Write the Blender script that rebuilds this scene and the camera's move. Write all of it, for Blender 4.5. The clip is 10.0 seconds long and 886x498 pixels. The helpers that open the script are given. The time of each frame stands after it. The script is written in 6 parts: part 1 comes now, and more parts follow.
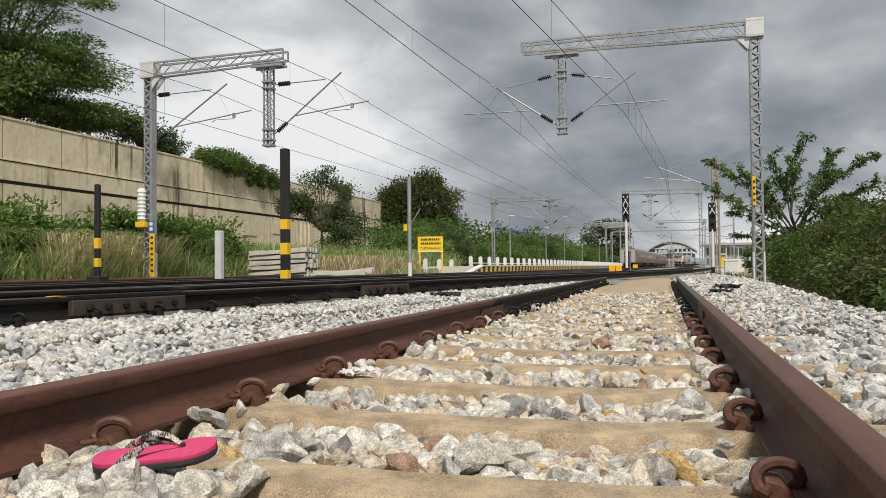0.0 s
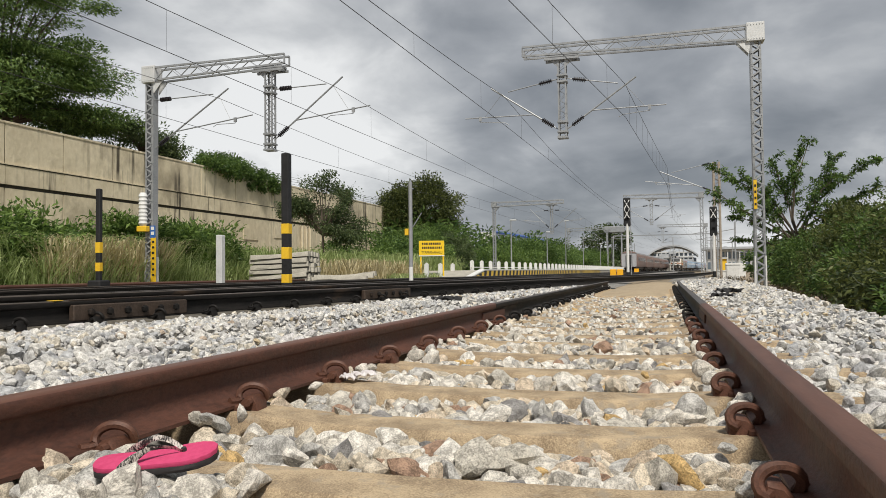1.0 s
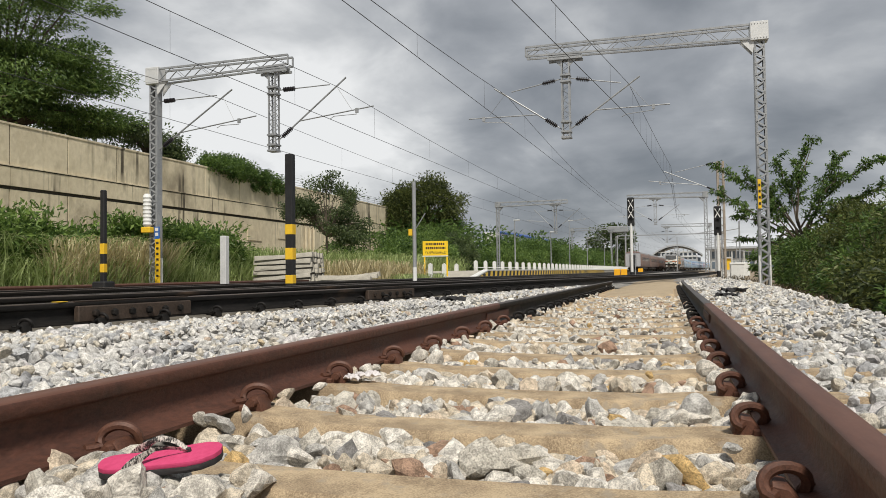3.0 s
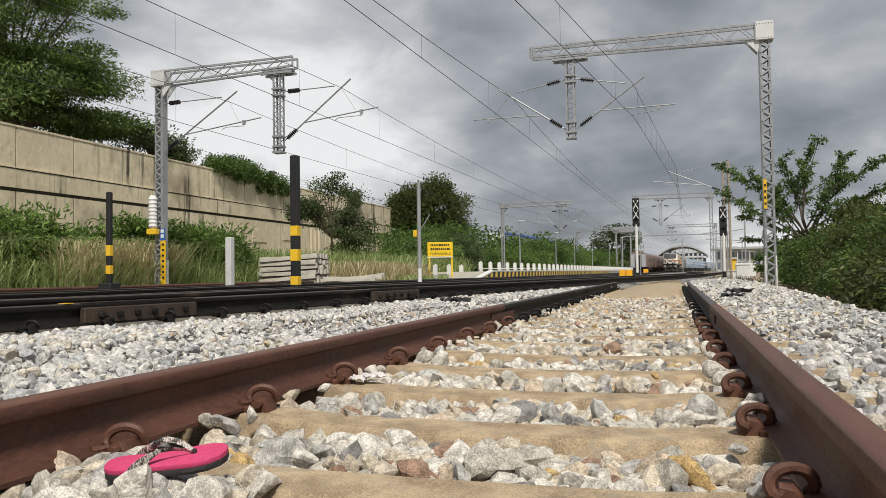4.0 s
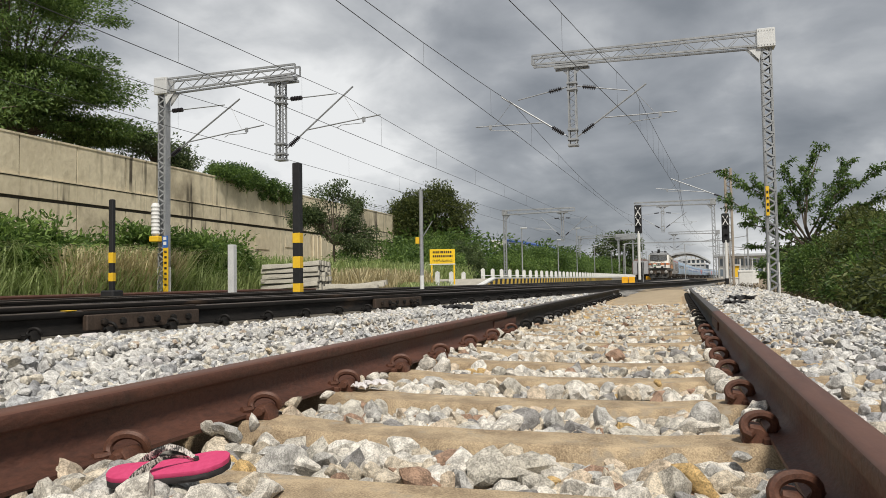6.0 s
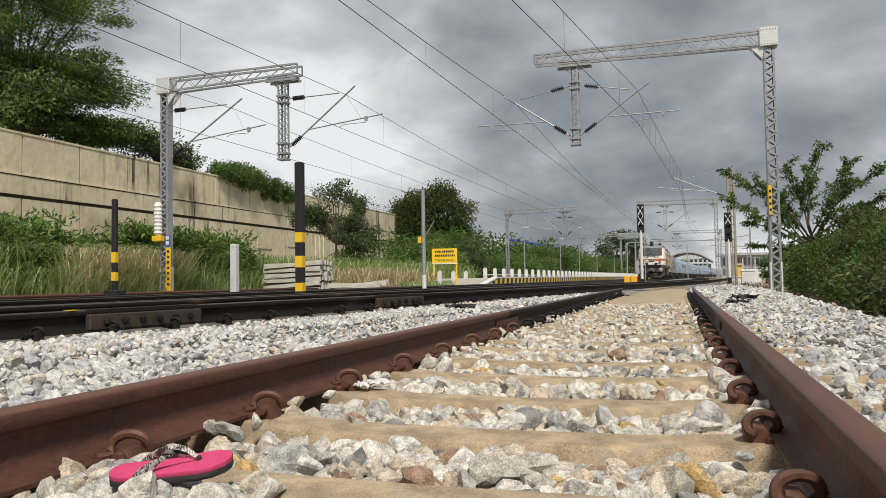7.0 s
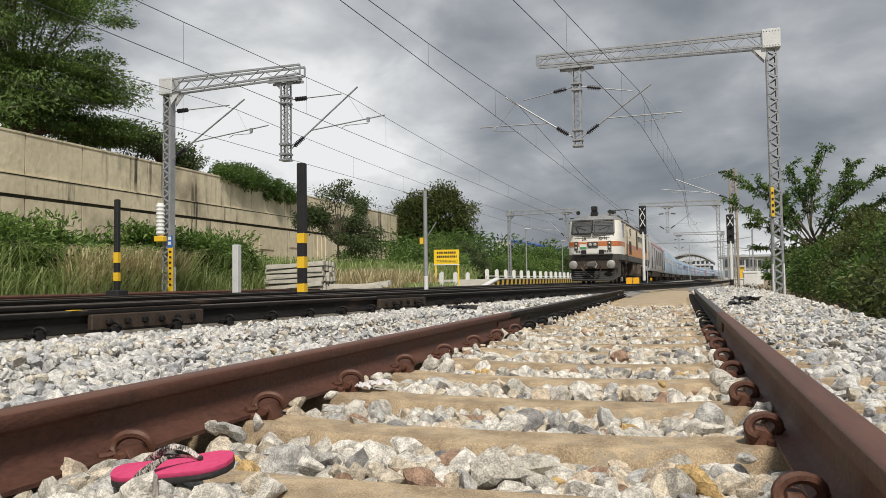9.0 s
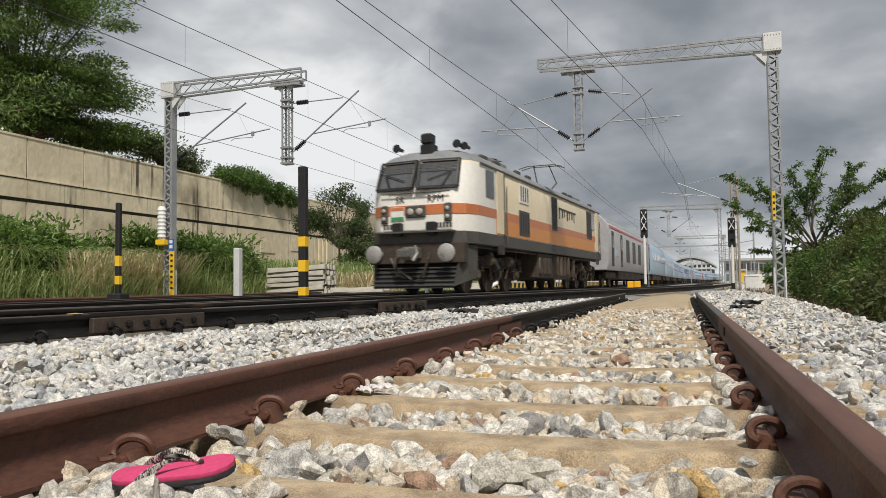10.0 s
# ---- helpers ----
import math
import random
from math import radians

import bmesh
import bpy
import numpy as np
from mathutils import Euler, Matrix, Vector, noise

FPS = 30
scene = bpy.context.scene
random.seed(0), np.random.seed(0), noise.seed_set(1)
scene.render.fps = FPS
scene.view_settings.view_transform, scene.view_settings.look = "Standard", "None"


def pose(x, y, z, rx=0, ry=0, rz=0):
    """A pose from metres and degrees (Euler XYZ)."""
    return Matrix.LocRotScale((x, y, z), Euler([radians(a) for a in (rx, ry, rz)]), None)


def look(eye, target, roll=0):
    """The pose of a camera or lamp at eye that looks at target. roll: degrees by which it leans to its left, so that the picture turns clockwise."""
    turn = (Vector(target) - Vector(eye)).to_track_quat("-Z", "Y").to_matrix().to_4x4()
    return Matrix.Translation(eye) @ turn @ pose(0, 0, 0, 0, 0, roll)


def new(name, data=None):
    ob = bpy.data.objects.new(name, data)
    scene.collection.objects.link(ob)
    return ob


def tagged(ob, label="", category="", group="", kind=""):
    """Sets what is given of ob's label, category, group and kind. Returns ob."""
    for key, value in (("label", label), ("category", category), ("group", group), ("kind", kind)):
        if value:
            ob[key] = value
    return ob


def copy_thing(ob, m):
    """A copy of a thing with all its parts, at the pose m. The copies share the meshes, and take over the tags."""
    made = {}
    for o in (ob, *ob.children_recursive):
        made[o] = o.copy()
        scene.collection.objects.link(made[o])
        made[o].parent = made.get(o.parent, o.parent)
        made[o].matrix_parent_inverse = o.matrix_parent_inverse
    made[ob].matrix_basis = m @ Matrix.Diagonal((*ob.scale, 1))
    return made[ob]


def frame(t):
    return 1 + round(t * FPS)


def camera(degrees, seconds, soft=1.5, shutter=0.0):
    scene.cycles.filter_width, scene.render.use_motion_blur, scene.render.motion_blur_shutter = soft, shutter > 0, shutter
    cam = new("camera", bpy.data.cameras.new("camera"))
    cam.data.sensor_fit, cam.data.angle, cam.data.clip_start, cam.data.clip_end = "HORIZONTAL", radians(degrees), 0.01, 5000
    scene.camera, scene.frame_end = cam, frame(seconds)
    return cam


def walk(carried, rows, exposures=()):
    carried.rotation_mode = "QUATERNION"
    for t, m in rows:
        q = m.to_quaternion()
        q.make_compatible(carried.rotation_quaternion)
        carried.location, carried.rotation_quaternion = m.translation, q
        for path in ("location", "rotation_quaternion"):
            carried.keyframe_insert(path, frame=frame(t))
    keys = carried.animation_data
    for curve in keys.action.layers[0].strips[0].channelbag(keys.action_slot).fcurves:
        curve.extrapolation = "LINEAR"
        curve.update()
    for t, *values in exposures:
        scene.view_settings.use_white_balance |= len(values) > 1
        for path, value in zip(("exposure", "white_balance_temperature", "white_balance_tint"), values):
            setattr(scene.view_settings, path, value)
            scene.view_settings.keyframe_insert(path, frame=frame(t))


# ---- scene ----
# World: y runs along the near track, x to its right, z = 0 on top of its sleepers. Gauge 1.676 m.
cam = camera(61.98, 10.0, soft=0.7, shutter=0.2)
EYE = (0.572, 0.0, 0.451)


def aim(yaw, pitch, roll):
    return pose(*EYE, 90 + pitch, 0, yaw) @ pose(0, 0, 0, 0, 0, roll)


walk(cam, [(t, aim(a, b, c)) for t, a, b, c in (
    (0, 16.594, 1.498, -0.609), (0.5, 16.663, 1.778, -0.66), (1, 16.682, 1.826, -0.635), (1.5, 16.776, 1.455, -0.663),
    (2, 16.858, 1.586, -0.742), (2.5, 16.872, 1.801, -0.756), (4, 17.346, 1.938, -0.882), (4.5, 17.455, 2.16, -0.942),
    (5, 17.457, 2.303, -0.905), (5.5, 17.454, 2.507, -0.884), (7, 17.685, 2.445, -0.94), (7.5, 17.684, 2.658, -0.855),
    (8, 17.709, 2.824, -0.822), (8.5, 17.757, 2.822, -0.811), (9, 17.835, 2.532, -0.788), (9.5, 17.912, 2.623, -0.816),
    (10, 17.922, 2.804, -0.764))])

# ---- daylight: a broken overcast, the sun behind thin cloud ----
SUN_EL, SUN_AZ = 54.0, 152.0   # height, and compass angle from +y towards +x
scene.view_settings.exposure = 0.0
world = bpy.data.worlds.new("overcast_sky")
scene.world = world
world.use_nodes = True
wn, wl = world.node_tree.nodes, world.node_tree.links
wn.clear()
w_out, w_bg = wn.new("ShaderNodeOutputWorld"), wn.new("ShaderNodeBackground")
sky = wn.new("ShaderNodeTexSky")
sky.sky_type, sky.sun_disc = "NISHITA", False
sky.sun_elevation, sky.sun_rotation = radians(SUN_EL), radians(SUN_AZ)
w_bg.inputs["Strength"].default_value = 0.075
co = wn.new("ShaderNodeTexCoord")
sep = wn.new("ShaderNodeSeparateXYZ")
wl.new(co.outputs["Generated"], sep.inputs[0])


def w_math(op, a, b=None, clamp=False):
    n = wn.new("ShaderNodeMath")
    n.operation, n.use_clamp = op, clamp
    for i, v in enumerate((a, b)):
        if v is None:
            continue
        if isinstance(v, (int, float)):
            n.inputs[i].default_value = v
        else:
            wl.new(v, n.inputs[i])
    return n.outputs[0]


def w_noise(vec, scale, detail, rough, distortion=0.0):
    n = wn.new("ShaderNodeTexNoise")
    n.inputs["Scale"].default_value, n.inputs["Detail"].default_value = scale, detail
    n.inputs["Roughness"].default_value, n.inputs["Distortion"].default_value = rough, distortion
    wl.new(vec, n.inputs["Vector"])
    return n.outputs["Fac"]


# the cloud deck is a plane overhead: it closes up towards the horizon
up = w_math("ADD", w_math("MAXIMUM", sep.outputs[2], 0.0), 0.34)
deck = wn.new("ShaderNodeCombineXYZ")
wl.new(w_math("DIVIDE", sep.outputs[0], up), deck.inputs[0])
wl.new(w_math("DIVIDE", sep.outputs[1], up), deck.inputs[1])
deck.inputs[2].default_value = 3.7
big = w_noise(deck.outputs[0], 1.15, 3.0, 0.5, 0.3)
fine = w_noise(deck.outputs[0], 3.4, 6.0, 0.52, 0.25)
cloud = w_math("SUBTRACT", w_math("ADD", w_math("MULTIPLY", big, 0.85), w_math("MULTIPLY", fine, 0.5)), 0.205)
ramp = wn.new("ShaderNodeValToRGB")
for pos, col in ((0.30, (2.2, 2.45, 2.8)), (0.42, (3.3, 3.55, 3.9)), (0.53, (4.9, 5.15, 5.5)), (0.63, (7.6, 7.8, 8.0)), (0.74, (11.6, 11.7, 11.7))):
    e = ramp.color_ramp.elements.new(pos)
    e.color = (*[c / 12 for c in col], 1)
for e in list(ramp.color_ramp.elements)[::-1]:
    if e.position in (0.0, 1.0):
        ramp.color_ramp.elements.remove(e)


def towards(az, el, power, amount):
    """A broad thinning or thickening of the cloud round one bearing."""
    n = wn.new("ShaderNodeVectorMath")
    n.operation = "DOT_PRODUCT"
    a, b = radians(az), radians(el)
    n.inputs[1].default_value = (math.sin(a) * math.cos(b), math.cos(a) * math.cos(b), math.sin(b))
    wl.new(co.outputs["Generated"], n.inputs[0])
    return w_math("MULTIPLY", w_math("POWER", w_math("MAXIMUM", n.outputs["Value"], 0.0), power), amount)


# thin white cloud low over the cutting, thick cloud towards the east, haze along the horizon
glow = w_math("ADD", towards(-30, 7, 75.0, 0.21), towards(-48, 12, 10.0, 0.07))
glow = w_math("SUBTRACT", glow, w_math("ADD", towards(12, 24, 30.0, 0.10), towards(-19, 20, 90.0, 0.085)))
haze = w_math("MULTIPLY", w_math("POWER", w_math("SUBTRACT", 1.0, w_math("MAXIMUM", sep.outputs[2], 0.0)), 6.0), 0.23)
glow = w_math("ADD", glow, haze)
wl.new(w_math("ADD", cloud, glow), ramp.inputs[0])
gain = wn.new("ShaderNodeVectorMath")
gain.operation = "SCALE"
gain.inputs["Scale"].default_value = 12.0
wl.new(ramp.outputs[0], gain.inputs[0])
mix = wn.new("ShaderNodeMix")
mix.data_type = "RGBA"
mix.inputs[0].default_value = 0.93
wl.new(sky.outputs[0], mix.inputs[6])
wl.new(gain.outputs[0], mix.inputs[7])
wl.new(mix.outputs[2], w_bg.inputs["Color"])
wl.new(w_bg.outputs[0], w_out.inputs["Surface"])

sun = new("sun", bpy.data.lights.new("sun", "SUN"))
sun.data.energy, sun.data.angle, sun.data.color = 4.0, radians(8), (1.0, 0.95, 0.86)
sa, se = radians(SUN_AZ), radians(SUN_EL)
sun.matrix_world = look((0, 0, 30), Vector((0, 0, 30)) - Vector((math.sin(sa) * math.cos(se), math.cos(sa) * math.cos(se), math.sin(se))))


# ---- materials ----
def material(name, dark, light, scale=8.0, rough=0.7, metal=0.0, bump=0.3, big=0.6, stretch=(1, 1, 1), stain=None, stain_at=0.6, per="", spread=0.25,
             rough_var=0.15, sharp=1.0, coords="Object", depth=0.0):
    """Two-scale noise between two colours, stains with a shape, relief, and a shift from piece to piece."""
    m = bpy.data.materials.new(name)
    m.use_nodes = True
    n, l = m.node_tree.nodes, m.node_tree.links
    b = n["Principled BSDF"]
    b.inputs["Metallic"].default_value = metal
    tc, mp = n.new("ShaderNodeTexCoord"), n.new("ShaderNodeMapping")
    mp.inputs["Scale"].default_value = stretch
    l.new(tc.outputs[coords], mp.inputs[0])

    def tex(s, detail):
        t = n.new("ShaderNodeTexNoise")
        t.inputs["Scale"].default_value, t.inputs["Detail"].default_value, t.inputs["Roughness"].default_value = s, detail, 0.62
        l.new(mp.outputs[0], t.inputs["Vector"])
        return t.outputs["Fac"]

    def arith(op, a, c, clamp=False):
        t = n.new("ShaderNodeMath")
        t.operation, t.use_clamp = op, clamp
        for i, v in enumerate((a, c)):
            if isinstance(v, (int, float)):
                t.inputs[i].default_value = v
            else:
                l.new(v, t.inputs[i])
        return t.outputs[0]

    def blend(f, a, c):
        t = n.new("ShaderNodeMix")
        t.data_type = "RGBA"
        l.new(f, t.inputs[0])
        for i, v in ((6, a), (7, c)):
            if isinstance(v, tuple):
                t.inputs[i].default_value = (*v, 1)
            else:
                l.new(v, t.inputs[i])
        return t.outputs[2]

    grain, broad = tex(scale * 6, 5), tex(scale * big, 4)
    f = arith("ADD", arith("MULTIPLY", grain, 0.5), arith("MULTIPLY", broad, 0.5))
    f = arith("ADD", arith("MULTIPLY", arith("SUBTRACT", f, 0.5), 3.0 * sharp), 0.5, True)
    if per:
        if per == "island":
            r = n.new("ShaderNodeNewGeometry").outputs["Random Per Island"]
        else:
            r = n.new("ShaderNodeObjectInfo").outputs["Random"]
        f = arith("ADD", f, arith("MULTIPLY", arith("SUBTRACT", r, 0.5), 2 * spread), True)
    c = blend(f, dark, light)
    if stain:
        s = arith("MULTIPLY", arith("SUBTRACT", tex(scale * 0.35, 6), stain_at), 9.0, True)
        c = blend(s, c, stain)
    l.new(c, b.inputs["Base Color"])
    l.new(arith("ADD", arith("MULTIPLY", arith("SUBTRACT", broad, 0.5), 2 * rough_var), rough, True), b.inputs["Roughness"])
    if bump:
        bp = n.new("ShaderNodeBump")
        bp.inputs["Strength"].default_value = bump
        bp.inputs["Distance"].default_value = depth or 0.08 / scale
        l.new(grain, bp.inputs["Height"])
        l.new(bp.outputs[0], b.inputs["Normal"])
    return m


def stone_material(name, per, scale, cols):
    """Crushed granite: each piece its own tint, with mineral speckle and dusty patches."""
    m = material(name, (0.31, 0.302, 0.288), (0.77, 0.755, 0.73), scale, 0.9, bump=1.0, sharp=2.1, depth=0.004, big=0.9)
    n, l = m.node_tree.nodes, m.node_tree.links
    b = n["Principled BSDF"]
    old = b.inputs["Base Color"].links[0].from_socket
    r = n.new("ShaderNodeNewGeometry").outputs["Random Per Island"] if per == "island" else n.new("ShaderNodeObjectInfo").outputs["Random"]
    rp = n.new("ShaderNodeValToRGB")
    rp.color_ramp.interpolation = "CONSTANT"
    rp.color_ramp.elements[0].color = (*cols[0][1], 1)
    rp.color_ramp.elements[1].position = cols[1][0]
    rp.color_ramp.elements[1].color = (*cols[1][1], 1)
    for p, c in cols[2:]:
        rp.color_ramp.elements.new(p).color = (*c, 1)
    l.new(r, rp.inputs[0])
    mx = n.new("ShaderNodeMix")
    mx.data_type, mx.blend_type = "RGBA", "MULTIPLY"
    mx.inputs[0].default_value = 1.0
    l.new(old, mx.inputs[6])
    l.new(rp.outputs[0], mx.inputs[7])
    l.new(mx.outputs[2], b.inputs["Base Color"])
    return m


CREAM = ((0.0, (0.86, 0.82, 0.74)), (0.16, (1.05, 1.0, 0.92)), (0.38, (1.0, 0.89, 0.73)), (0.55, (0.80, 0.79, 0.77)), (0.66, (1.16, 1.12, 1.05)),
         (0.83, (0.46, 0.45, 0.45)), (0.89, (1.0, 0.84, 0.66)), (0.955, (0.60, 0.40, 0.29)), (0.985, (0.95, 0.66, 0.30)))
GREY = ((0.0, (0.84, 0.84, 0.84)), (0.22, (1.04, 1.03, 1.01)), (0.44, (0.76, 0.78, 0.82)), (0.58, (1.16, 1.14, 1.10)), (0.76, (0.97, 0.90, 0.78)),
        (0.86, (0.54, 0.55, 0.58)), (0.92, (0.92, 0.90, 0.92)), (0.97, (0.80, 0.66, 0.54)), (0.99, (0.9, 0.74, 0.5)))
M = {}
M["stone"] = stone_material("crushed_granite", "island", 38, CREAM)
M["stone_grey"] = stone_material("crushed_grey_granite", "island", 38, GREY)
M["stone_one"] = stone_material("crushed_granite_piece", "object", 2.0, CREAM)
# fines kept darker than the stones: shade of the gaps is in the colour
M["bed"] = material("fines_with_crevice_shade", (0.10, 0.095, 0.09), (0.34, 0.325, 0.30), 9, 0.95, bump=0.9, sharp=1.4)
M["earth"] = material("dry_earth", (0.16, 0.125, 0.085), (0.36, 0.29, 0.2), 1.2, 0.95, bump=0.5)
M["sand"] = material("spilled_sand", (0.30, 0.235, 0.155), (0.47, 0.375, 0.255), 5, 0.95, bump=0.4)
M["rust"] = material("rusty_rail_steel", (0.050, 0.022, 0.015), (0.118, 0.047, 0.030), 11, 0.62, metal=0.05, bump=0.5, sharp=1.2, stretch=(1, 0.5, 1), stain=(0.13, 0.075, 0.055), stain_at=0.62)
M["worn"] = material("worn_rail_head", (0.10, 0.045, 0.031), (0.165, 0.08, 0.055), 5, 0.5, metal=0.08, bump=0.15, stretch=(1, 0.2, 1))
M["black_rail"] = material("greased_black_rail", (0.005, 0.005, 0.005), (0.022, 0.019, 0.017), 5, 0.62, metal=0.0, bump=0.3, stretch=(1, 0.3, 1), stain=(0.075, 0.05, 0.035), stain_at=0.58)
M["bright_rail"] = material("polished_rail_head", (0.06, 0.048, 0.038), (0.14, 0.11, 0.09), 5, 0.4, metal=0.5, bump=0.05, stretch=(1, 0.1, 1))
M["black_rail"].node_tree.nodes["Principled BSDF"].inputs["Specular IOR Level"].default_value = 0.2
M["clip"] = material("rusted_spring_clip", (0.06, 0.026, 0.017), (0.16, 0.068, 0.042), 30, 0.6, metal=0.2, bump=0.4)
M["sleeper"] = material("sandy_sleeper_concrete", (0.24, 0.175, 0.11), (0.55, 0.425, 0.275), 34, 0.95, bump=1.0, sharp=2.0, big=0.2, depth=0.004, stain=(0.36, 0.30, 0.225), stain_at=0.56, per="object", spread=0.1)
M["old_concrete"] = material("grey_precast_concrete", (0.27, 0.25, 0.21), (0.5, 0.47, 0.4), 4, 0.9, bump=0.4, per="object", spread=0.15)
M["galv"] = material("galvanised_steel", (0.24, 0.25, 0.26), (0.42, 0.43, 0.44), 5, 0.5, metal=0.3, bump=0.08, per="object", spread=0.1)
M["galv_light"] = material("zinc_plate", (0.55, 0.56, 0.56), (0.72, 0.72, 0.71), 4, 0.5, metal=0.2, bump=0.08)
M["wire"] = material("weathered_copper_wire", (0.035, 0.035, 0.037), (0.08, 0.08, 0.083), 4, 0.8, metal=0.0, bump=0)
M["insulator"] = material("brown_porcelain", (0.012, 0.010, 0.012), (0.03, 0.026, 0.028), 6, 0.2, bump=0)
M["white"] = material("white_paint", (0.62, 0.62, 0.6), (0.8, 0.8, 0.78), 3, 0.6, bump=0.1)
M["black"] = material("black_paint", (0.007, 0.007, 0.008), (0.02, 0.02, 0.021), 4, 0.55, bump=0.1)
M["yellow"] = material("yellow_paint", (0.72, 0.42, 0.015), (0.85, 0.55, 0.03), 4, 0.55, bump=0.1)
M["orange_box"] = material("orange_yellow_enamel", (0.85, 0.40, 0.01), (0.95, 0.5, 0.02), 4, 0.5, bump=0.05)


# ---- mesh tools ----
class Geo:
    """Vertices and faces of one mesh."""

    def __init__(self):
        self.v, self.f = [], []

    def add(self, verts, faces, m=None):
        k = len(self.v)
        self.v += [tuple(m @ Vector(p)) for p in verts] if m else [tuple(p) for p in verts]
        self.f += [tuple(i + k for i in f) for f in faces]
        return self

    def box(self, x0, y0, z0, x1, y1, z1, m=None, c=0.0):
        """A box; c chamfers its upright and lengthwise edges (as an eight-sided prism with a bevelled rim)."""
        if c:
            ring = [(x0 + c, y0), (x1 - c, y0), (x1, y0 + c), (x1, y1 - c), (x1 - c, y1), (x0 + c, y1), (x0, y1 - c), (x0, y0 + c)]
            cx, cy = (x0 + x1) / 2, (y0 + y1) / 2
            kx, ky = (1 - 2 * c / (x1 - x0)), (1 - 2 * c / (y1 - y0))
            ins = [(cx + (x - cx) * kx, cy + (y - cy) * ky) for x, y in ring]
            rows = [[(x, y, z0) for x, y in ins], [(x, y, z0 + c) for x, y in ring], [(x, y, z1 - c) for x, y in ring], [(x, y, z1) for x, y in ins]]
            return self.rings(rows, m)
        p = [(x, y, z) for z in (z0, z1) for y in (y0, y1) for x in (x0, x1)]
        return self.add(p, [(0, 2, 3, 1), (4, 5, 7, 6), (0, 1, 5, 4), (2, 6, 7, 3), (0, 4, 6, 2), (1, 3, 7, 5)], m)

    def rings(self, rows, m=None, caps=True, closed=True):
        """Skin between rows of points of equal count."""
        n = len(rows[0])
        f = []
        for i in range(len(rows) - 1):
            for j in range(n if closed else n - 1):
                k = (j + 1) % n
                f.append((i * n + j, i * n + k, (i + 1) * n + k, (i + 1) * n + j))
        if caps:
            f.append(tuple(range(n))[::-1])
            f.append(tuple(range((len(rows) - 1) * n, len(rows) * n)))
        return self.add([p for r in rows for p in r], f, m)

    def tube(self, pts, r, n=6, r2=None, m=None):
        """A round bar along points."""
        pts = [Vector(p) for p in pts]
        rows = []
        ref = None
        for i, p in enumerate(pts):
            d = (pts[min(i + 1, len(pts) - 1)] - pts[max(i - 1, 0)]).normalized()
            if ref is None:
                ref = Vector((0, 0, 1)) if abs(d.z) < 0.9 else Vector((1, 0, 0))
            a = d.cross(ref).normalized()
            b = a.cross(d)
            ref = b
            rr = r if r2 is None else r + (r2 - r) * i / max(1, len(pts) - 1)
            rows.append([p + a * rr * math.cos(q) + b * rr * math.sin(q) for q in [2 * math.pi * j / n for j in range(n)]])
        return self.rings(rows, m)

    def bar(self, p, q, w, h=None, m=None):
        """A flat or square bar from p to q."""
        p, q, h = Vector(p), Vector(q), h or w
        d = (q - p).normalized()
        ref = Vector((0, 0, 1)) if abs(d.z) < 0.95 else Vector((0, 1, 0))
        a = d.cross(ref).normalized() * w / 2
        b = a.cross(d).normalized() * h / 2
        return self.rings([[c - a - b, c + a - b, c + a + b, c - a + b] for c in (p, q)], m)

    def lathe(self, prof, n=12, m=None):
        """A turned form about z: rows of (radius, height)."""
        return self.rings([[(r * math.cos(2 * math.pi * j / n), r * math.sin(2 * math.pi * j / n), z) for j in range(n)] for r, z in prof], m)

    def prism(self, outline, axis, a, b, m=None):
        """An outline pushed out along an axis (0 x, 1 y, 2 z) from a to b."""
        def put(u, v, w):
            return ((w, u, v), (u, w, v), (u, v, w))[axis]
        return self.rings([[put(u, v, w) for u, v in outline] for w in (a, b)], m)

    def mesh(self, name, mat, smooth=False):
        me = bpy.data.meshes.new(name)
        me.from_pydata(self.v, [], self.f)
        bm = bmesh.new()
        bm.from_mesh(me)
        bmesh.ops.recalc_face_normals(bm, faces=bm.faces)
        bm.to_mesh(me)
        bm.free()
        me.materials.append(mat)
        if smooth:
            me.polygons.foreach_set("use_smooth", [True] * len(me.polygons))
            me.set_sharp_from_angle(angle=radians(38))
        return me


def thing(name, label, category, group="", kind="", m=None):
    ob = tagged(new(name), label, category, group, kind)
    if m is not None:
        ob.matrix_basis = m
    return ob


def part(name, geo, mat, parent=None, label="", smooth=False, m=None):
    """Links a mesh as one object under a thing or a part."""
    ob = new(name, geo.mesh(name, mat, smooth) if isinstance(geo, Geo) else geo)
    ob.parent = parent
    if label:
        ob["label"] = label
    if m is not None:
        ob.matrix_basis = m
    return ob


def solo(name, geo, mat, label, category, group="", kind="", smooth=False, m=None):
    return tagged(part(name, geo, mat, None, "", smooth, m), label, category, group, kind)


def letters(text, size, mat, parent, m):
    """Raised lettering with the built-in font, as a mesh."""
    cu = bpy.data.curves.new("lettering", "FONT")
    cu.body, cu.size, cu.extrude, cu.align_x, cu.align_y = text, size, 0.004, "CENTER", "CENTER"
    cu.resolution_u = 2
    tmp = new("lettering", cu)
    me = bpy.data.meshes.new_from_object(tmp.evaluated_get(bpy.context.evaluated_depsgraph_get()))
    bpy.data.objects.remove(tmp)
    me.materials.clear()
    me.materials.append(mat)
    ob = new("lettering", me)
    ob.parent, ob.matrix_basis = parent, m
    return ob


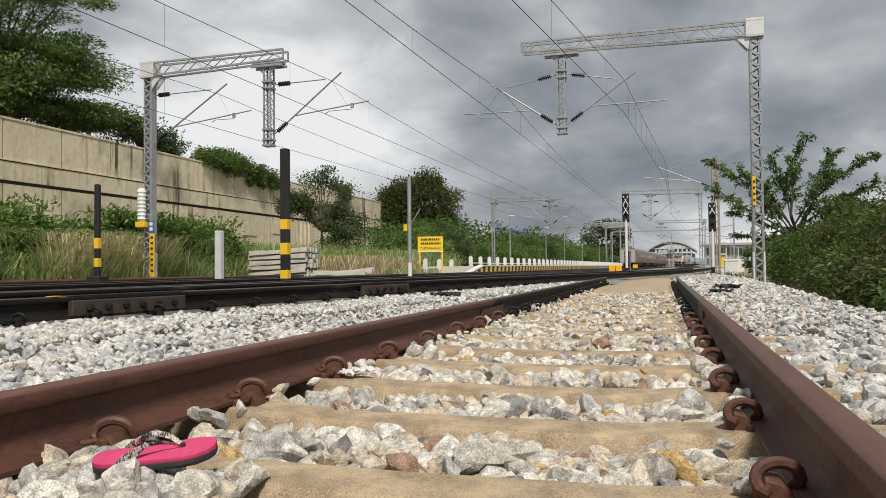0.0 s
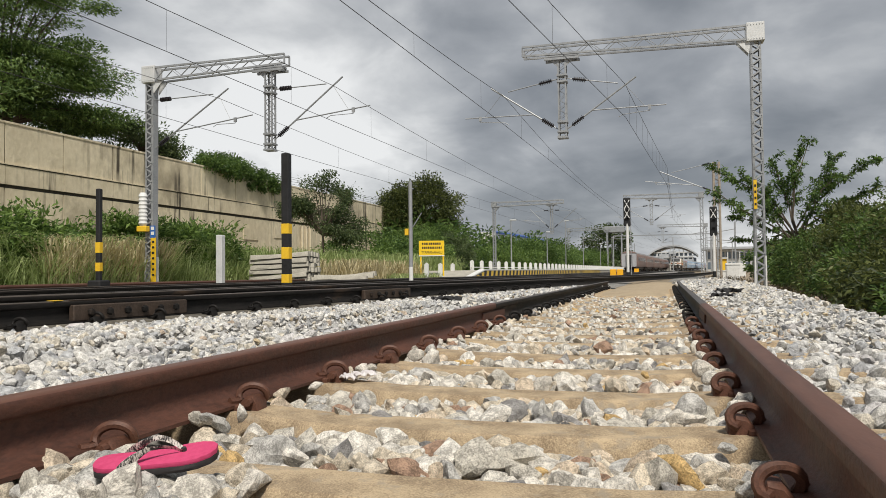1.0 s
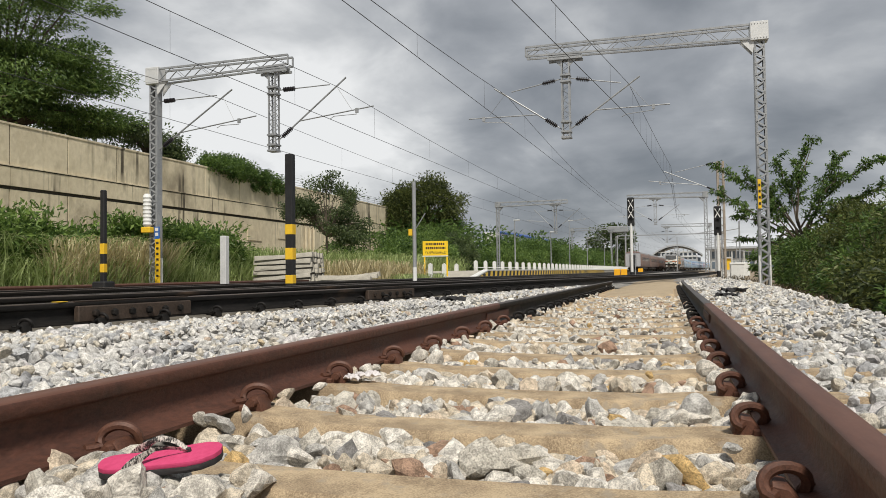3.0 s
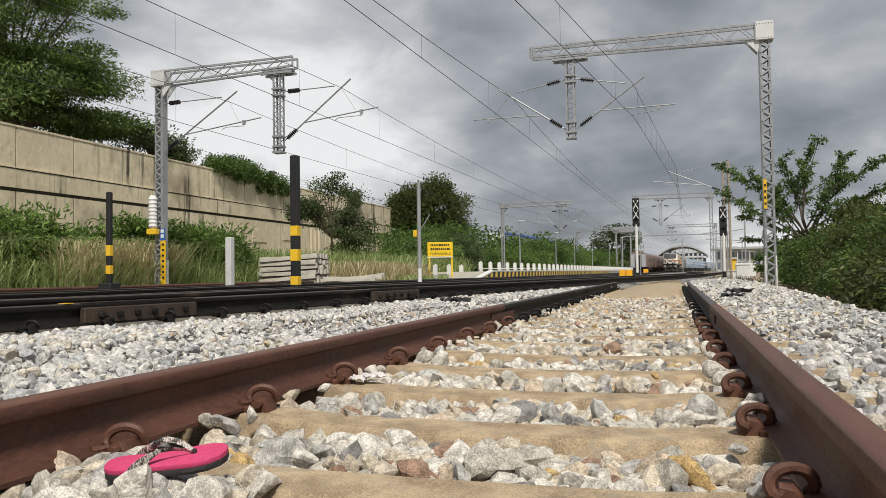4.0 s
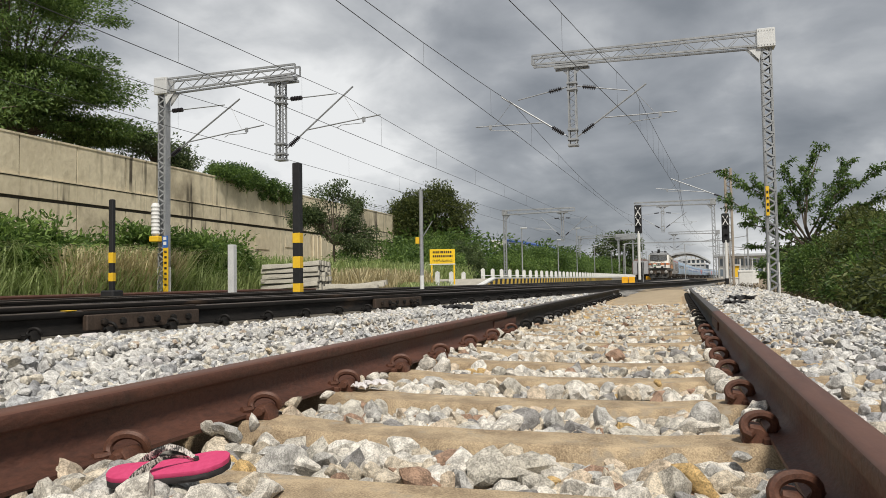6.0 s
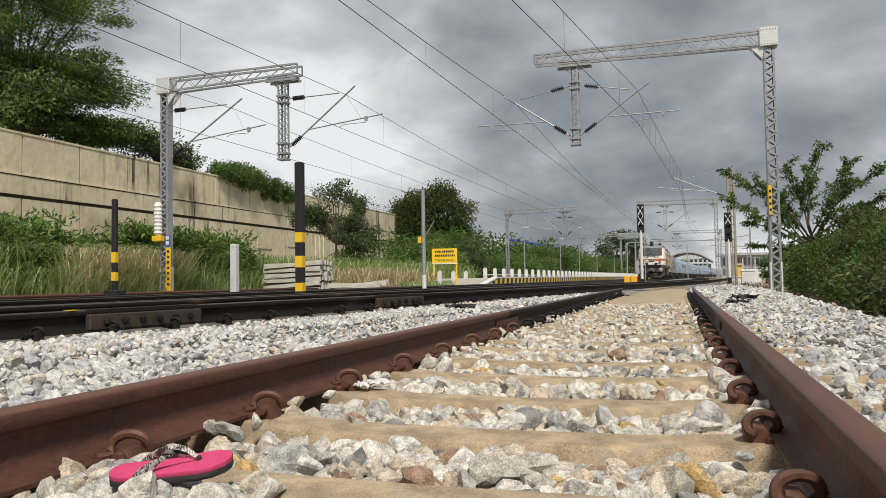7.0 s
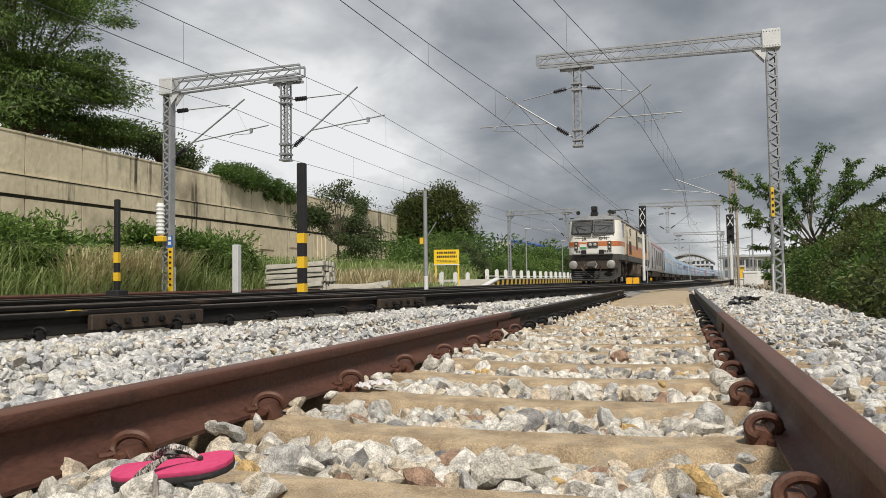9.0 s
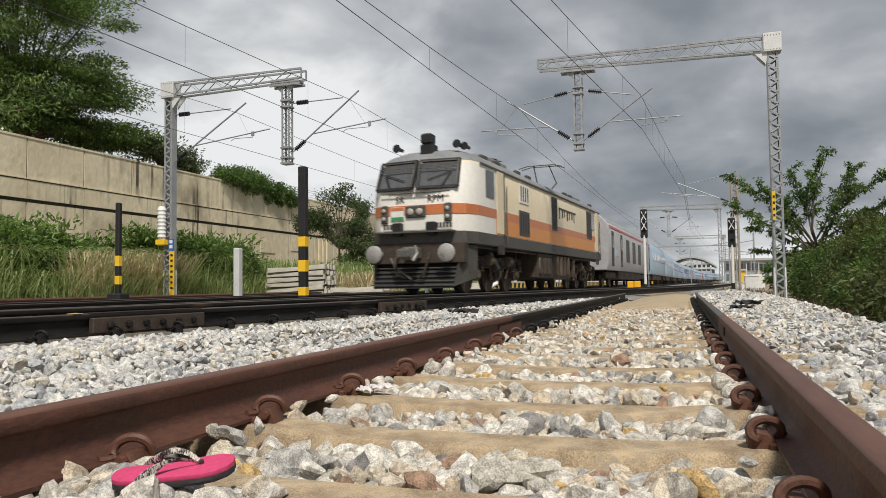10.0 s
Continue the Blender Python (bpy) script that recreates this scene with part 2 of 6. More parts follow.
# ---- the lines of the tracks ----
KNOTS_Y = [-40, 0, 8, 20, 32, 44, 69, 132, 156, 268, 423, 600, 900]
KNOTS_X = [-6.9, -6.85, -6.8, -6.85, -5.25, -4.3, -3.2, -1.7, -0.9, 5.4, 20, 43, 84]
fine_y = np.arange(-40, 900.5, 1.0)
fine_x = np.interp(fine_y, KNOTS_Y, KNOTS_X)
for _ in range(3):      # ease the kinks out of the alignment
    fine_x[8:-8] = np.convolve(fine_x, np.ones(17) / 17, "valid")


def main_x(y):
    """Middle of the main line, which draws nearer and swings off to the right far away."""
    return float(np.interp(y, fine_y, fine_x))


def near_x(y):
    return 0.0009 * (y - 14) ** 2 if y > 14 else 0.0


RAIL_TOP, MAIN_UP = 0.18, 0.03
half = [(0.075, 0.0), (0.075, 0.011), (0.045, 0.019), (0.022, 0.028), (0.0115, 0.044), (0.009, 0.075), (0.0095, 0.108), (0.014, 0.118), (0.032, 0.126), (0.0355, 0.131), (0.036, 0.155), (0.034, 0.1635), (0.028, 0.169), (0.016, 0.1715), (0.005, 0.172)]
RAIL = half + [(-x, z) for x, z in half[::-1]]


BRANCH_Y = [-40, -12, 4, 10, 17, 24, 36, 60, 100]
BRANCH_X = [-6.9, -6.3, -4.75, -4.0, -2.85, -1.3, 0.8, 3.2, 6.5]
branch_fine = np.interp(np.arange(-40, 100.5, 1.0), BRANCH_Y, BRANCH_X)
for _ in range(2):
    branch_fine[3:-3] = np.convolve(branch_fine, np.ones(7) / 7, "valid")


def branch_x(y):
    """Middle of the black-railed line that crosses over and takes in the siding."""
    return float(np.interp(y, np.arange(-40, 100.5, 1.0), branch_fine))


def rail_geo(line, offset, y0, y1, step, z=0.008, ends=()):
    g = Geo()
    ys = list(np.arange(y0, y1, step)) + [y1]
    g.rings([[(line(y) + offset + x, y, z + h) for x, h in RAIL] for y in ys])
    return g


def two_tone(me, head, z):
    """The worn running surface of a rail."""
    me.materials.append(head)
    for p in me.polygons:
        if p.center.z > z and p.normal.z > 0.6:
            p.material_index = 1


# ---- ground ----
def ground():
    g = Geo()
    xs = [-2500, -400, -120, -60, -36, -29, -24, -20, -16, -13, -10, -8.2, -6, -4, -2, 0, 1.6, 2.5, 3.1, 4.2, 6, 10, 20, 60, 200, 800, 2500]
    ys = [-2000, -200, -40, -10, -4, 0, 2, 4, 6, 8, 11, 14, 18, 22, 26, 32, 40, 50, 65, 85, 120, 180, 280, 420, 900, 3000]

    def height(x, y):
        z = -0.10
        if x > 2.4:
            z = -0.10 - 0.5 * min(1.0, max(0.0, (x - 2.4 - 0.045 * max(0, min(y, 25))) / 1.6))
        if x < -15:
            z = -0.1 - 0.25 * min(1.0, (-15 - x) / 6)
        return z
    n = len(xs)
    verts = [(x, y, height(x, y)) for y in ys for x in xs]
    faces = [(j * n + i, j * n + i + 1, (j + 1) * n + i + 1, (j + 1) * n + i) for j in range(len(ys) - 1) for i in range(n - 1)]
    g.add(verts, faces)
    ob = solo("ground", g, M["earth"], "dry brown earth beside the railway lines", "ground", kind="structure")
    return ob


ground()


def bed_geo():
    """The ballast bed: level between the tracks, with a crest and a slope on its open side."""
    g = Geo()
    ys = list(np.arange(-40, -3, 3)) + list(np.arange(-3, 30, 0.4)) + list(np.arange(30, 80, 2)) + list(np.arange(80, 500, 15))
    rows = []
    for y in ys:
        cut = 2.1 + 0.042 * min(max(y, 0), 24)
        b = main_x(y)
        k = 26
        inner = [b + 2.0 + (cut - b - 2.0) * i / (k - 1) for i in range(k)]
        line = [(b - 12, -0.3), (b - 10.9, -0.06), (b - 7.5, -0.05), (b - 5, -0.05), (b - 3, -0.05), (b - 1.2, -0.03), (b, -0.03), (b + 1.2, -0.03)]
        line += [(x, (-0.12 if abs(x) < 0.95 else -0.05) + 0.02 * noise.noise((x * 1.3, y * 1.3, 0))) for x in inner] + [(cut + 0.35, -0.16), (cut + 1.2, -0.62)]
        rows.append([(x, y, z) for x, z in line])
    g.rings(rows, caps=False, closed=False)
    return g


ballast_bed = solo("ballast_bed", bed_geo(), M["bed"], "grey crushed stone bed under the railway tracks", "ballast", kind="structure")

# ---- sleepers, rails and clips ----
PITCH, FIRST = 0.653, 1.556


def sleeper_mesh(name, mat):
    g = Geo()
    rows = []
    for x, w, zt in ((-1.375, 0.07, 0.012), (-1.36, 0.082, 0.02), (-1.0, 0.085, 0.008), (-0.72, 0.086, 0.0), (-0.5, 0.092, -0.016), (0, 0.098, -0.022), (0.5, 0.092, -0.016), (0.72, 0.086, 0.0), (1.0, 0.085, 0.008), (1.36, 0.082, 0.02), (1.375, 0.07, 0.012)):
        rows.append([(x, -w - 0.045, -0.2), (x, -w - 0.006, zt - 0.014), (x, -w + 0.008, zt), (x, w - 0.008, zt), (x, w + 0.006, zt - 0.014), (x, w + 0.045, -0.2)])
    g.rings(rows)
    return g.mesh(name, mat, True)


def clip_mesh(mat):
    """A sprung clip: a bar coiled over its iron seat, one toe on the rail foot."""
    g = Geo()
    pts = [(-0.012, 0.06, 0.02), (-0.012, 0.0, 0.02), (-0.014, -0.03, 0.02)]
    for i in range(15):     # the loop climbs from the eye, over, and down to the rail foot
        q = radians(228 - 262 * i / 14)
        pts.append((0.042 * math.cos(q) + 0.004, -0.045 + 0.055 * i / 14, 0.036 + 0.031 * math.sin(q)))
    pts += [(0.05, 0.03, 0.018), (0.058, 0.045, 0.02)]
    g.tube(pts, 0.0125, 8)
    g.rings([[(-0.04, y, -0.02), (0.03, y, -0.02), (0.03 - e, y, 0.012), (0.008, y, 0.036 - e), (-0.02, y, 0.04 - e), (-0.04 + e, y, 0.014)] for y, e in ((-0.038, 0.008), (-0.028, 0), (0.028, 0), (0.038, 0.008))])
    g.box(0.012, -0.055, -0.012, 0.078, 0.055, 0.010, c=0.004)
    return g.mesh("rail_clip", mat, True)


def build_track(name, label, line, y0, y1, rail_mats, sl_mat, up=0.0, step=2.0, sl_range=None, clip_range=None, sides=(-1, 1), seat=0.0, beyond=0.0):
    root = thing(name, label, "railway track", "railway tracks")
    root.matrix_basis = pose(0, 0, up)
    for s in (-1, 1):
        g = rail_geo(line, s * 0.8745, y0, y1, step, 0.008 + seat)
        r = part("rail", g, rail_mats[0], root, smooth=True)
        two_tone(r.data, rail_mats[1], 0.16 + seat)
        if beyond:      # past the joint the rails are greased black
            r = part("rail", rail_geo(line, s * 0.8745, y1 + 0.006, beyond, 1.0), M["black_rail"], root, "greased black rail", True)
            two_tone(r.data, M["bright_rail"], 0.16)
            jb = part("joint_plate", Geo().box(s * 0.8745 - 0.024, y1 - 0.42, 0.045, s * 0.8745 + 0.024, y1 + 0.42, 0.115, c=0.006), rail_mats[0], root)
    sm = sleeper_mesh("sleeper", sl_mat)
    cm = clip_mesh(M["clip"] if rail_mats[0] is M["rust"] else M["black_rail"])
    cm_far = clip_mesh(M["black_rail"])
    k0, k1 = sl_range
    rng = random.Random(5)
    for k in range(k0, k1):
        y = FIRST + PITCH * k
        turn = math.degrees(-math.atan((line(y + 1) - line(y - 1)) / 2))
        sl = part("sleeper", sm, sl_mat, root, m=pose(line(y), y, rng.uniform(-0.004, 0.002), 0, 0, turn + rng.uniform(-0.35, 0.35)))
        if clip_range[0] <= k < clip_range[1]:
            for s in sides:
                for inner in (-1, 1):
                    if len(sides) == 1 and inner == -1:
                        continue
                    # toe towards the rail
                    x = s * 0.8745 + inner * 0.105
                    part("rail_clip", cm if not beyond or y < 6.5 else cm_far, None, sl, m=pose(x, 0, 0.01 + seat, 0, 0, 180 if inner == 1 else 0) @ Matrix.Scale(1.0, 4) @ pose(0, 0, 0, 0, rng.uniform(-3, 3), rng.uniform(-5, 5)))
    return root


near_track = build_track("railway_track", "siding track of rusty brown rails on sand-coloured concrete sleepers", near_x, -30, 6.3, (M["rust"], M["worn"]), M["sleeper"],
                         step=1.0, sl_range=(-44, 27), clip_range=(-4, 27), beyond=19.5)
main_track = build_track("railway_track", "main line track of greased black rails on concrete sleepers", main_x, -20, 720, (M["black_rail"], M["bright_rail"]), M["old_concrete"], up=MAIN_UP,
                         step=4.0, sl_range=(-8, 110), clip_range=(-2, 60), sides=(1,))
M["oily"] = material("oil_darkened_sleeper", (0.05, 0.045, 0.038), (0.16, 0.14, 0.11), 4, 0.85, bump=0.4)
branch_track = build_track("railway_track", "crossover track of thick greased black rails that takes in the siding", branch_x, -20, 70, (M["black_rail"], M["bright_rail"]), M["oily"], up=0.045,
                           step=1.0, sl_range=(-8, 24), clip_range=(-2, 24), sides=(1,), seat=0.045)
second_track = build_track("railway_track", "second main line track with dark rails beside the platform", lambda y: main_x(y) - 4.9, -20, 520, (M["black_rail"], M["bright_rail"]), M["old_concrete"], up=MAIN_UP,
                           step=4.0, sl_range=(-4, 70), clip_range=(0, 0))
loop_track = build_track("railway_track", "brown rusted loop track along the grassy bank", lambda y: main_x(y) - 9.3, -20, 28.5, (M["rust"], M["worn"]), M["old_concrete"], up=0.06,
                         step=4.0, sl_range=(-4, 41), clip_range=(0, 0))


# ---- retaining wall of the cutting ----
def drip_streaks(m, colour):
    """Dark water stains that run down a face in clusters."""
    n, l = m.node_tree.nodes, m.node_tree.links
    b = n["Principled BSDF"]
    old = b.inputs["Base Color"].links[0].from_socket
    tc = n.new("ShaderNodeTexCoord")
    facs = []
    for stretch, scale, low, gain in (((1, 1, 0.05), 2.6, 0.50, 10.0), ((1, 1, 0.5), 0.33, 0.47, 8.0)):
        mp, t = n.new("ShaderNodeMapping"), n.new("ShaderNodeTexNoise")
        mp.inputs["Scale"].default_value = stretch
        t.inputs["Scale"].default_value, t.inputs["Detail"].default_value = scale, 5
        l.new(tc.outputs["Object"], mp.inputs[0])
        l.new(mp.outputs[0], t.inputs["Vector"])
        s, g = n.new("ShaderNodeMath"), n.new("ShaderNodeMath")
        s.operation, g.operation, g.use_clamp = "SUBTRACT", "MULTIPLY", True
        s.inputs[1].default_value, g.inputs[1].default_value = low, gain
        l.new(t.outputs["Fac"], s.inputs[0])
        l.new(s.outputs[0], g.inputs[0])
        facs.append(g.outputs[0])
    both = n.new("ShaderNodeMath")
    both.operation = "MULTIPLY"
    l.new(facs[0], both.inputs[0])
    l.new(facs[1], both.inputs[1])
    mx = n.new("ShaderNodeMix")
    mx.data_type = "RGBA"
    l.new(both.outputs[0], mx.inputs[0])
    l.new(old, mx.inputs[6])
    mx.inputs[7].default_value = (*colour, 1)
    l.new(mx.outputs[2], b.inputs["Base Color"])


WALL_X, WALL_TOP = -29.5, 7.85
M["wall"] = material("stained_cream_concrete", (0.56, 0.48, 0.335), (0.79, 0.70, 0.52), 0.55, 0.9, bump=0.25, stretch=(1, 1, 0.7), stain=(0.33, 0.28, 0.20), stain_at=0.58)
drip_streaks(M["wall"], (0.085, 0.07, 0.05))
M["wall_dark"] = material("dark_joint_and_ledge_shade", (0.03, 0.026, 0.02), (0.09, 0.075, 0.055), 1.5, 0.9, bump=0.3)


def retaining_wall():
    """Cast bays with joints, two ledges, recessed panels below and a coping with a wire fence."""
    g = Geo().box(WALL_X - 0.6, -30, -1.0, WALL_X - 0.05, 84, WALL_TOP)
    w = solo("wall_west", g, M["wall_dark"], "tall cream concrete retaining wall streaked with damp", "wall", kind="structure")
    rng = random.Random(4)
    y = -30.0
    while y < 83:
        L = rng.choice((3.6, 4.2, 4.8))
        top, mid, low = [WALL_X + rng.uniform(-0.008, 0.008) for _ in range(3)]
        part("panel", Geo().box(WALL_X - 0.06, y + 0.035, 5.90, top, y + L - 0.035, WALL_TOP), M["wall"], w)
        part("panel", Geo().box(WALL_X - 0.06, y + 0.01, 4.90, mid + 0.06, y + L - 0.01, 5.80), M["wall"], w)
        part("panel", Geo().box(WALL_X - 0.06, y + 0.035, -1, low, y + L - 0.035, 4.73), M["wall"], w)
        if rng.random() < 0.8:
            a = y + rng.uniform(0.3, 1.2)
            h = rng.uniform(2.2, 3.6)
            part("raised_panel", Geo().box(WALL_X - 0.02, a, h, WALL_X + 0.05, a + rng.uniform(1.2, 2.2), h + rng.uniform(0.7, 1.0)), M["wall"], w)
        y += L
    part("ledge", Geo().box(WALL_X - 0.06, -30, 5.85, WALL_X + 0.09, 84, 5.90), M["wall"], w)
    # near-black strip below the ledge: its shadow is put into the colour
    part("ledge", Geo().box(WALL_X - 0.06, -30, 5.80, WALL_X + 0.07, 84, 5.85), M["wall_dark"], w, "dark strip painted as the ledge's shadow")
    part("ledge", Geo().box(WALL_X - 0.06, -30, 4.73, WALL_X - 0.03, 84, 4.90), M["wall_dark"], w, "dark recessed joint")
    part("coping", Geo().box(WALL_X - 0.62, -30, WALL_TOP, WALL_X + 0.03, 84, WALL_TOP + 0.1), M["wall"], w)
    f = thing("wire_fence", "thin barbed wire fence on top of the retaining wall", "fence", m=pose(WALL_X - 0.25, 0, WALL_TOP + 0.08))
    for i in range(18):
        part("post", Geo().bar((0, 48 + 2.0 * i, 0), (0.12, 48 + 2.0 * i, 0.75), 0.03), M["galv"], f)
    for z in (0.2, 0.4, 0.6, 0.75):
        part("strand", Geo().tube([(0.12 * z / 0.75, 48 + 2.0 * i, z + 0.03 * (i % 2)) for i in range(18)], 0.012, 4), M["wire"], f)
    # a lean strip of earth behind the wall
    solo("bank_top", Geo().box(-120, -30, 5.0, WALL_X - 0.6, 84, 7.6), M["earth"], "earth bank behind the retaining wall", "ground", kind="structure")
    # steel pipes that run down the wall
    for y, z1 in ((57.5, 4.6), (58.3, 4.6), (59.0, 4.6)):
        solo("wall_pipe", Geo().tube([(WALL_X + 0.15, y, -0.5), (WALL_X + 0.15, y, z1)], 0.09, 8), M["wall"], "upright concrete pipe against the wall", "pipe", "wall pipes")


retaining_wall()


# ---- overhead line: lattice portals with drop arms, cantilevers, wires ----
def lattice(g, p, q, w, d, chord, n, lace=0.035, axis_w=(1, 0, 0), axis_d=(0, 1, 0), w2=None, both=True):
    """Four angle chords and zigzag lacing on all faces, from p to q."""
    p, q, aw, ad = Vector(p), Vector(q), Vector(axis_w), Vector(axis_d)
    w2 = w2 or w

    def at(f, sw, sd):
        return p + (q - p) * f + aw * sw * (w + (w2 - w) * f) / 2 + ad * sd * d / 2
    for sw in (-1, 1):
        for sd in (-1, 1):
            g.bar(at(0, sw, sd), at(1, sw, sd), chord)
    for i in range(n):
        a, b = i / n, (i + 1) / n
        h = (a + b) / 2
        for sd in (-1, 1):
            g.bar(at(a, -1, sd), at(h, 1, sd), lace, 0.012)
            g.bar(at(h, 1, sd), at(b, -1, sd), lace, 0.012)
        for sw in (-1, 1) if both else ():
            g.bar(at(a, sw, -1), at(h, sw, 1), lace * 0.7, 0.012)
            g.bar(at(h, sw, 1), at(b, sw, -1), lace * 0.7, 0.012)


def insulator(p, q, parent):
    """A string of porcelain sheds between two points."""
    p, q = Vector(p), Vector(q)
    n = 7
    L = (q - p).length
    prof = [(0.025, 0)]
    for i in range(n):
        z = L * (0.12 + 0.76 * i / (n - 1))
        prof += [(0.035, z - 0.02), (0.085, z - 0.008), (0.08, z + 0.012), (0.035, z + 0.02)]
    prof.append((0.025, L))
    g = Geo().lathe(prof, 10, Matrix.Translation(p) @ (q - p).to_track_quat("Z", "Y").to_matrix().to_4x4())
    part("insulator", g, M["insulator"], parent, "dark brown porcelain insulator")


def cantilever(root, x0, s, reach, y, z_stay, z_foot, z_cat, z_con):
    """Bracket, stay, register arm and steady arm that hold the wires of one track. s: side to which it reaches."""
    cat = x0 + s * reach
    foot, stay = Vector((x0 + s * 0.15, y, z_foot)), Vector((x0 + s * 0.15, y, z_stay))
    g = Geo()
    bdir = (Vector((cat, y, z_cat)) - foot).normalized()
    ia, ib = foot + bdir * 0.2, foot + bdir * 0.72
    g.tube([foot, ia], 0.02, 6)
    g.tube([ib, foot + bdir * ((Vector((cat, y, z_cat)) - foot).length + 0.45)], 0.03, 8)
    tip = Vector((cat - s * 0.25, y, z_cat + 0.08))
    sdir = (tip - stay).normalized()
    sa, sb = stay + sdir * 0.2, stay + sdir * 0.7
    g.tube([stay, sa], 0.02, 6)
    g.tube([sb, tip], 0.02, 6)
    reg0 = foot + bdir * 1.05
    reg1 = Vector((cat + s * 1.35, y, z_con + 0.32))
    g.tube([reg0, reg1], 0.022, 6)
    g.tube([Vector((cat, y, z_cat)), reg0 + (reg1 - reg0) * 0.72], 0.008, 4)
    hook = reg0 + (reg1 - reg0) * 0.78
    g.tube([hook, hook - Vector((0, 0, 0.16)), Vector((cat - s * 0.1, y, z_con + 0.08)), Vector((cat - s * 0.25, y, z_con))], 0.013, 5)
    g.box(hook.x - 0.05, y - 0.03, hook.z - 0.12, hook.x + 0.05, y + 0.03, hook.z + 0.04)
    arm = part("cantilever", g, M["galv"], root, "galvanised tube cantilever arm", True)
    insulator(ia, ib, arm)
    insulator(sa, sb, arm)
    return cat


def portal(label, xm, y, s, top, length, drop, arms, mast_arm=None, base=-0.5, fine=True, foot=5.45, stay=7.15, low=5.12):
    """One lattice mast with a boom over the tracks. s: the side to which the boom reaches; drop: x of the hanging arm."""
    root = thing("overhead_line_mast", label, "catenary mast", "overhead line masts")
    root.matrix_basis = pose(xm, y, base)
    off = -Vector((xm, y, base))

    def put(name, g, mat, lab="", smooth=False):
        g.v = [tuple(Vector(p) + off) for p in g.v]
        return part(name, g, mat, root, lab, smooth)
    n = 22 if fine else 12
    g = Geo()
    for sx in (-1, 1):     # two channels with their flanges towards each other
        x = xm + sx * 0.16
        g.box(x - 0.012, y - 0.14, base, x + 0.012, y + 0.14, top - 0.45)
        for sy in (-1, 1):
            g.box(min(x, x - sx * 0.06), y + sy * 0.14 - 0.012, base, max(x, x - sx * 0.06), y + sy * 0.14 + 0.012, top - 0.45)
    put("mast", g, M["galv"])
    g = Geo()
    h0, h1 = base + 0.2, top - 0.6
    for i in range(n):
        za, zb = h0 + (h1 - h0) * i / n, h0 + (h1 - h0) * (i + 1) / n
        zm = (za + zb) / 2
        for sy in (-0.156, 0.156):
            g.bar((xm - 0.14, y + sy, za), (xm + 0.14, y + sy, zm), 0.012, 0.05)
            g.bar((xm + 0.14, y + sy, zm), (xm - 0.14, y + sy, zb), 0.012, 0.05)
    put("lacing", g, M["galv"])
    if fine:
        g = Geo()
        for sx in (-1, 1):
            g.box(xm + sx * 0.16 - 0.02, y - 0.16, base, xm + sx * 0.16 + 0.02, y + 0.16, 0.98 + base + 0.5)
        put("painted_foot", g, M["white"], "white painted foot")
    g = Geo()
    g.box(xm - 0.28, y - 0.24, top - 0.58, xm + 0.28, y + 0.24, top + 0.04, c=0.015)
    for i in range(6):
        for z in (top - 0.03, top - 0.5):
            g.tube([(xm - 0.22 + 0.088 * i, y - 0.235, z), (xm - 0.22 + 0.088 * i, y - 0.262, z)], 0.014, 6)
    g.prism([(xm + s * 0.15, top - 0.58), (xm + s * 0.62, top - 0.5), (xm + s * 0.2, top - 0.98)], 1, y - 0.16, y - 0.14)
    g.prism([(xm + s * 0.15, top - 0.58), (xm + s * 0.62, top - 0.5), (xm + s * 0.2, top - 0.98)], 1, y + 0.14, y + 0.16)
    put("corner_plate", g, M["galv_light" if fine else "galv"], "pale bolted corner plate")
    g = Geo()
    end = xm + s * length
    a, b = Vector((xm + s * 0.28, y, top - 0.27)), Vector((end, y, top - 0.2))
    lattice(g, a, b, 0.46, 0.36, 0.066 if fine else 0.1, max(4, int(length / 0.95)), 0.045 if fine else 0.08, (0, 0, 1), (0, 1, 0), 0.32, False)
    for sy in (-0.18, 0.18):
        g.bar((end, y + sy, top - 0.36), (end, y + sy, top - 0.04), 0.05)
    put("boom", g, M["galv"])
    g = Geo()
    zt = top - 0.42
    g.box(drop - 0.55, y - 0.2, zt - 0.07, drop + 0.55, y + 0.2, zt, c=0.01)
    g.box(drop - 0.6, y - 0.22, zt - 0.17, drop + 0.6, y - 0.14, zt - 0.09)
    g.box(drop - 0.6, y + 0.14, zt - 0.17, drop + 0.6, y + 0.22, zt - 0.09)
    for sx in (-1, 1):
        g.prism([(drop + sx * 0.14, zt - 0.17), (drop + sx * 0.4, zt - 0.17), (drop + sx * 0.14, zt - 0.42)], 1, y - 0.13, y - 0.11)
    lattice(g, (drop, y, zt - 0.17), (drop, y, low), 0.25, 0.25, 0.05, 8 if fine else 5, 0.03)
    for z in (low + 0.03, low + 0.23, low + 0.58, stay - 0.12, stay + 0.1):
        g.box(drop - 0.18, y - 0.18, z - 0.03, drop + 0.18, y + 0.18, z + 0.03)
    put("drop_arm", g, M["galv"], "hanging lattice drop arm")
    for x0, side, reach in arms + ([mast_arm] if mast_arm else []):
        cantilever(root, x0 - xm, side, reach, 0.0, stay - base, foot - base, 6.85 - base, 5.75 - base)
    return root


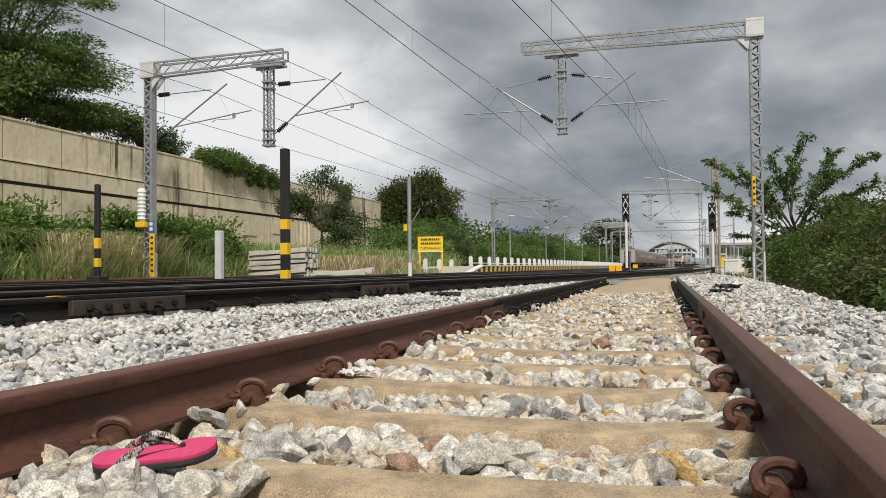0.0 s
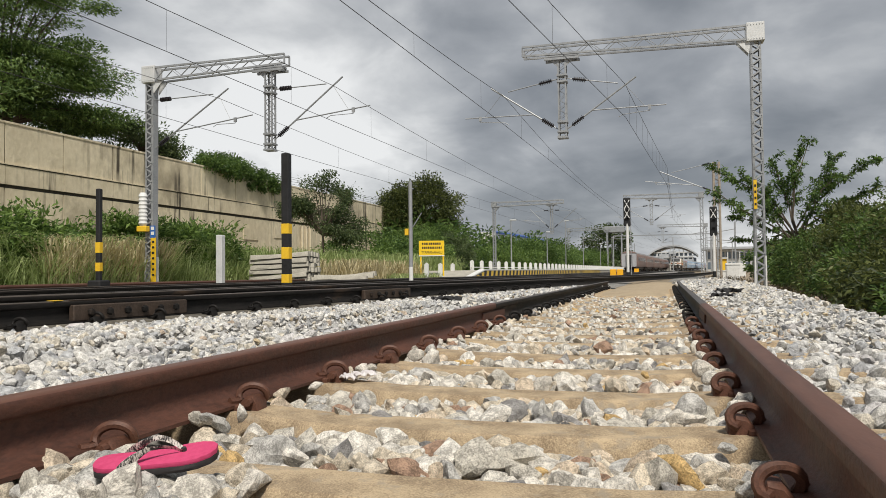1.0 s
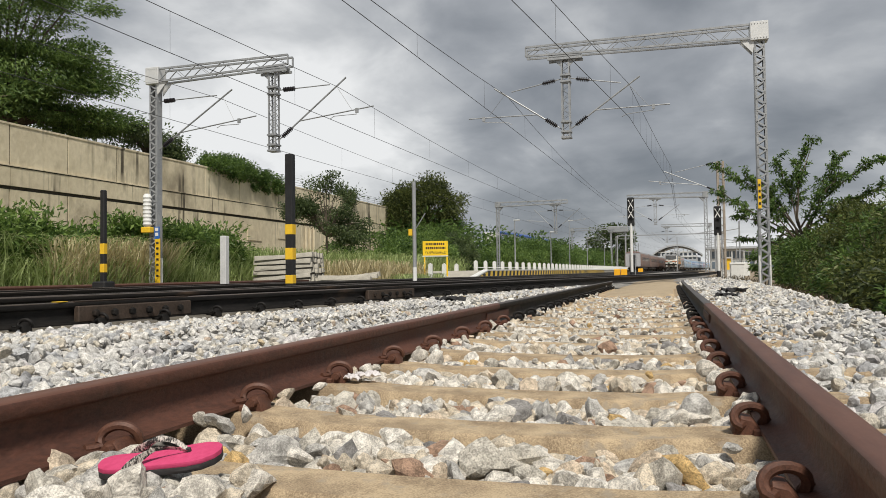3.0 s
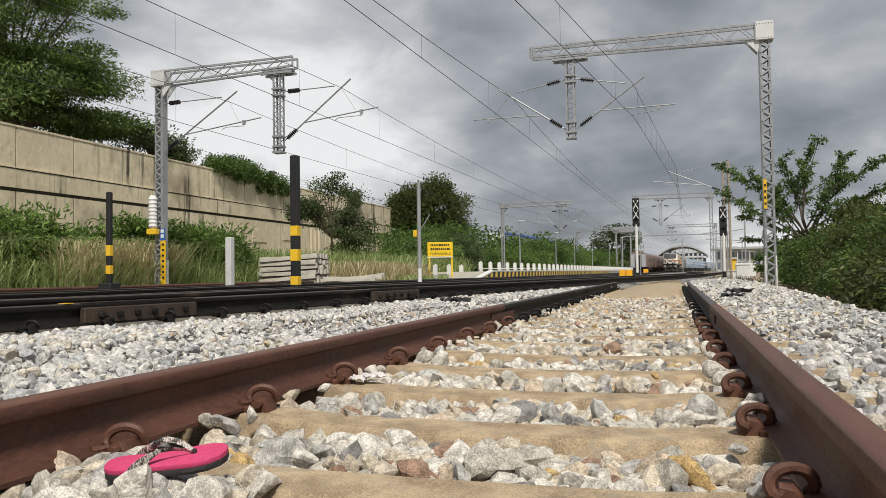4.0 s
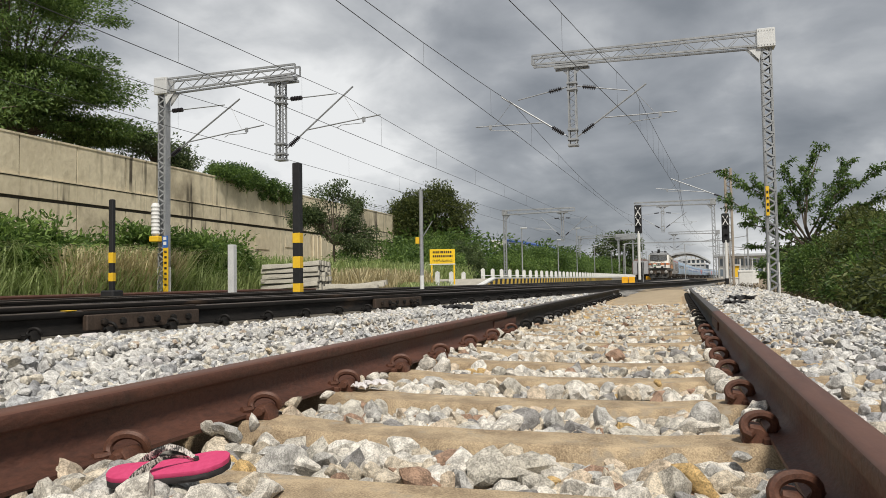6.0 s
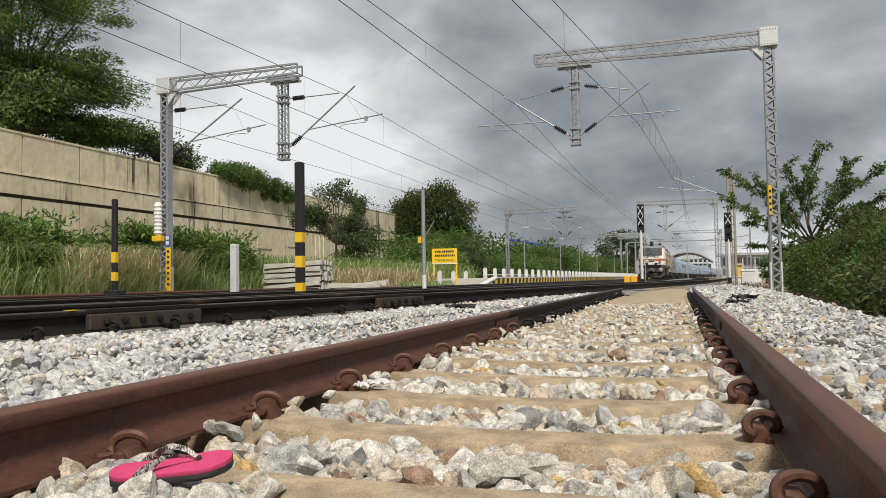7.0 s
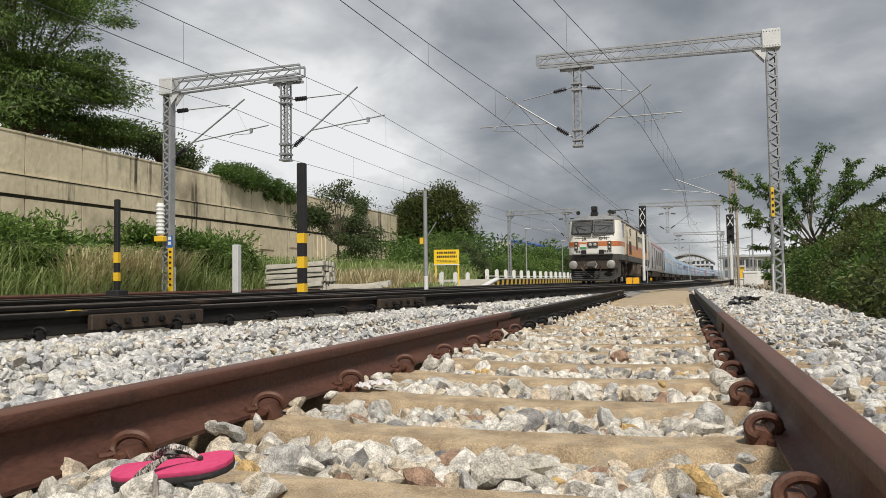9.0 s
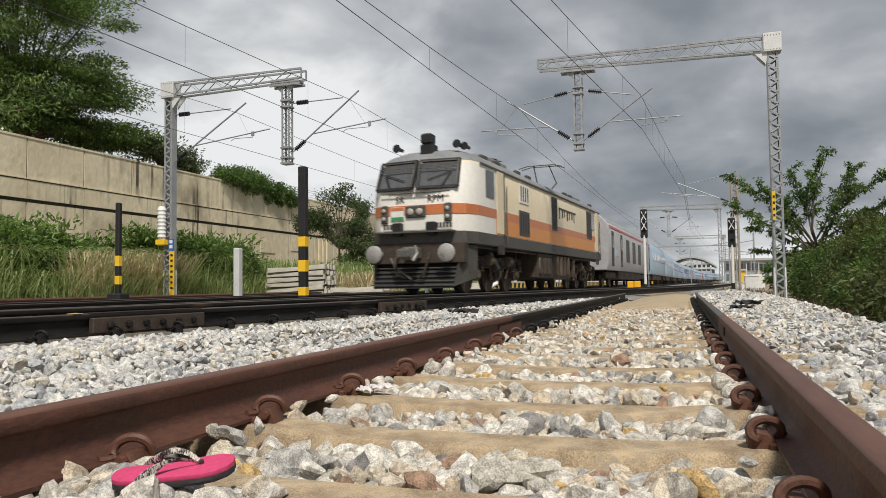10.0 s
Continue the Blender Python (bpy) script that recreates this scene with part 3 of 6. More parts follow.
YR, YL = 26.0, 22.8
r1 = portal("galvanised lattice portal mast spanning the siding and main line", 3.57, YR, -1, 8.48, 7.7, -2.75, [(-2.75, 1, 2.15), (-2.75, -1, 2.2)], base=-0.6, stay=7.25)
l1 = portal("galvanised lattice portal mast on the grassy bank", -17.4, YL, 1, 8.1, 5.55, -12.5, [(-12.5, 1, 2.4)], (-17.4, 1, 2.85), base=-0.35, foot=5.12, stay=6.9, low=4.75)
r2 = portal("galvanised lattice portal mast further along the siding", 4.3, 79.0, -1, 8.3, 7.7, -0.6, [(-0.6, 1, 2.0), (-0.6, -1, 2.4)], fine=False)
l2 = portal("galvanised lattice portal mast standing on the platform", -17.2, 79.0, 1, 8.1, 7.6, -10.9, [(-10.9, 1, 2.3), (-10.9, -1, 2.0)], fine=False, foot=5.0, stay=7.0, low=4.5)
r3 = portal("galvanised lattice portal mast far down the line", 7.5, 133.0, -1, 8.3, 8.0, 0.4, [(0.4, 1, 2.2), (0.4, -1, 2.2)], fine=False)
l3 = portal("galvanised lattice portal mast far down the platform", -15.8, 133.0, 1, 8.1, 7.6, -9.0, [(-9.0, 1, 2.1), (-9.0, -1, 2.0)], fine=False)


def contact_run(label, supports, sag=0.75, z_cat=6.9, z_con=5.75, droppers=9):
    """Catenary and contact wire of one track with its droppers: supports are (x, y)."""
    root = thing("overhead_wire", label, "overhead wire", "overhead wires")
    cat, con, drop = [], [], Geo()
    for (xa, ya), (xb, yb) in zip(supports, supports[1:]):
        dip = sag * min(1.0, ((yb - ya) / 54) ** 2)
        for i in range(12):
            f = i / 12
            cat.append((xa + (xb - xa) * f, ya + (yb - ya) * f, z_cat - dip * 4 * f * (1 - f)))
        con.append((xa, ya, z_con))
        for i in range(droppers):
            f = (i + 0.5) / droppers
            x, y = xa + (xb - xa) * f, ya + (yb - ya) * f
            drop.tube([(x, y, z_con), (x, y, z_cat - dip * 4 * f * (1 - f))], 0.004, 3)
    cat.append((*supports[-1], z_cat))
    con.append((*supports[-1], z_con))
    part("catenary_wire", Geo().tube(cat, 0.0085, 6), M["wire"], root, smooth=True)
    part("contact_wire", Geo().tube(con, 0.0085, 6), M["wire"], root, smooth=True)
    tagged(part("dropper", drop, M["wire"], root), kind="stuff")
    return root


contact_run("copper contact wire and catenary over the siding", [(-7.85, -28), (-0.6, YR), (0.85, 47.8), (1.5, 79), (5.2, 133), (14, 230)], 0.42, 6.88, 5.72)
contact_run("copper contact wire and catenary over the main line", [(-6.9, -28), (-4.87, YR), (-3.2, 79), (-1.8, 133), (3, 230), (20, 420)], 0.85, 6.8, 5.76)
contact_run("copper contact wire and catenary over the second line", [(-11.6, -28), (-10.08, YL), (-8.5, 79), (-6.9, 133), (0, 230)], 0.5, 6.84, 5.62)
contact_run("copper contact wire and catenary over the loop line", [(-16.6, -28), (-14.52, YL), (-12.8, 79), (-11, 133)], 0.5, 6.75, 5.5)


# a single older mast beside the siding, brown with rust, with its own cantilever
def old_mast():
    root = thing("overhead_line_mast", "rust-brown lattice mast with a single cantilever over the siding", "catenary mast", "overhead line masts", m=pose(3.72, 47.8, -0.5))
    g = Geo()
    lattice(g, (0, 0, 0), (0, 0, 7.5), 0.32, 0.3, 0.12, 16, 0.14)
    part("mast", g, M["old_rust"], root)
    cantilever(root, 0, -1, 2.87, 0.0, 7.5, 5.7, 6.9, 6.2)
    return root


M["old_rust"] = material("brown_weathered_lattice", (0.27, 0.22, 0.17), (0.46, 0.40, 0.33), 3, 0.7, metal=0.1, bump=0.2)
old_mast()


def mast_fittings():
    """Number plate, warning bands and the white cable box on the two large masts."""
    t = thing("mast_number_plate", "yellow enamel strip on the foot of a mast", "plate", m=pose(-17.17, YL - 0.19, 1.02))
    part("strip", Geo().box(-0.11, -0.02, -1.0, 0.11, 0.0, 0.82), M["yellow"], t)
    for i in range(7):
        part("mark", Geo().box(-0.05, -0.028, 0.62 - 0.2 * i, 0.05, -0.023, 0.70 - 0.2 * i), M["black"], t, "worn black mark")
    t = thing("danger_plate", "small blue enamel plate on a mast", "plate", m=pose(-17.2, YL - 0.2, 2.05))
    part("plate", Geo().box(-0.1, -0.015, -0.22, 0.12, 0.0, 0.22), M["blue"], t)
    for i in range(2):
        part("mark", Geo().box(-0.06, -0.022, -0.12 + 0.18 * i, 0.07, -0.017, 0.0 + 0.18 * i), M["white"], t, "pale mark")
    t = thing("cable_insulator", "white ribbed cable guard with a yellow foot", "insulator", m=pose(-17.52, YL - 0.32, 2.05))
    prof = [(0.1, 0.2)]
    for i in range(8):
        z = 0.25 + 0.14 * i
        prof += [(0.14, z), (0.165, z + 0.05), (0.14, z + 0.12)]
    part("shed", Geo().lathe(prof + [(0.1, 1.42)], 12), M["white"], t, smooth=True)
    part("foot", Geo().box(-0.2, -0.12, 0.0, 0.2, 0.12, 0.2, c=0.02), M["yellow"], t, "yellow foot")
    t = thing("mast_number_plate", "narrow yellow strip on the lattice mast", "plate", m=pose(3.45, YR - 0.19, 2.4))
    part("strip", Geo().box(-0.05, -0.02, 0, 0.05, 0.0, 0.95), M["yellow"], t)
    for i in range(4):
        part("mark", Geo().box(-0.03, -0.028, 0.12 + 0.2 * i, 0.03, -0.023, 0.2 + 0.2 * i), M["black"], t, "worn black mark")


M["blue"] = material("blue_enamel", (0.02, 0.10, 0.36), (0.04, 0.16, 0.5), 4, 0.4, bump=0.03)
mast_fittings()


# ---- the passing express: electric locomotive, power car and coaches ----
M["loco_cream"] = material("cream_loco_enamel", (0.66, 0.55, 0.37), (0.80, 0.70, 0.51), 1.4, 0.4, bump=0.05, stretch=(1, 1, 0.5), stain=(0.5, 0.43, 0.33), stain_at=0.64)
M["loco_white"] = material("white_cab_enamel", (0.70, 0.67, 0.61), (0.84, 0.82, 0.77), 1.6, 0.4, bump=0.05, stain=(0.55, 0.47, 0.37), stain_at=0.6)
M["loco_orange"] = material("dull_orange_enamel", (0.46, 0.14, 0.05), (0.56, 0.20, 0.075), 1.5, 0.42, bump=0.05)
M["loco_tan"] = material("faded_orange_enamel", (0.56, 0.21, 0.045), (0.66, 0.28, 0.07), 1.2, 0.45, bump=0.05)
M["loco_grey"] = material("dark_grey_sill", (0.045, 0.042, 0.038), (0.095, 0.088, 0.078), 2, 0.6, bump=0.1)
M["roof_grey"] = material("grey_loco_roof", (0.16, 0.165, 0.17), (0.27, 0.275, 0.28), 1.5, 0.6, bump=0.15)
M["under"] = material("oily_underframe", (0.012, 0.010, 0.008), (0.105, 0.074, 0.052), 5, 0.7, metal=0.1, bump=0.4, sharp=1.5, stain=(0.20, 0.15, 0.11), stain_at=0.55)
M["gear"] = material("grimy_brown_gear", (0.02, 0.015, 0.012), (0.085, 0.06, 0.042), 6, 0.8, bump=0.4, sharp=1.4)
M["dust"] = material("dust_caked_steel", (0.06, 0.045, 0.033), (0.17, 0.125, 0.09), 6, 0.85, bump=0.4, sharp=1.3)
M["glass"] = material("dark_cab_glass", (0.07, 0.075, 0.08), (0.13, 0.135, 0.14), 1, 0.08, bump=0, rough_var=0.02)
M["glass"].node_tree.nodes["Principled BSDF"].inputs["Specular IOR Level"].default_value = 0.22
M["lens"] = material("lamp_lens", (0.30, 0.28, 0.24), (0.55, 0.52, 0.46), 10, 0.15, bump=0)
M["steel"] = material("worn_buffer_steel", (0.08, 0.075, 0.07), (0.20, 0.19, 0.175), 4, 0.5, metal=0.3, bump=0.1)
M["buffer"] = material("pale_worn_buffer_plate", (0.22, 0.21, 0.20), (0.42, 0.41, 0.39), 5, 0.5, metal=0.2, bump=0.2, stain=(0.10, 0.09, 0.08), stain_at=0.6)
M["coach_grey"] = material("power_car_grey", (0.33, 0.33, 0.345), (0.46, 0.46, 0.475), 1.0, 0.5, bump=0.03, stain=(0.36, 0.34, 0.32), stain_at=0.63)
M["coach_blue"] = material("pale_blue_coach_enamel", (0.30, 0.42, 0.56), (0.40, 0.53, 0.68), 1.0, 0.42, bump=0.03)
M["coach_deep"] = material("deep_blue_band", (0.06, 0.14, 0.42), (0.10, 0.20, 0.52), 1.0, 0.4, bump=0.03)
M["coach_red"] = material("red_coach_enamel", (0.45, 0.08, 0.10), (0.55, 0.13, 0.14), 1.0, 0.42, bump=0.03)
M["maroon"] = material("dusty_maroon_coach", (0.16, 0.10, 0.085), (0.27, 0.19, 0.16), 1.0, 0.6, bump=0.05)
M["green"] = material("flag_green", (0.03, 0.25, 0.08), (0.05, 0.32, 0.1), 3, 0.5, bump=0)


def plan(w, y0, y1, cx, cy):
    """A plan outline with chamfered, slightly rounded corners."""
    return [(-w + cx, y0), (w - cx, y0), (w - cx * 0.35, y0 + cy * 0.3), (w, y0 + cy), (w, y1 - cy), (w - cx * 0.35, y1 - cy * 0.3), (w - cx, y1), (-w + cx, y1),
            (-w + cx * 0.35, y1 - cy * 0.3), (-w, y1 - cy), (-w, y0 + cy), (-w + cx * 0.35, y0 + cy * 0.3)]


def shell(levels):
    """Horizontal slices (z, half width, front y, rear y, corner x, corner y) skinned into a body."""
    g = Geo()
    g.rings([[(x, y, z) for x, y in plan(w, a, b, cx, cy)] for z, w, a, b, cx, cy in levels])
    return g


def wheelset(parent, y, r):
    g = Geo()
    for s in (-1, 1):
        g.lathe([(0.06, -0.07), (r - 0.1, -0.05), (r, -0.065), (r, 0.04), (r + 0.03, 0.045), (r + 0.03, 0.07), (0.06, 0.06)], 20, pose(s * 0.85, 0, 0, 0, 90 * s * -1, 0))
    g.tube([(-1.0, 0, 0), (1.0, 0, 0)], 0.09, 10)
    return part("wheelset", g, M["under"], parent, smooth=True, m=pose(0, y, r))


LOCO_Y1 = 19.4


def locomotive():
    root = thing("electric_locomotive", "cream and orange electric locomotive with white cab and grey sill", "locomotive")
    Y = LOCO_Y1
    body = part("body", shell([(1.72, 1.57, 0.02, Y - 0.02, 0.46, 0.8), (2.8, 1.575, 0.04, Y - 0.04, 0.46, 0.8), (3.0, 1.575, 0.10, Y - 0.1, 0.46, 0.8), (3.72, 1.565, 0.385, Y - 0.385, 0.42, 0.78),
                               (3.78, 1.54, 0.42, Y - 0.42, 0.42, 0.78)]), M["loco_cream"], root, smooth=True)
    part("front_panel", Geo().rings([[(x, 0.0, z) for x in (-1.07, 1.07)] + [(x, 0.016, z) for x in (1.07, -1.07)] for z in (1.8, 2.2)]), M["loco_white"], body, "white cab front")
    part("cab_skin", shell([(1.74, 1.578, 0.012, 3.3, 0.46, 0.8), (2.8, 1.579, 0.034, 3.3, 0.46, 0.8), (3.0, 1.579, 0.094, 3.3, 0.46, 0.8), (3.72, 1.569, 0.379, 3.3, 0.42, 0.78)]), M["loco_white"], body, "white cab skin", True)
    part("sill", shell([(1.38, 1.55, 0.0, Y, 0.46, 0.78), (1.40, 1.60, -0.03, Y + 0.03, 0.46, 0.8), (1.72, 1.60, -0.03, Y + 0.03, 0.46, 0.8), (1.74, 1.57, 0.0, Y, 0.46, 0.8)]), M["loco_grey"], root, "dark grey sill band")
    part("stripe", shell([(2.22, 1.583, -0.002, Y + 0.002, 0.46, 0.8), (2.50, 1.583, 0.006, Y - 0.006, 0.46, 0.8)]), M["loco_orange"], root, "orange waist stripe")
    part("roof", shell([(3.77, 1.55, 0.41, Y - 0.41, 0.42, 0.78), (3.86, 1.50, 0.48, Y - 0.48, 0.42, 0.78), (4.0, 1.36, 0.62, Y - 0.62, 0.4, 0.75), (4.16, 0.98, 0.95, Y - 0.95, 0.3, 0.7), (4.2, 0.9, 1.1, Y - 1.1, 0.3, 0.7)]), M["roof_grey"], root, "grey sloped roof", True)
    for s in (-1, 1):
        x = s * 1.586
        g = Geo().box(min(x, x - s * 0.02), 2.35, 1.76, max(x, x - s * 0.02), Y - 2.35, 2.22)
        part("side_panel", g, M["loco_tan"], root, "faded orange lower side")
        for y in (2.75, Y - 1.75):
            part("cab_door", Geo().box(x - 0.012, y - 0.33, 1.78, x + 0.012, y + 0.33, 3.72, c=0.01), M["loco_cream"], root)
            part("door_gap", Geo().box(x - 0.016, y + 0.33, 1.6, x + 0.016, y + 0.40, 3.76), M["black"], root, "dark door recess")
            part("handrail", Geo().tube([(x + s * 0.06, y + 0.46, 1.5), (x + s * 0.06, y + 0.46, 3.3)], 0.02, 6), M["steel"], root)
            part("cab_window", Geo().box(x - 0.015, y - 1.3, 2.8, x + 0.015, y - 0.6, 3.6, c=0.01), M["glass"], root, "dark cab side window")
            part("step", Geo().box(x - 0.02, y - 0.25, 1.15, x + 0.03, y + 0.25, 1.45), M["under"], root)
        for y, z0, z1, w, mt in ((5.3, 2.95, 3.6, 0.55, "loco_white"), (5.3, 1.85, 2.7, 0.6, "loco_grey"), (9.4, 2.3, 3.6, 0.4, "loco_grey"), (15.9, 2.3, 3.6, 0.55, "loco_grey")):
            lv = part("louvre", Geo().box(x - 0.01, y - w, z0, x + 0.012, y + w, z1, c=0.008), M[mt], root, "side louvre panel")
            for i in range(4):
                yy = y - w * 0.7 + w * 1.4 * i / 3
                part("slat", Geo().box(x + s * 0.012, yy - 0.05, z0 + 0.08, x + s * 0.02, yy + 0.05, z1 - 0.08), M["black"] if mt != "loco_white" else M["under"], lv)
        part("gutter", Geo().box(x - 0.02, 1.0, 3.70, x + 0.02, Y - 1.0, 3.75), M["loco_grey"], root, "dark roof gutter")
        part("mark", Geo().box(x - 0.008, 10.1, 3.22, x + 0.008, 13.1, 3.28), M["loco_grey"], root, "dark headline bar")
        for i in range(7):      # side lettering that cannot be read
            part("mark", Geo().box(x - 0.008, 10.2 + 0.42 * i, 2.84 + 0.06 * (i % 3), x + 0.008, 10.28 + 0.42 * i + 0.1 * (i % 2), 3.22), M["loco_grey"], root, "dark mark")
    # cab front: two raked windscreens, lamps, flag plate, lettering
    rake = math.degrees(math.atan2(0.32, 0.8))
    for s in (-1, 1):
        mt = pose(s * 0.64, 0.185, 3.36, -rake, 0, s * 6)
        ws = part("windscreen", Geo().box(-0.58, -0.03, -0.42, 0.58, 0.05, 0.42, c=0.05), M["glass"], root, "dark windscreen pane", m=mt)
        g = Geo()
        for a, b in (((-0.6, -0.44), (0.6, -0.44)), ((-0.6, 0.44), (0.6, 0.44)), ((-0.6, -0.44), (-0.6, 0.44)), ((0.6, -0.44), (0.6, 0.44))):
            g.bar((a[0], -0.04, a[1]), (b[0], -0.04, b[1]), 0.06)
        part("window_frame", g, M["black"], ws, "black rubber frame")
        g = Geo()
        for i in range(4):
            g.bar((-0.58, -0.09, 0.12 + 0.09 * i), (0.58, -0.09, 0.12 + 0.09 * i), 0.018)
        for x in (-0.57, 0.57):
            g.bar((x, -0.09, -0.42), (x, -0.09, 0.42), 0.022)
        part("grille", g, M["steel"], ws, "wire stone guard")
        part("wiper", Geo().bar((s * 0.1, -0.07, -0.5), (s * 0.38, -0.07, 0.05), 0.035).bar((-s * 0.3, -0.07, -0.2), (s * 0.38, -0.07, 0.05), 0.02), M["black"], ws)
        part("marker_lamp", Geo().box(s * 0.98 - 0.11, -0.055, 2.0, s * 0.98 + 0.11, 0.05, 2.52, c=0.03), M["loco_grey"], root, "dark twin marker lamp case")
        for z in (2.14, 2.37):
            part("lamp", Geo().lathe([(0.08, 0), (0.08, 0.03), (0.05, 0.045)], 12, pose(s * 0.98, -0.055, z, 90, 0, 0) @ Matrix.Diagonal((0.72, 0.72, 1, 1))), M["lens"], root, smooth=True)
        part("buffer", Geo().lathe([(0.11, 0), (0.11, 0.36), (0.15, 0.36), (0.15, 0.42), (0.25, 0.44), (0.25, 0.47), (0.2, 0.5), (0.02, 0.515)], 20, pose(s * 1.1, 0.0, 1.12, 90, 0, 0)), M["buffer"], root, "worn steel buffer", True)
        part("jumper_box", Geo().box(s * 0.52 - 0.14, -0.22, 1.62, s * 0.52 + 0.14, 0.0, 2.0, c=0.03), M["black"], root, "black cable box")
    part("headlamp", Geo().box(-0.31, -0.06, 2.14, 0.31, 0.02, 2.48, c=0.03), M["loco_grey"], root, "twin headlamp case")
    for x in (-0.14, 0.14):
        part("lamp", Geo().lathe([(0.125, 0), (0.125, 0.03), (0.09, 0.05)], 14, pose(x, -0.06, 2.31, 90, 0, 0) @ Matrix.Diagonal((0.78, 0.78, 1, 1))), M["lens"], root, smooth=True)
    fl = part("flag_plate", Geo().box(-0.78, -0.03, 2.08, -0.36, -0.012, 2.46), M["white"], root, "white plate with flag stripes")
    part("stripe", Geo().box(-0.77, -0.036, 2.36, -0.37, -0.031, 2.45), M["loco_orange"], fl)
    part("stripe", Geo().box(-0.77, -0.036, 2.09, -0.37, -0.031, 2.18), M["green"], fl)
    part("handrail", Geo().tube([(-1.05, -0.05, 2.84), (1.05, -0.05, 2.84)], 0.018, 6), M["loco_grey"], root)
    letters("SR", 0.27, M["under"], root, pose(-0.5, 0.018, 2.66, 90, 0, 0) @ Matrix.Translation((0, 0, 0.008)))
    letters("RPM", 0.27, M["under"], root, pose(0.6, 0.018, 2.66, 90, 0, 0) @ Matrix.Translation((0, 0, 0.008)))
    for x0, n in ((-1.02, 4), (0.62, 5)):
        for i in range(n):
            part("mark", Geo().box(x0 + 0.1 * i, -0.012, 1.84, x0 + 0.07 + 0.1 * i, -0.003, 1.98), M["loco_grey"], root, "dark mark")
    part("ledge", Geo().box(-1.2, -0.3, 1.70, 1.2, 0.02, 1.75), M["loco_grey"], root, "front walkway ledge")
    part("headstock", Geo().box(-1.45, -0.08, 0.85, 1.45, 0.3, 1.42, c=0.02), M["gear"], root)
    part("coupler", Geo().box(-0.2, -0.62, 0.95, 0.2, -0.05, 1.3, c=0.05).box(-0.3, -0.72, 0.98, 0.1, -0.5, 1.25, c=0.05).tube([(0.15, -0.4, 1.3), (0.3, -0.6, 1.1), (0.22, -0.7, 0.9)], 0.06, 6), M["steel"], root, "worn steel coupler", True)
    for s in (-1, 1):
        part("air_hose", Geo().tube([(s * 0.45, -0.1, 1.15), (s * 0.52, -0.35, 0.95), (s * 0.4, -0.4, 0.55), (s * 0.2, -0.3, 0.45)], 0.035, 6), M["under"], root, smooth=True)
    part("pipe", Geo().tube([(-0.7, -0.2, 1.0), (-0.5, -0.35, 0.75), (0.0, -0.3, 0.4)], 0.03, 6), M["steel"], root, "pale hose", True)
    g = Geo()
    g.rings([[(-1.35, 0.1, 0.85), (1.35, 0.1, 0.85), (1.35, 0.18, 0.85), (-1.35, 0.18, 0.85)], [(-1.2, -0.3, 0.16), (1.2, -0.3, 0.16), (1.2, -0.22, 0.16), (-1.2, -0.22, 0.16)]])
    guard = part("rail_guard", g, M["black"], root, "black rail guard")
    for i in range(5):
        z = 0.25 + 0.12 * i
        part("slat", Geo().bar((-1.25, -0.28 + 0.07 * i - 0.03, z), (1.25, -0.28 + 0.07 * i - 0.03, z), 0.03), M["loco_grey"], guard)
    for s in (-1, 1):
        part("guard_wing", Geo().rings([[(s * 1.36, 0.1, 1.35), (s * 1.5, 0.9, 1.35), (s * 1.44, 0.9, 1.35), (s * 1.3, 0.16, 1.35)], [(s * 1.22, -0.28, 0.2), (s * 1.5, 0.9, 0.45), (s * 1.44, 0.9, 0.45), (s * 1.18, -0.22, 0.2)]]), M["loco_grey"], root, "grey side guard")
    # roof gear
    part("headlight_pod", Geo().box(-0.2, 0.75, 4.05, 0.2, 1.2, 4.38, c=0.04).box(-0.17, 0.72, 4.38, 0.17, 1.1, 4.68, c=0.04), M["black"], root, "black roof headlight")
    for s, y in ((-1, 0.85), (1, 0.9)):
        part("horn", Geo().lathe([(0.05, 0), (0.06, 0.25), (0.13, 0.42)], 10, pose(s * 0.95, y + 0.3, 4.3, 90, 0, 0)), M["black"], root, "black air horn", True)
    part("horn", Geo().lathe([(0.05, 0), (0.06, 0.25), (0.12, 0.4)], 10, pose(1.1, y + 0.5, 4.26, 90, 0, 0)), M["black"], root, "black air horn", True)
    for y0 in (2.2, 13.4):
        part("roof_vent", Geo().box(-1.15, y0, 4.0, 1.15, y0 + 2.6, 4.25, c=0.05), M["roof_grey"], root)
    for y in (1.8, 3.0, 5.2, 6.5, 12, 13, 17.2):
        for s in (-1, 1):
            part("grab_rail", Geo().box(s * 1.3 - 0.06, y, 4.0, s * 1.3 + 0.06, y + 0.5, 4.12, c=0.02), M["loco_grey"], root)
    for y, raised in ((4.6, False), (13.6, True)):
        g = Geo()
        hgt = 1.24 if raised else 0.16
        for s in (-1, 1):
            g.tube([(s * 0.5, y - 0.7, 4.3), (s * 0.45, y + 0.75, 4.3 + hgt * 0.45)], 0.035, 6)
            g.tube([(s * 0.45, y + 0.75, 4.3 + hgt * 0.45), (s * 0.35, y - 0.2, 4.3 + hgt)], 0.025, 6)
            g.tube([(s * 0.35, y - 0.35 , 4.3 + hgt), (s * 0.35, y + 0.1, 4.3 + hgt)], 0.02, 6)
        for dy in (-0.35, 0.1):
            g.tube([(-1.0, y + dy, 4.2 + hgt), (-0.6, y + dy, 4.3 + hgt), (0.6, y + dy, 4.3 + hgt), (1.0, y + dy, 4.2 + hgt)], 0.022, 6)
        g.box(-0.7, y - 0.9, 4.2, 0.7, y + 0.9, 4.27)
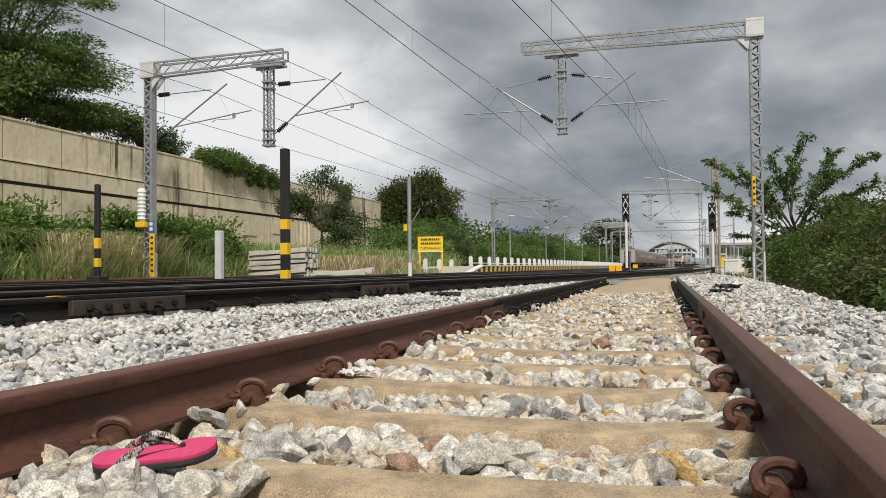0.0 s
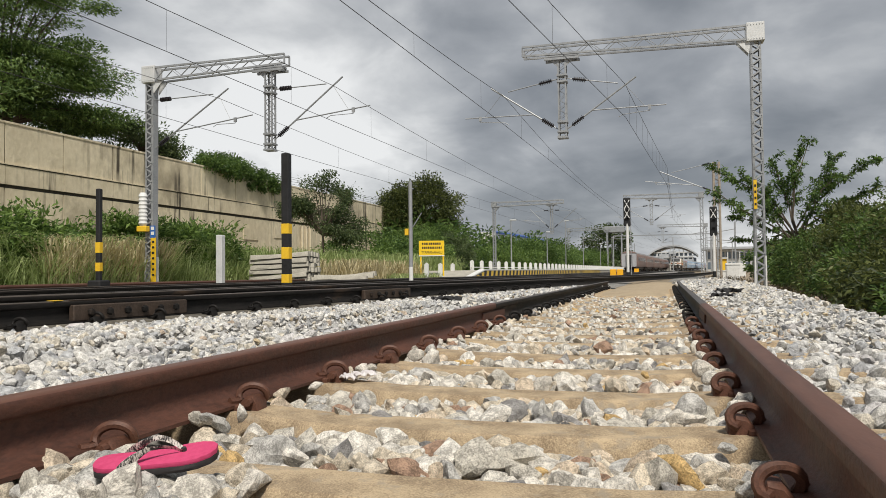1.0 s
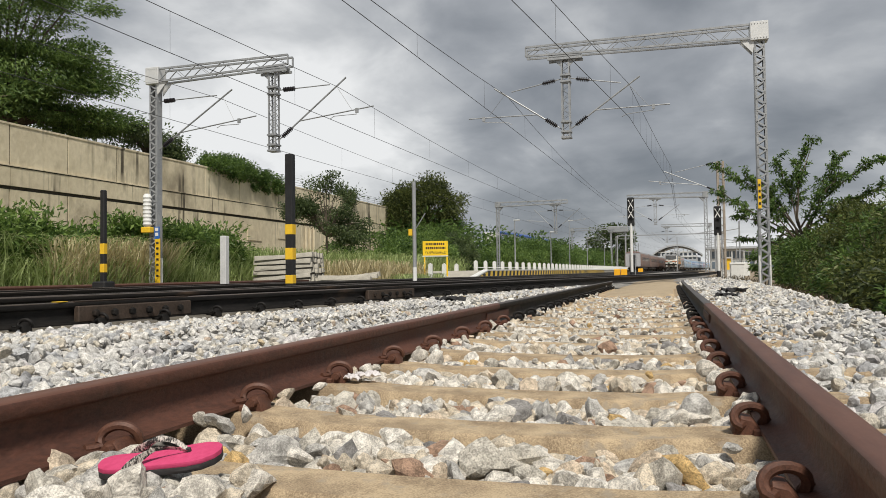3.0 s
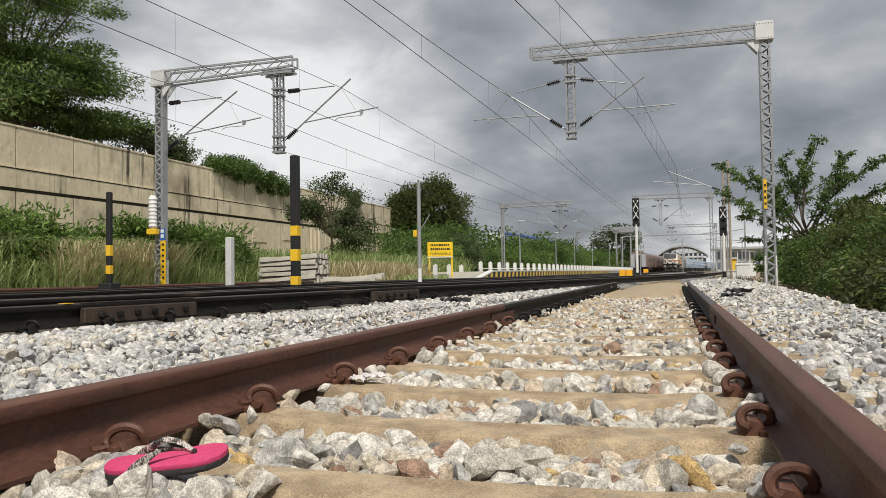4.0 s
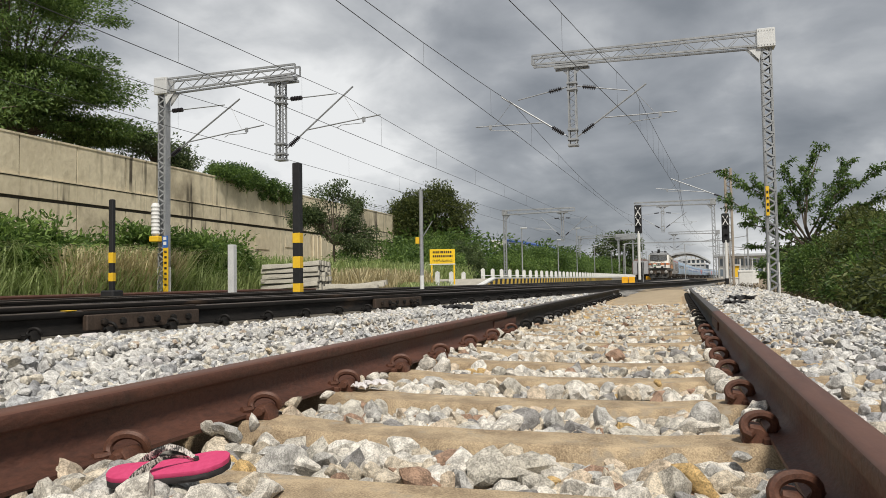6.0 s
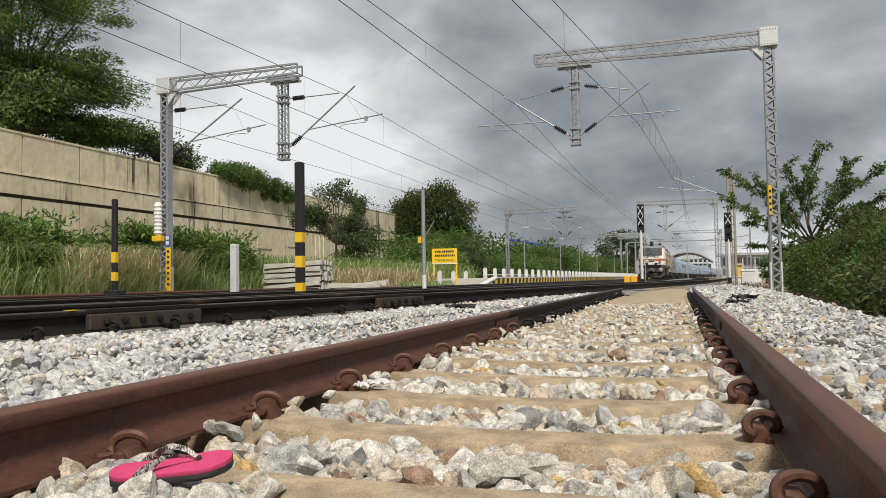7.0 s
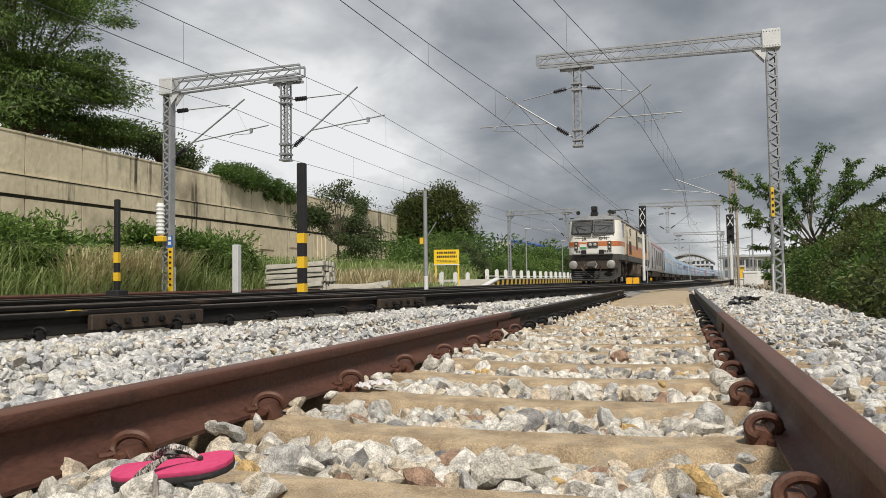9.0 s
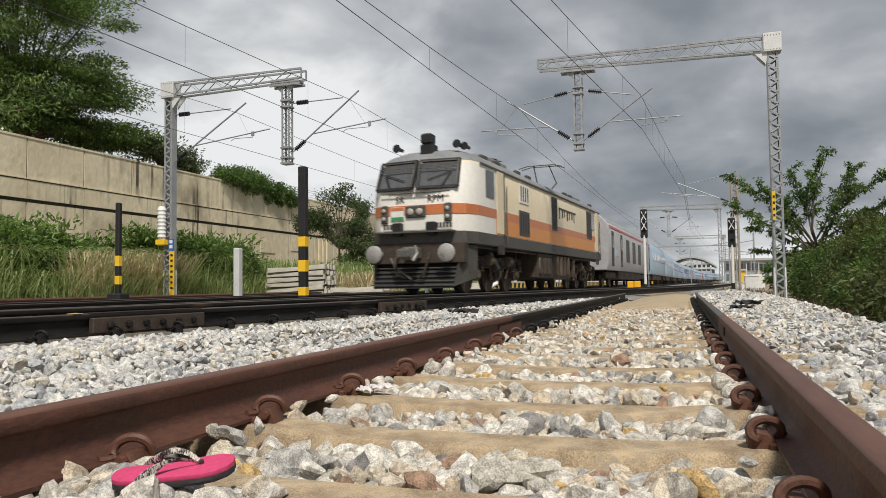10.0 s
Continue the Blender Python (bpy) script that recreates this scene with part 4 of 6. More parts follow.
        part("pantograph", g, M["loco_grey"], root, "steel current collector")
    for i, y in enumerate((9.2, 10.2, 11.2)):
        part("insulator", Geo().lathe([(0.08, 0), (0.12, 0.05), (0.08, 0.1), (0.12, 0.15), (0.08, 0.2), (0.05, 0.3)], 8, pose(0.3 * (-1) ** i, y, 4.18)), M["coach_red"], root)
    # running gear
    wheels = []
    for y0 in (3.4, LOCO_Y1 - 3.4):
        bg = part("bogie", Geo().box(-1.18, y0 - 2.7, 0.75, -1.0, y0 + 2.7, 1.1, c=0.03).box(1.0, y0 - 2.7, 0.75, 1.18, y0 + 2.7, 1.1, c=0.03).box(-1.0, y0 - 0.3, 0.7, 1.0, y0 + 0.3, 1.0), M["under"], root)
        for k in (-1.9, 0, 1.9):
            ws = wheelset(bg, y0 + k, 0.546)
            wheels.append((ws, y0 + k))
            for s in (-1, 1):
                part("axle_box", Geo().box(s * 1.12 - 0.14, y0 + k - 0.2, 0.36, s * 1.12 + 0.14, y0 + k + 0.2, 0.76, c=0.04).tube([(s * 1.24, y0 + k, 0.55), (s * 1.32, y0 + k, 0.55)], 0.13, 10), M["under"], bg)
                for d in (-0.38, 0.38):
                    prof = []
                    for q in range(6):
                        prof += [(0.1, q * 0.07), (0.13, q * 0.07 + 0.035)]
                    part("spring", Geo().lathe(prof + [(0.1, 0.42)], 8, pose(s * 1.2, y0 + k + d, 0.62)), M["under"], bg)
        for s in (-1, 1):
            part("damper", Geo().tube([(s * 1.34, y0 - 1.0, 1.2), (s * 1.34, y0 - 0.2, 0.75)], 0.06, 8), M["steel"], bg)
            part("sandbox", Geo().box(s * 1.28 - 0.14, y0 - 2.95, 0.5, s * 1.28 + 0.14, y0 - 2.5, 1.3, c=0.03), M["under"], bg)
    for s in (-1, 1):
        part("equipment_box", Geo().box(s * 1.1 - 0.4, 7.2, 0.45, s * 1.1 + 0.4, 9.3, 1.38, c=0.04), M["gear"], root)
        part("equipment_box", Geo().box(s * 1.1 - 0.4, 9.5, 0.4, s * 1.1 + 0.4, 12.2, 1.38, c=0.04), M["gear"], root)
    for s in (-1, 1):
        x = s * 1.52
        part("pipe", Geo().tube([(x - s * 0.1, 0.9, 1.32), (x - s * 0.1, LOCO_Y1 - 0.9, 1.32)], 0.035, 6), M["under"], root)
        for y in (7.5, 8.1, 8.7):
            part("box_cover", Geo().box(x - 0.03, y - 0.22, 0.6, x + 0.03, y + 0.22, 1.2, c=0.02), M["under"], root)
        for y in (9.9, 10.5, 11.1, 11.7):
            part("cooling_fin", Geo().box(x - 0.06, y - 0.08, 0.55, x + 0.06, y + 0.08, 1.3, c=0.02), M["dust"], root, "dust-covered cooling fin")
        for y0 in (3.4, LOCO_Y1 - 3.4):
            for d in (-0.95, 0.95):
                part("brake_cylinder", Geo().lathe([(0.02, 0), (0.15, 0.02), (0.17, 0.1), (0.17, 0.34), (0.1, 0.4)], 10, pose(s * 1.28, y0 + d - 0.2, 0.98, -90, 0, 0)), M["dust"], root, "dusty brake cylinder", True)
                part("brake_rod", Geo().bar((s * 1.3, y0 + d, 0.95), (s * 1.26, y0 + d * 0.75, 0.4), 0.06), M["under"], root)
    part("transformer", Geo().box(-0.7, 7.0, 0.4, 0.7, 12.4, 1.4), M["under"], root)
    return root, wheels


def coach(name, label, paint, band, lower, L=23.5, windows=9, doors=(0.9,), roofmat="galv", end_mat=None, tall=4.05):
    root = thing(name, label, "railway coach", "coaches of a train")
    sec = [(-1.5, 0.95), (1.5, 0.95), (1.62, 1.3), (1.62, 3.1), (1.5, 3.5), (1.2, 3.82), (0.6, tall - 0.04), (0, tall), (-0.6, tall - 0.04), (-1.2, 3.82), (-1.5, 3.5), (-1.62, 3.1), (-1.62, 1.3)]
    g = Geo()
    g.rings([[(x * k, y, z * (1 if k == 1 else 0.985) + (0 if k == 1 else 0.02)) for x, z in sec] for y, k in ((0.25, 0.97), (0.35, 1), (L - 0.35, 1), (L - 0.25, 0.97))])
    body = part("body", g, M[paint], root, smooth=True)
    top = [(x * 1.004, z + 0.006) for x, z in sec[4:11]] + [(x * 0.9, z - 0.1) for x, z in sec[10:3:-1]]
    part("roof", Geo().rings([[(x, y, z) for x, z in top] for y in (0.34, L - 0.34)]), M[roofmat], root, "ribbed grey roof", True)
    for s in (-1, 1):
        x = s * 1.625
        if band:
            part("window_band", Geo().box(min(x, x - s * 0.02), 0.5, 2.0, max(x, x - s * 0.02), L - 0.5, 3.0), M[band], root)
        if lower:
            part("lower_band", Geo().box(min(x, x - s * 0.02), 0.4, 1.3, max(x, x - s * 0.02), L - 0.4, 1.5), M[lower], root)
        for i in range(windows):
            y = 3.2 + (L - 6.4) * i / max(1, windows - 1)
            part("window", Geo().box(x - 0.012, y - 0.75, 2.15, x + 0.012, y + 0.75, 2.85, c=0.01), M["glass"], root, "dark tinted window")
        for y in doors:
            for yy in (y, L - y):
                d = part("door", Geo().box(x - 0.014, yy - 0.42, 1.15, x + 0.014, yy + 0.42, 3.05, c=0.01), M["under" if windows == 0 else paint], root, "coach door")
                part("pane", Geo().box(x - 0.02, yy - 0.18, 2.15, x + 0.02, yy + 0.18, 2.8), M["glass"], d)
    part("gangway", Geo().box(-0.6, 0.0, 0.95, 0.6, 0.3, 3.3, c=0.05), M["black"], root, "black rubber gangway")
    part("gangway", Geo().box(-0.6, L - 0.3, 0.95, 0.6, L, 3.3, c=0.05), M["black"], root, "black rubber gangway")
    part("underframe", Geo().box(-1.3, 6, 0.45, 1.3, L - 6, 0.98, c=0.04), M["under"], root)
    for y0 in (3.6, L - 3.6):
        bg = part("bogie", Geo().box(-1.2, y0 - 1.9, 0.5, -0.98, y0 + 1.9, 0.85, c=0.03).box(0.98, y0 - 1.9, 0.5, 1.2, y0 + 1.9, 0.85, c=0.03).box(-1, y0 - 0.25, 0.5, 1, y0 + 0.25, 0.95), M["under"], root)
        for k in (-1.28, 1.28):
            wheelset(bg, y0 + k, 0.457)
    return root


TRAIN = []
loco, loco_wheels = locomotive()
TRAIN.append((loco, 0.0, LOCO_Y1))
at_y = LOCO_Y1 + 0.7
power = coach("power_car", "pale grey power car with dark doors and louvres", "coach_grey", None, None, 23.2, 0, (1.6, 5.2))
for s in (-1, 1):
    for y in (8.2, 11.5, 14.8):
        part("louvre", Geo().box(s * 1.625 - 0.012, y - 0.8, 1.5, s * 1.625 + 0.012, y + 0.8, 2.9, c=0.01), M["loco_grey"], power, "dark louvre")
    part("stripe", Geo().box(s * 1.57 - 0.05, 0.6, 3.2, s * 1.57 + 0.05, 22.6, 3.32), M["coach_red"], power, "thin red roof-line stripe")
    part("blue_patch", Geo().box(s * 1.627 - 0.008, 2.6, 1.75, s * 1.627 + 0.008, 3.6, 2.1), M["coach_blue"], power, "small blue patch")
TRAIN.append((power, at_y, 23.2))
at_y += 23.9
blue = coach("passenger_coach", "pale blue passenger coach with dark windows", "coach_blue", None, None, 23.5, 9)
deep = coach("passenger_coach", "pale blue passenger coach with a deep blue window band", "coach_blue", "coach_deep", None, 23.5, 9)
red = coach("passenger_coach", "pale blue passenger coach with a red centre", "coach_blue", "coach_deep", None, 23.5, 9)
for s in (-1, 1):
    part("red_panel", Geo().box(s * 1.64 - 0.01, 8.5, 1.3, s * 1.64 + 0.01, 13.5, 3.1), M["coach_red"], red, "red side panel")
first = {blue: True, deep: True, red: True}
for i, src in enumerate((blue, blue, deep, deep, deep, red, deep, deep, red, deep, deep, deep, deep, deep, deep)):
    v = src if first.pop(src, None) else copy_thing(src, Matrix())
    TRAIN.append((v, at_y, 23.5))
    at_y += 24.1


def place_on(line, y, L, z):
    """Pose of a vehicle whose leading end is at y on a line."""
    a, b = y + 0.18 * L, y + 0.82 * L
    xa, xb = line(a), line(b)
    turn = -math.atan2(xb - xa, b - a)
    c, yc = (xa + xb) / 2, y + L / 2
    return Matrix.Translation((c, yc, z)) @ Matrix.Rotation(turn, 4, "Z") @ Matrix.Translation((0, -L / 2, 0))


# a rake of dusty coaches standing on the second line
for i in range(5):
    L = 23.0
    if i == 0:
        parked = coach("standing_coach", "dusty maroon coach standing on the second line", "maroon", None, None, L, 8, roofmat="roof_grey")
        parked["group"] = "standing coaches"
        part("end_plate", Geo().box(-1.45, 0.2, 1.0, 1.45, 0.28, 3.6, c=0.1), M["coach_grey"], parked, "pale grey end wall")
        v = parked
    else:
        v = copy_thing(parked, Matrix())
    v.matrix_basis = place_on(lambda y: main_x(y) - 4.9, 149 + 23.6 * i, L, MAIN_UP + RAIL_TOP)


# ---- posts, signals, sign, boxes beside the line ----
def striped_post(label, x, y, w, h, bands, base=0.1):
    root = thing("marker_post", label, "marker post", "striped marker posts", m=pose(x, y, base))
    part("post", Geo().box(-w / 2, -w / 2, -0.4, w / 2, w / 2, h, c=0.02), M["black"], root)
    for z0, z1 in bands:
        e = w / 2 + 0.004
        part("band", Geo().box(-e, -e, z0, e, e, z1, c=0.015), M["yellow"], root, "yellow painted band")
    return root


p_big = striped_post("thick black post with yellow bands beside the track", -8.8, 17.15, 0.205, 3.5, ((0.12, 0.36), (0.74, 1.06), (1.39, 1.67)))
p_small = striped_post("slim black post with two yellow bands on a black foot", -13.3, 15.57, 0.13, 2.62, ((0.49, 0.73), (0.96, 1.25)), 0.08)
part("foot", Geo().box(-0.2, -0.2, -0.3, 0.2, 0.2, 0.27, c=0.03), M["black"], p_small, "squat black foot")


def plain_post(label, x, y, w, h, mat, base=0.0):
    return solo("concrete_post", Geo().box(-w / 2, -w / 2, -0.5, w / 2, w / 2, h, c=0.02), mat, label, "post", "plain posts", m=pose(x, y, base))


plain_post("short pale grey concrete post in the grass", -13.25, 20.9, 0.22, 1.75, M["galv_light"])
tall = thing("signal_wire_post", "tall slim grey post with a white painted foot", "post", m=pose(-8.75, 26.8, 0.0))
part("pole", Geo().tube([(0, 0, -0.3), (0, 0, 3.95)], 0.075, 10), M["galv"], tall, smooth=True)
part("foot", Geo().tube([(0, 0, -0.3), (0, 0, 0.68)], 0.083, 10), M["white"], tall, "white painted foot", True)
part("bracket", Geo().box(-0.22, -0.08, 1.9, -0.08, 0.08, 2.15, c=0.01), M["yellow"], tall, "small yellow box")
part("bracket", Geo().bar((0.08, 0, 2.2), (0.45, 0, 2.75), 0.03), M["galv"], tall)


M["sign_yellow"] = material("station_yellow", (0.82, 0.52, 0.01), (0.9, 0.6, 0.02), 2, 0.5, bump=0.03)


def name_board():
    root = thing("station_name_board", "yellow station name board with black lettering in the tall grass", "sign", m=pose(-13.9, 45.7, 0.0, 0, 0, 17))
    part("board", Geo().box(-0.82, -0.04, 1.58, 0.82, 0.04, 2.52, c=0.015), M["sign_yellow"], root)
    for x in (-0.7, 0.76):
        part("leg", Geo().box(x - 0.05, -0.03, -0.5, x + 0.05, 0.06, 2.5), M["sign_yellow"], root)
    part("rim", Geo().box(-0.84, -0.05, 1.52, 0.84, 0.05, 1.58), M["white"], root, "white lower rim")
    rng = random.Random(3)
    for row, z in ((0, 2.33), (1, 2.07)):        # two upper lines of writing that cannot be read
        x = -0.62
        while x < 0.6:
            w = rng.uniform(0.05, 0.12)
            part("mark", Geo().box(x, -0.049, z - 0.07, min(x + w, 0.66), -0.042, z + 0.07), M["black"], root, "black mark")
            x += w + rng.uniform(0.03, 0.05)
    letters("YYAPPANAHALLI", 0.25, M["black"], root, pose(0.02, -0.045, 1.76, 90, 0, 0) @ Matrix.Diagonal((0.72, 1, 1, 1)))


name_board()


def signal_post(label, x, y, h, heads, base=-0.1):
    """Colour light signal: white post, black backboard with a crossed-out face, hoods."""
    root = thing("railway_signal", label, "railway signal", "railway signals", m=pose(x, y, base))
    part("post", Geo().tube([(0, 0, 0.4), (0, 0, h - 1.6)], 0.09, 10), M["white"], root, "white painted post", True)
    part("foot", Geo().tube([(0, 0, -0.3), (0, 0, 0.45)], 0.11, 10), M["black"], root, "black foot", True)
    part("backboard", Geo().box(-0.21, -0.08, h - 1.75, 0.21, 0.05, h, c=0.05), M["black"], root, "black signal head")
    for k in range(heads):
        z = h - 0.42 - 0.58 * k
        g = Geo()
        g.bar((-0.15, -0.1, z - 0.27), (0.15, -0.1, z + 0.27), 0.05, 0.05)
        g.bar((0.15, -0.105, z - 0.27), (-0.15, -0.105, z + 0.27), 0.05, 0.05)
        part("cross", g, M["white"], root, "white crossing slats")
    for k in range(3):
        z = h - 0.35 - 0.5 * k
        g = Geo()
        g.rings([[(0.11 * math.cos(q), yy, z + 0.11 * math.sin(q)) for q in [math.pi * j / 8 for j in range(9)]] for yy in (-0.08, -0.2)], caps=False, closed=False)
        part("hood", g, M["black"], root)
    part("ladder", Geo().bar((0.2, 0.1, 0), (0.2, 0.1, h - 1.5), 0.04).bar((-0.2, 0.1, h - 2.0), (0.25, 0.1, h - 2.0), 0.05), M["galv"], root)
    return root


signal_post("black signal head with white crosses on a white post", -1.55, 46.3, 5.0, 2)
signal_post("black signal head with one white cross on a white post", 3.42, 46.6, 4.3, 1)


def indicator():
    root = thing("point_indicator", "pair of orange-yellow enamel boxes between the rails", "point indicator", m=pose(-1.78, 38.9, 0.0))
    for s in (-1, 1):
        part("box", Geo().box(s * 0.17 - 0.155, -0.1, 0.06, s * 0.17 + 0.155, 0.1, 0.52, c=0.02), M["orange_box"], root)
    part("stand", Geo().box(-0.36, -0.08, -0.1, 0.36, 0.08, 0.06), M["black"], root, "dark stand")
    return root


indicator()
solo("point_indicator", Geo().box(-0.42, -0.2, -0.3, 0.42, 0.2, 0.75, c=0.03), M["orange_box"], "small yellow enamel box beyond the points", "point indicator", m=pose(-4.15, 135, 0.0))

for x, y, w, h in ((5.0, 53.5, 0.85, 1.0), (4.0, 50.0, 0.55, 0.6)):
    t = thing("relay_cabinet", "white painted steel cabinet at the foot of the signal", "cabinet", "white cabinets", m=pose(x, y, -0.25))
    part("body", Geo().box(-w / 2, -0.3, 0, w / 2, 0.3, h, c=0.02), M["white"], t)
    part("roof", Geo().box(-w / 2 - 0.04, -0.34, h, w / 2 + 0.04, 0.34, h + 0.05, c=0.01), M["white"], t)
    part("door", Geo().box(-w / 2 + 0.06, -0.315, 0.1, w / 2 - 0.06, -0.302, h - 0.08), M["white"], t)


def sleeper_stack():
    """Old concrete sleepers piled crosswise, each one a thing."""
    rng = random.Random(8)
    sm = sleeper_mesh("concrete_sleeper", M["old_concrete"])
    for lay in range(6):
        for k in range(5):
            m = pose(-16.35 + rng.uniform(-0.06, 0.06), 30.2 + 0.3 * k, 0.22 + 0.235 * lay, 0, rng.uniform(-2.0, 2.0) - 2, 8 + rng.uniform(-2, 2))
            tagged(part("concrete_sleeper", sm, None, None, m=m), "grey precast concrete sleeper in a leaning pile", "sleeper", "piled sleepers")
    for k in range(4):
        m = pose(-13.4 + rng.uniform(-0.1, 0.1), 30.5 + 0.35 * k, 0.22 + 0.2 * (k % 2), 0, rng.uniform(-5, 5), 6 + rng.uniform(-8, 8))
        tagged(part("concrete_sleeper", sm, None, None, m=m), "grey precast concrete sleeper lying loose in the grass", "sleeper", "loose sleepers")


sleeper_stack()


# ---- the platform, with striped edge and white picket fence ----
M["hazard"] = material("yellow_edge_paint", (0.62, 0.40, 0.05), (0.8, 0.55, 0.09), 2, 0.7, bump=0.1)


def plat_x(y):
    return main_x(y) - 6.75


def platform():
    root = thing("platform", "low railway platform with a black and yellow striped edge", "platform", kind="structure")
    g = Geo()
    ys = [44, 48, 60, 80, 110, 150, 200, 260]
    g.rings([[(plat_x(y) - 12, y, -0.4), (plat_x(y), y, -0.4), (plat_x(y), y, z), (plat_x(y) - 12, y, z)] for y, z in zip(ys, [-0.1] + [0.58] * 7)])
    part("slab", g, M["old_concrete"], root)
    g = Geo()
    g.rings([[(plat_x(y) + 0.005, y, z - 0.02), (plat_x(y) + 0.04, y, z - 0.02), (plat_x(y) + 0.04, y, z + 0.06), (plat_x(y) - 0.35, y, z + 0.06), (plat_x(y) - 0.35, y, z - 0.02)] for y, z in zip(ys, [-0.05] + [0.58] * 7)])
    part("coping", g, M["white"], root, "pale platform coping")
    y = 45.5
    k = 0
    while y < 130:
        step = 0.55
        z1 = min(0.55, -0.1 + 0.68 * (y - 44) / 4)
        g = Geo()
        x0, x1 = plat_x(y), plat_x(y + step)
        g.rings([[(x0 + 0.012, y, -0.1), (x0 + 0.03, y, -0.1), (x0 + 0.03, y + 0.3, z1), (x0 + 0.012, y + 0.3, z1)], [(x1 + 0.012, y + step, -0.1), (x1 + 0.03, y + step, -0.1), (x1 + 0.03, y + step + 0.3, z1), (x1 + 0.012, y + step + 0.3, z1)]])
        part("stripe", g, M["hazard"] if k % 2 else M["black"], root)
        y += step
        k += 1
    return root


platform()


def fence():
    """White concrete pickets along the far side of the platform."""
    root = thing("picket_fence", "white painted concrete picket fence along the platform", "fence", m=pose(0, 0, 0.5))
    g = Geo().prism([(-0.13, -0.1), (0.13, -0.1), (0.13, 0.72), (0, 0.82), (-0.13, 0.72)], 1, -0.07, 0.07)
    me = g.mesh("picket", M["white"])
    y = 43.2
    while y < 200:
        x = plat_x(y) - (1.6 if y > 50 else 2.2)
        part("picket", me, None, root, m=pose(x, y, 0 if y > 48 else -0.25))
        y += 2.4
    part("rail", Geo().tube([(plat_x(q) - 1.6, q, 0.3) for q in (50, 80, 120, 160, 200)], 0.03, 4), M["white"], root)
    part("plinth", Geo().rings([[(plat_x(q) - 1.75, q, -0.45), (plat_x(q) - 1.45, q, -0.45), (plat_x(q) - 1.45, q, 0.06), (plat_x(q) - 1.75, q, 0.06)] for q in (50, 80, 120, 160, 200)]), M["white"], root)


fence()


def lamp_posts():
    for y, h in ((66, 4.6), (84, 4.4), (98, 6.6), (116, 5.0), (140, 5.0), (160, 7.0), (185, 5.2)):
        x = plat_x(y) - 2.6
        t = thing("lamp_post", "thin grey lamp post on the platform", "lamp post", "platform lamp posts", m=pose(x, y, 0.5))
        part("pole", Geo().tube([(0, 0, -0.2), (0, 0, h)], 0.07, 6, 0.045), M["galv"], t)
        part("lamp_head", Geo().box(-0.1, -0.12, h, 0.5, 0.12, h + 0.1, c=0.02), M["galv_light"], t)


lamp_posts()


# ---- ballast: crushed stones, each with its own facets ----
rs = np.random.RandomState(11)


def cut_stone(seed, subdivisions, rough):
    """A crushed chip: a ball hewn by random flat faces, its skin slightly rough."""
    r = np.random.RandomState(seed)
    bm = bmesh.new()
    bmesh.ops.create_icosphere(bm, subdivisions=subdivisions, radius=1.0)
    d = np.array([q.co[:] for q in bm.verts])
    f = np.array([[q.index for q in t.verts] for t in bm.faces])
    bm.free()
    q, _ = np.linalg.qr(r.normal(size=(3, 3)))
    d = d @ q
    nrm = r.normal(size=(8, 3))
    nrm /= np.linalg.norm(nrm, axis=1)[:, None]
    h = r.uniform(0.34, 0.72, 8)
    dots = d @ nrm.T
    reach = np.where(dots > 0.08, h[None] / np.maximum(dots, 0.08), 9.0).min(axis=1).clip(0.3, 1.0)
    reach /= reach.mean() * 1.22
    reach *= 1 + rough * r.normal(size=len(d))
    v = d * reach[:, None] * np.array([1.2, r.uniform(0.75, 1.0), r.uniform(0.62, 0.9)])
    return v, f


def stone_hull(seed, n=12):
    """An angular chip: the hull of points near a flattened ball."""
    r = np.random.RandomState(seed)
    p = r.normal(size=(n, 3))
    p /= np.linalg.norm(p, axis=1)[:, None]
    p *= r.uniform(0.8, 1.1, (n, 1))
    p *= np.array([1.08, r.uniform(0.68, 0.95), r.uniform(0.55, 0.8)])
    bm = bmesh.new()
    vs = [bm.verts.new(q) for q in p]
    out = bmesh.ops.convex_hull(bm, input=vs)
    bmesh.ops.delete(bm, geom=[e for e in out["geom_interior"] if isinstance(e, bmesh.types.BMVert)], context="VERTS")
    bmesh.ops.triangulate(bm, faces=bm.faces)
    bmesh.ops.recalc_face_normals(bm, faces=bm.faces)
    bm.verts.index_update()
    v = np.array([q.co[:] for q in bm.verts])
    f = np.array([[q.index for q in t.verts] for t in bm.faces])
    bm.free()
    return v, f


HULLS = [stone_hull(s) for s in range(40, 64)]
MIDDLE = [cut_stone(s, 2, 0.03) for s in range(60, 84)]
FINE = [cut_stone(s, 3, 0.022) for s in range(80, 104)]


def rotations(n, tilt=0.6):
    """Random turns that keep the flat side roughly down."""
    a, b, c = rs.uniform(0, 2 * np.pi, n), rs.normal(0, tilt, n), rs.normal(0, tilt, n)
    ca, sa, cb, sb, cc, sc = np.cos(a), np.sin(a), np.cos(b), np.sin(b), np.cos(c), np.sin(c)
    rz = np.zeros((n, 3, 3)); rx = np.zeros((n, 3, 3)); ry = np.zeros((n, 3, 3))
    rz[:, 0, 0] = ca; rz[:, 0, 1] = -sa; rz[:, 1, 0] = sa; rz[:, 1, 1] = ca; rz[:, 2, 2] = 1
    rx[:, 0, 0] = 1; rx[:, 1, 1] = cb; rx[:, 1, 2] = -sb; rx[:, 2, 1] = sb; rx[:, 2, 2] = cb
    ry[:, 1, 1] = 1; ry[:, 0, 0] = cc; ry[:, 0, 2] = sc; ry[:, 2, 0] = -sc; ry[:, 2, 2] = cc
    return rz @ rx @ ry


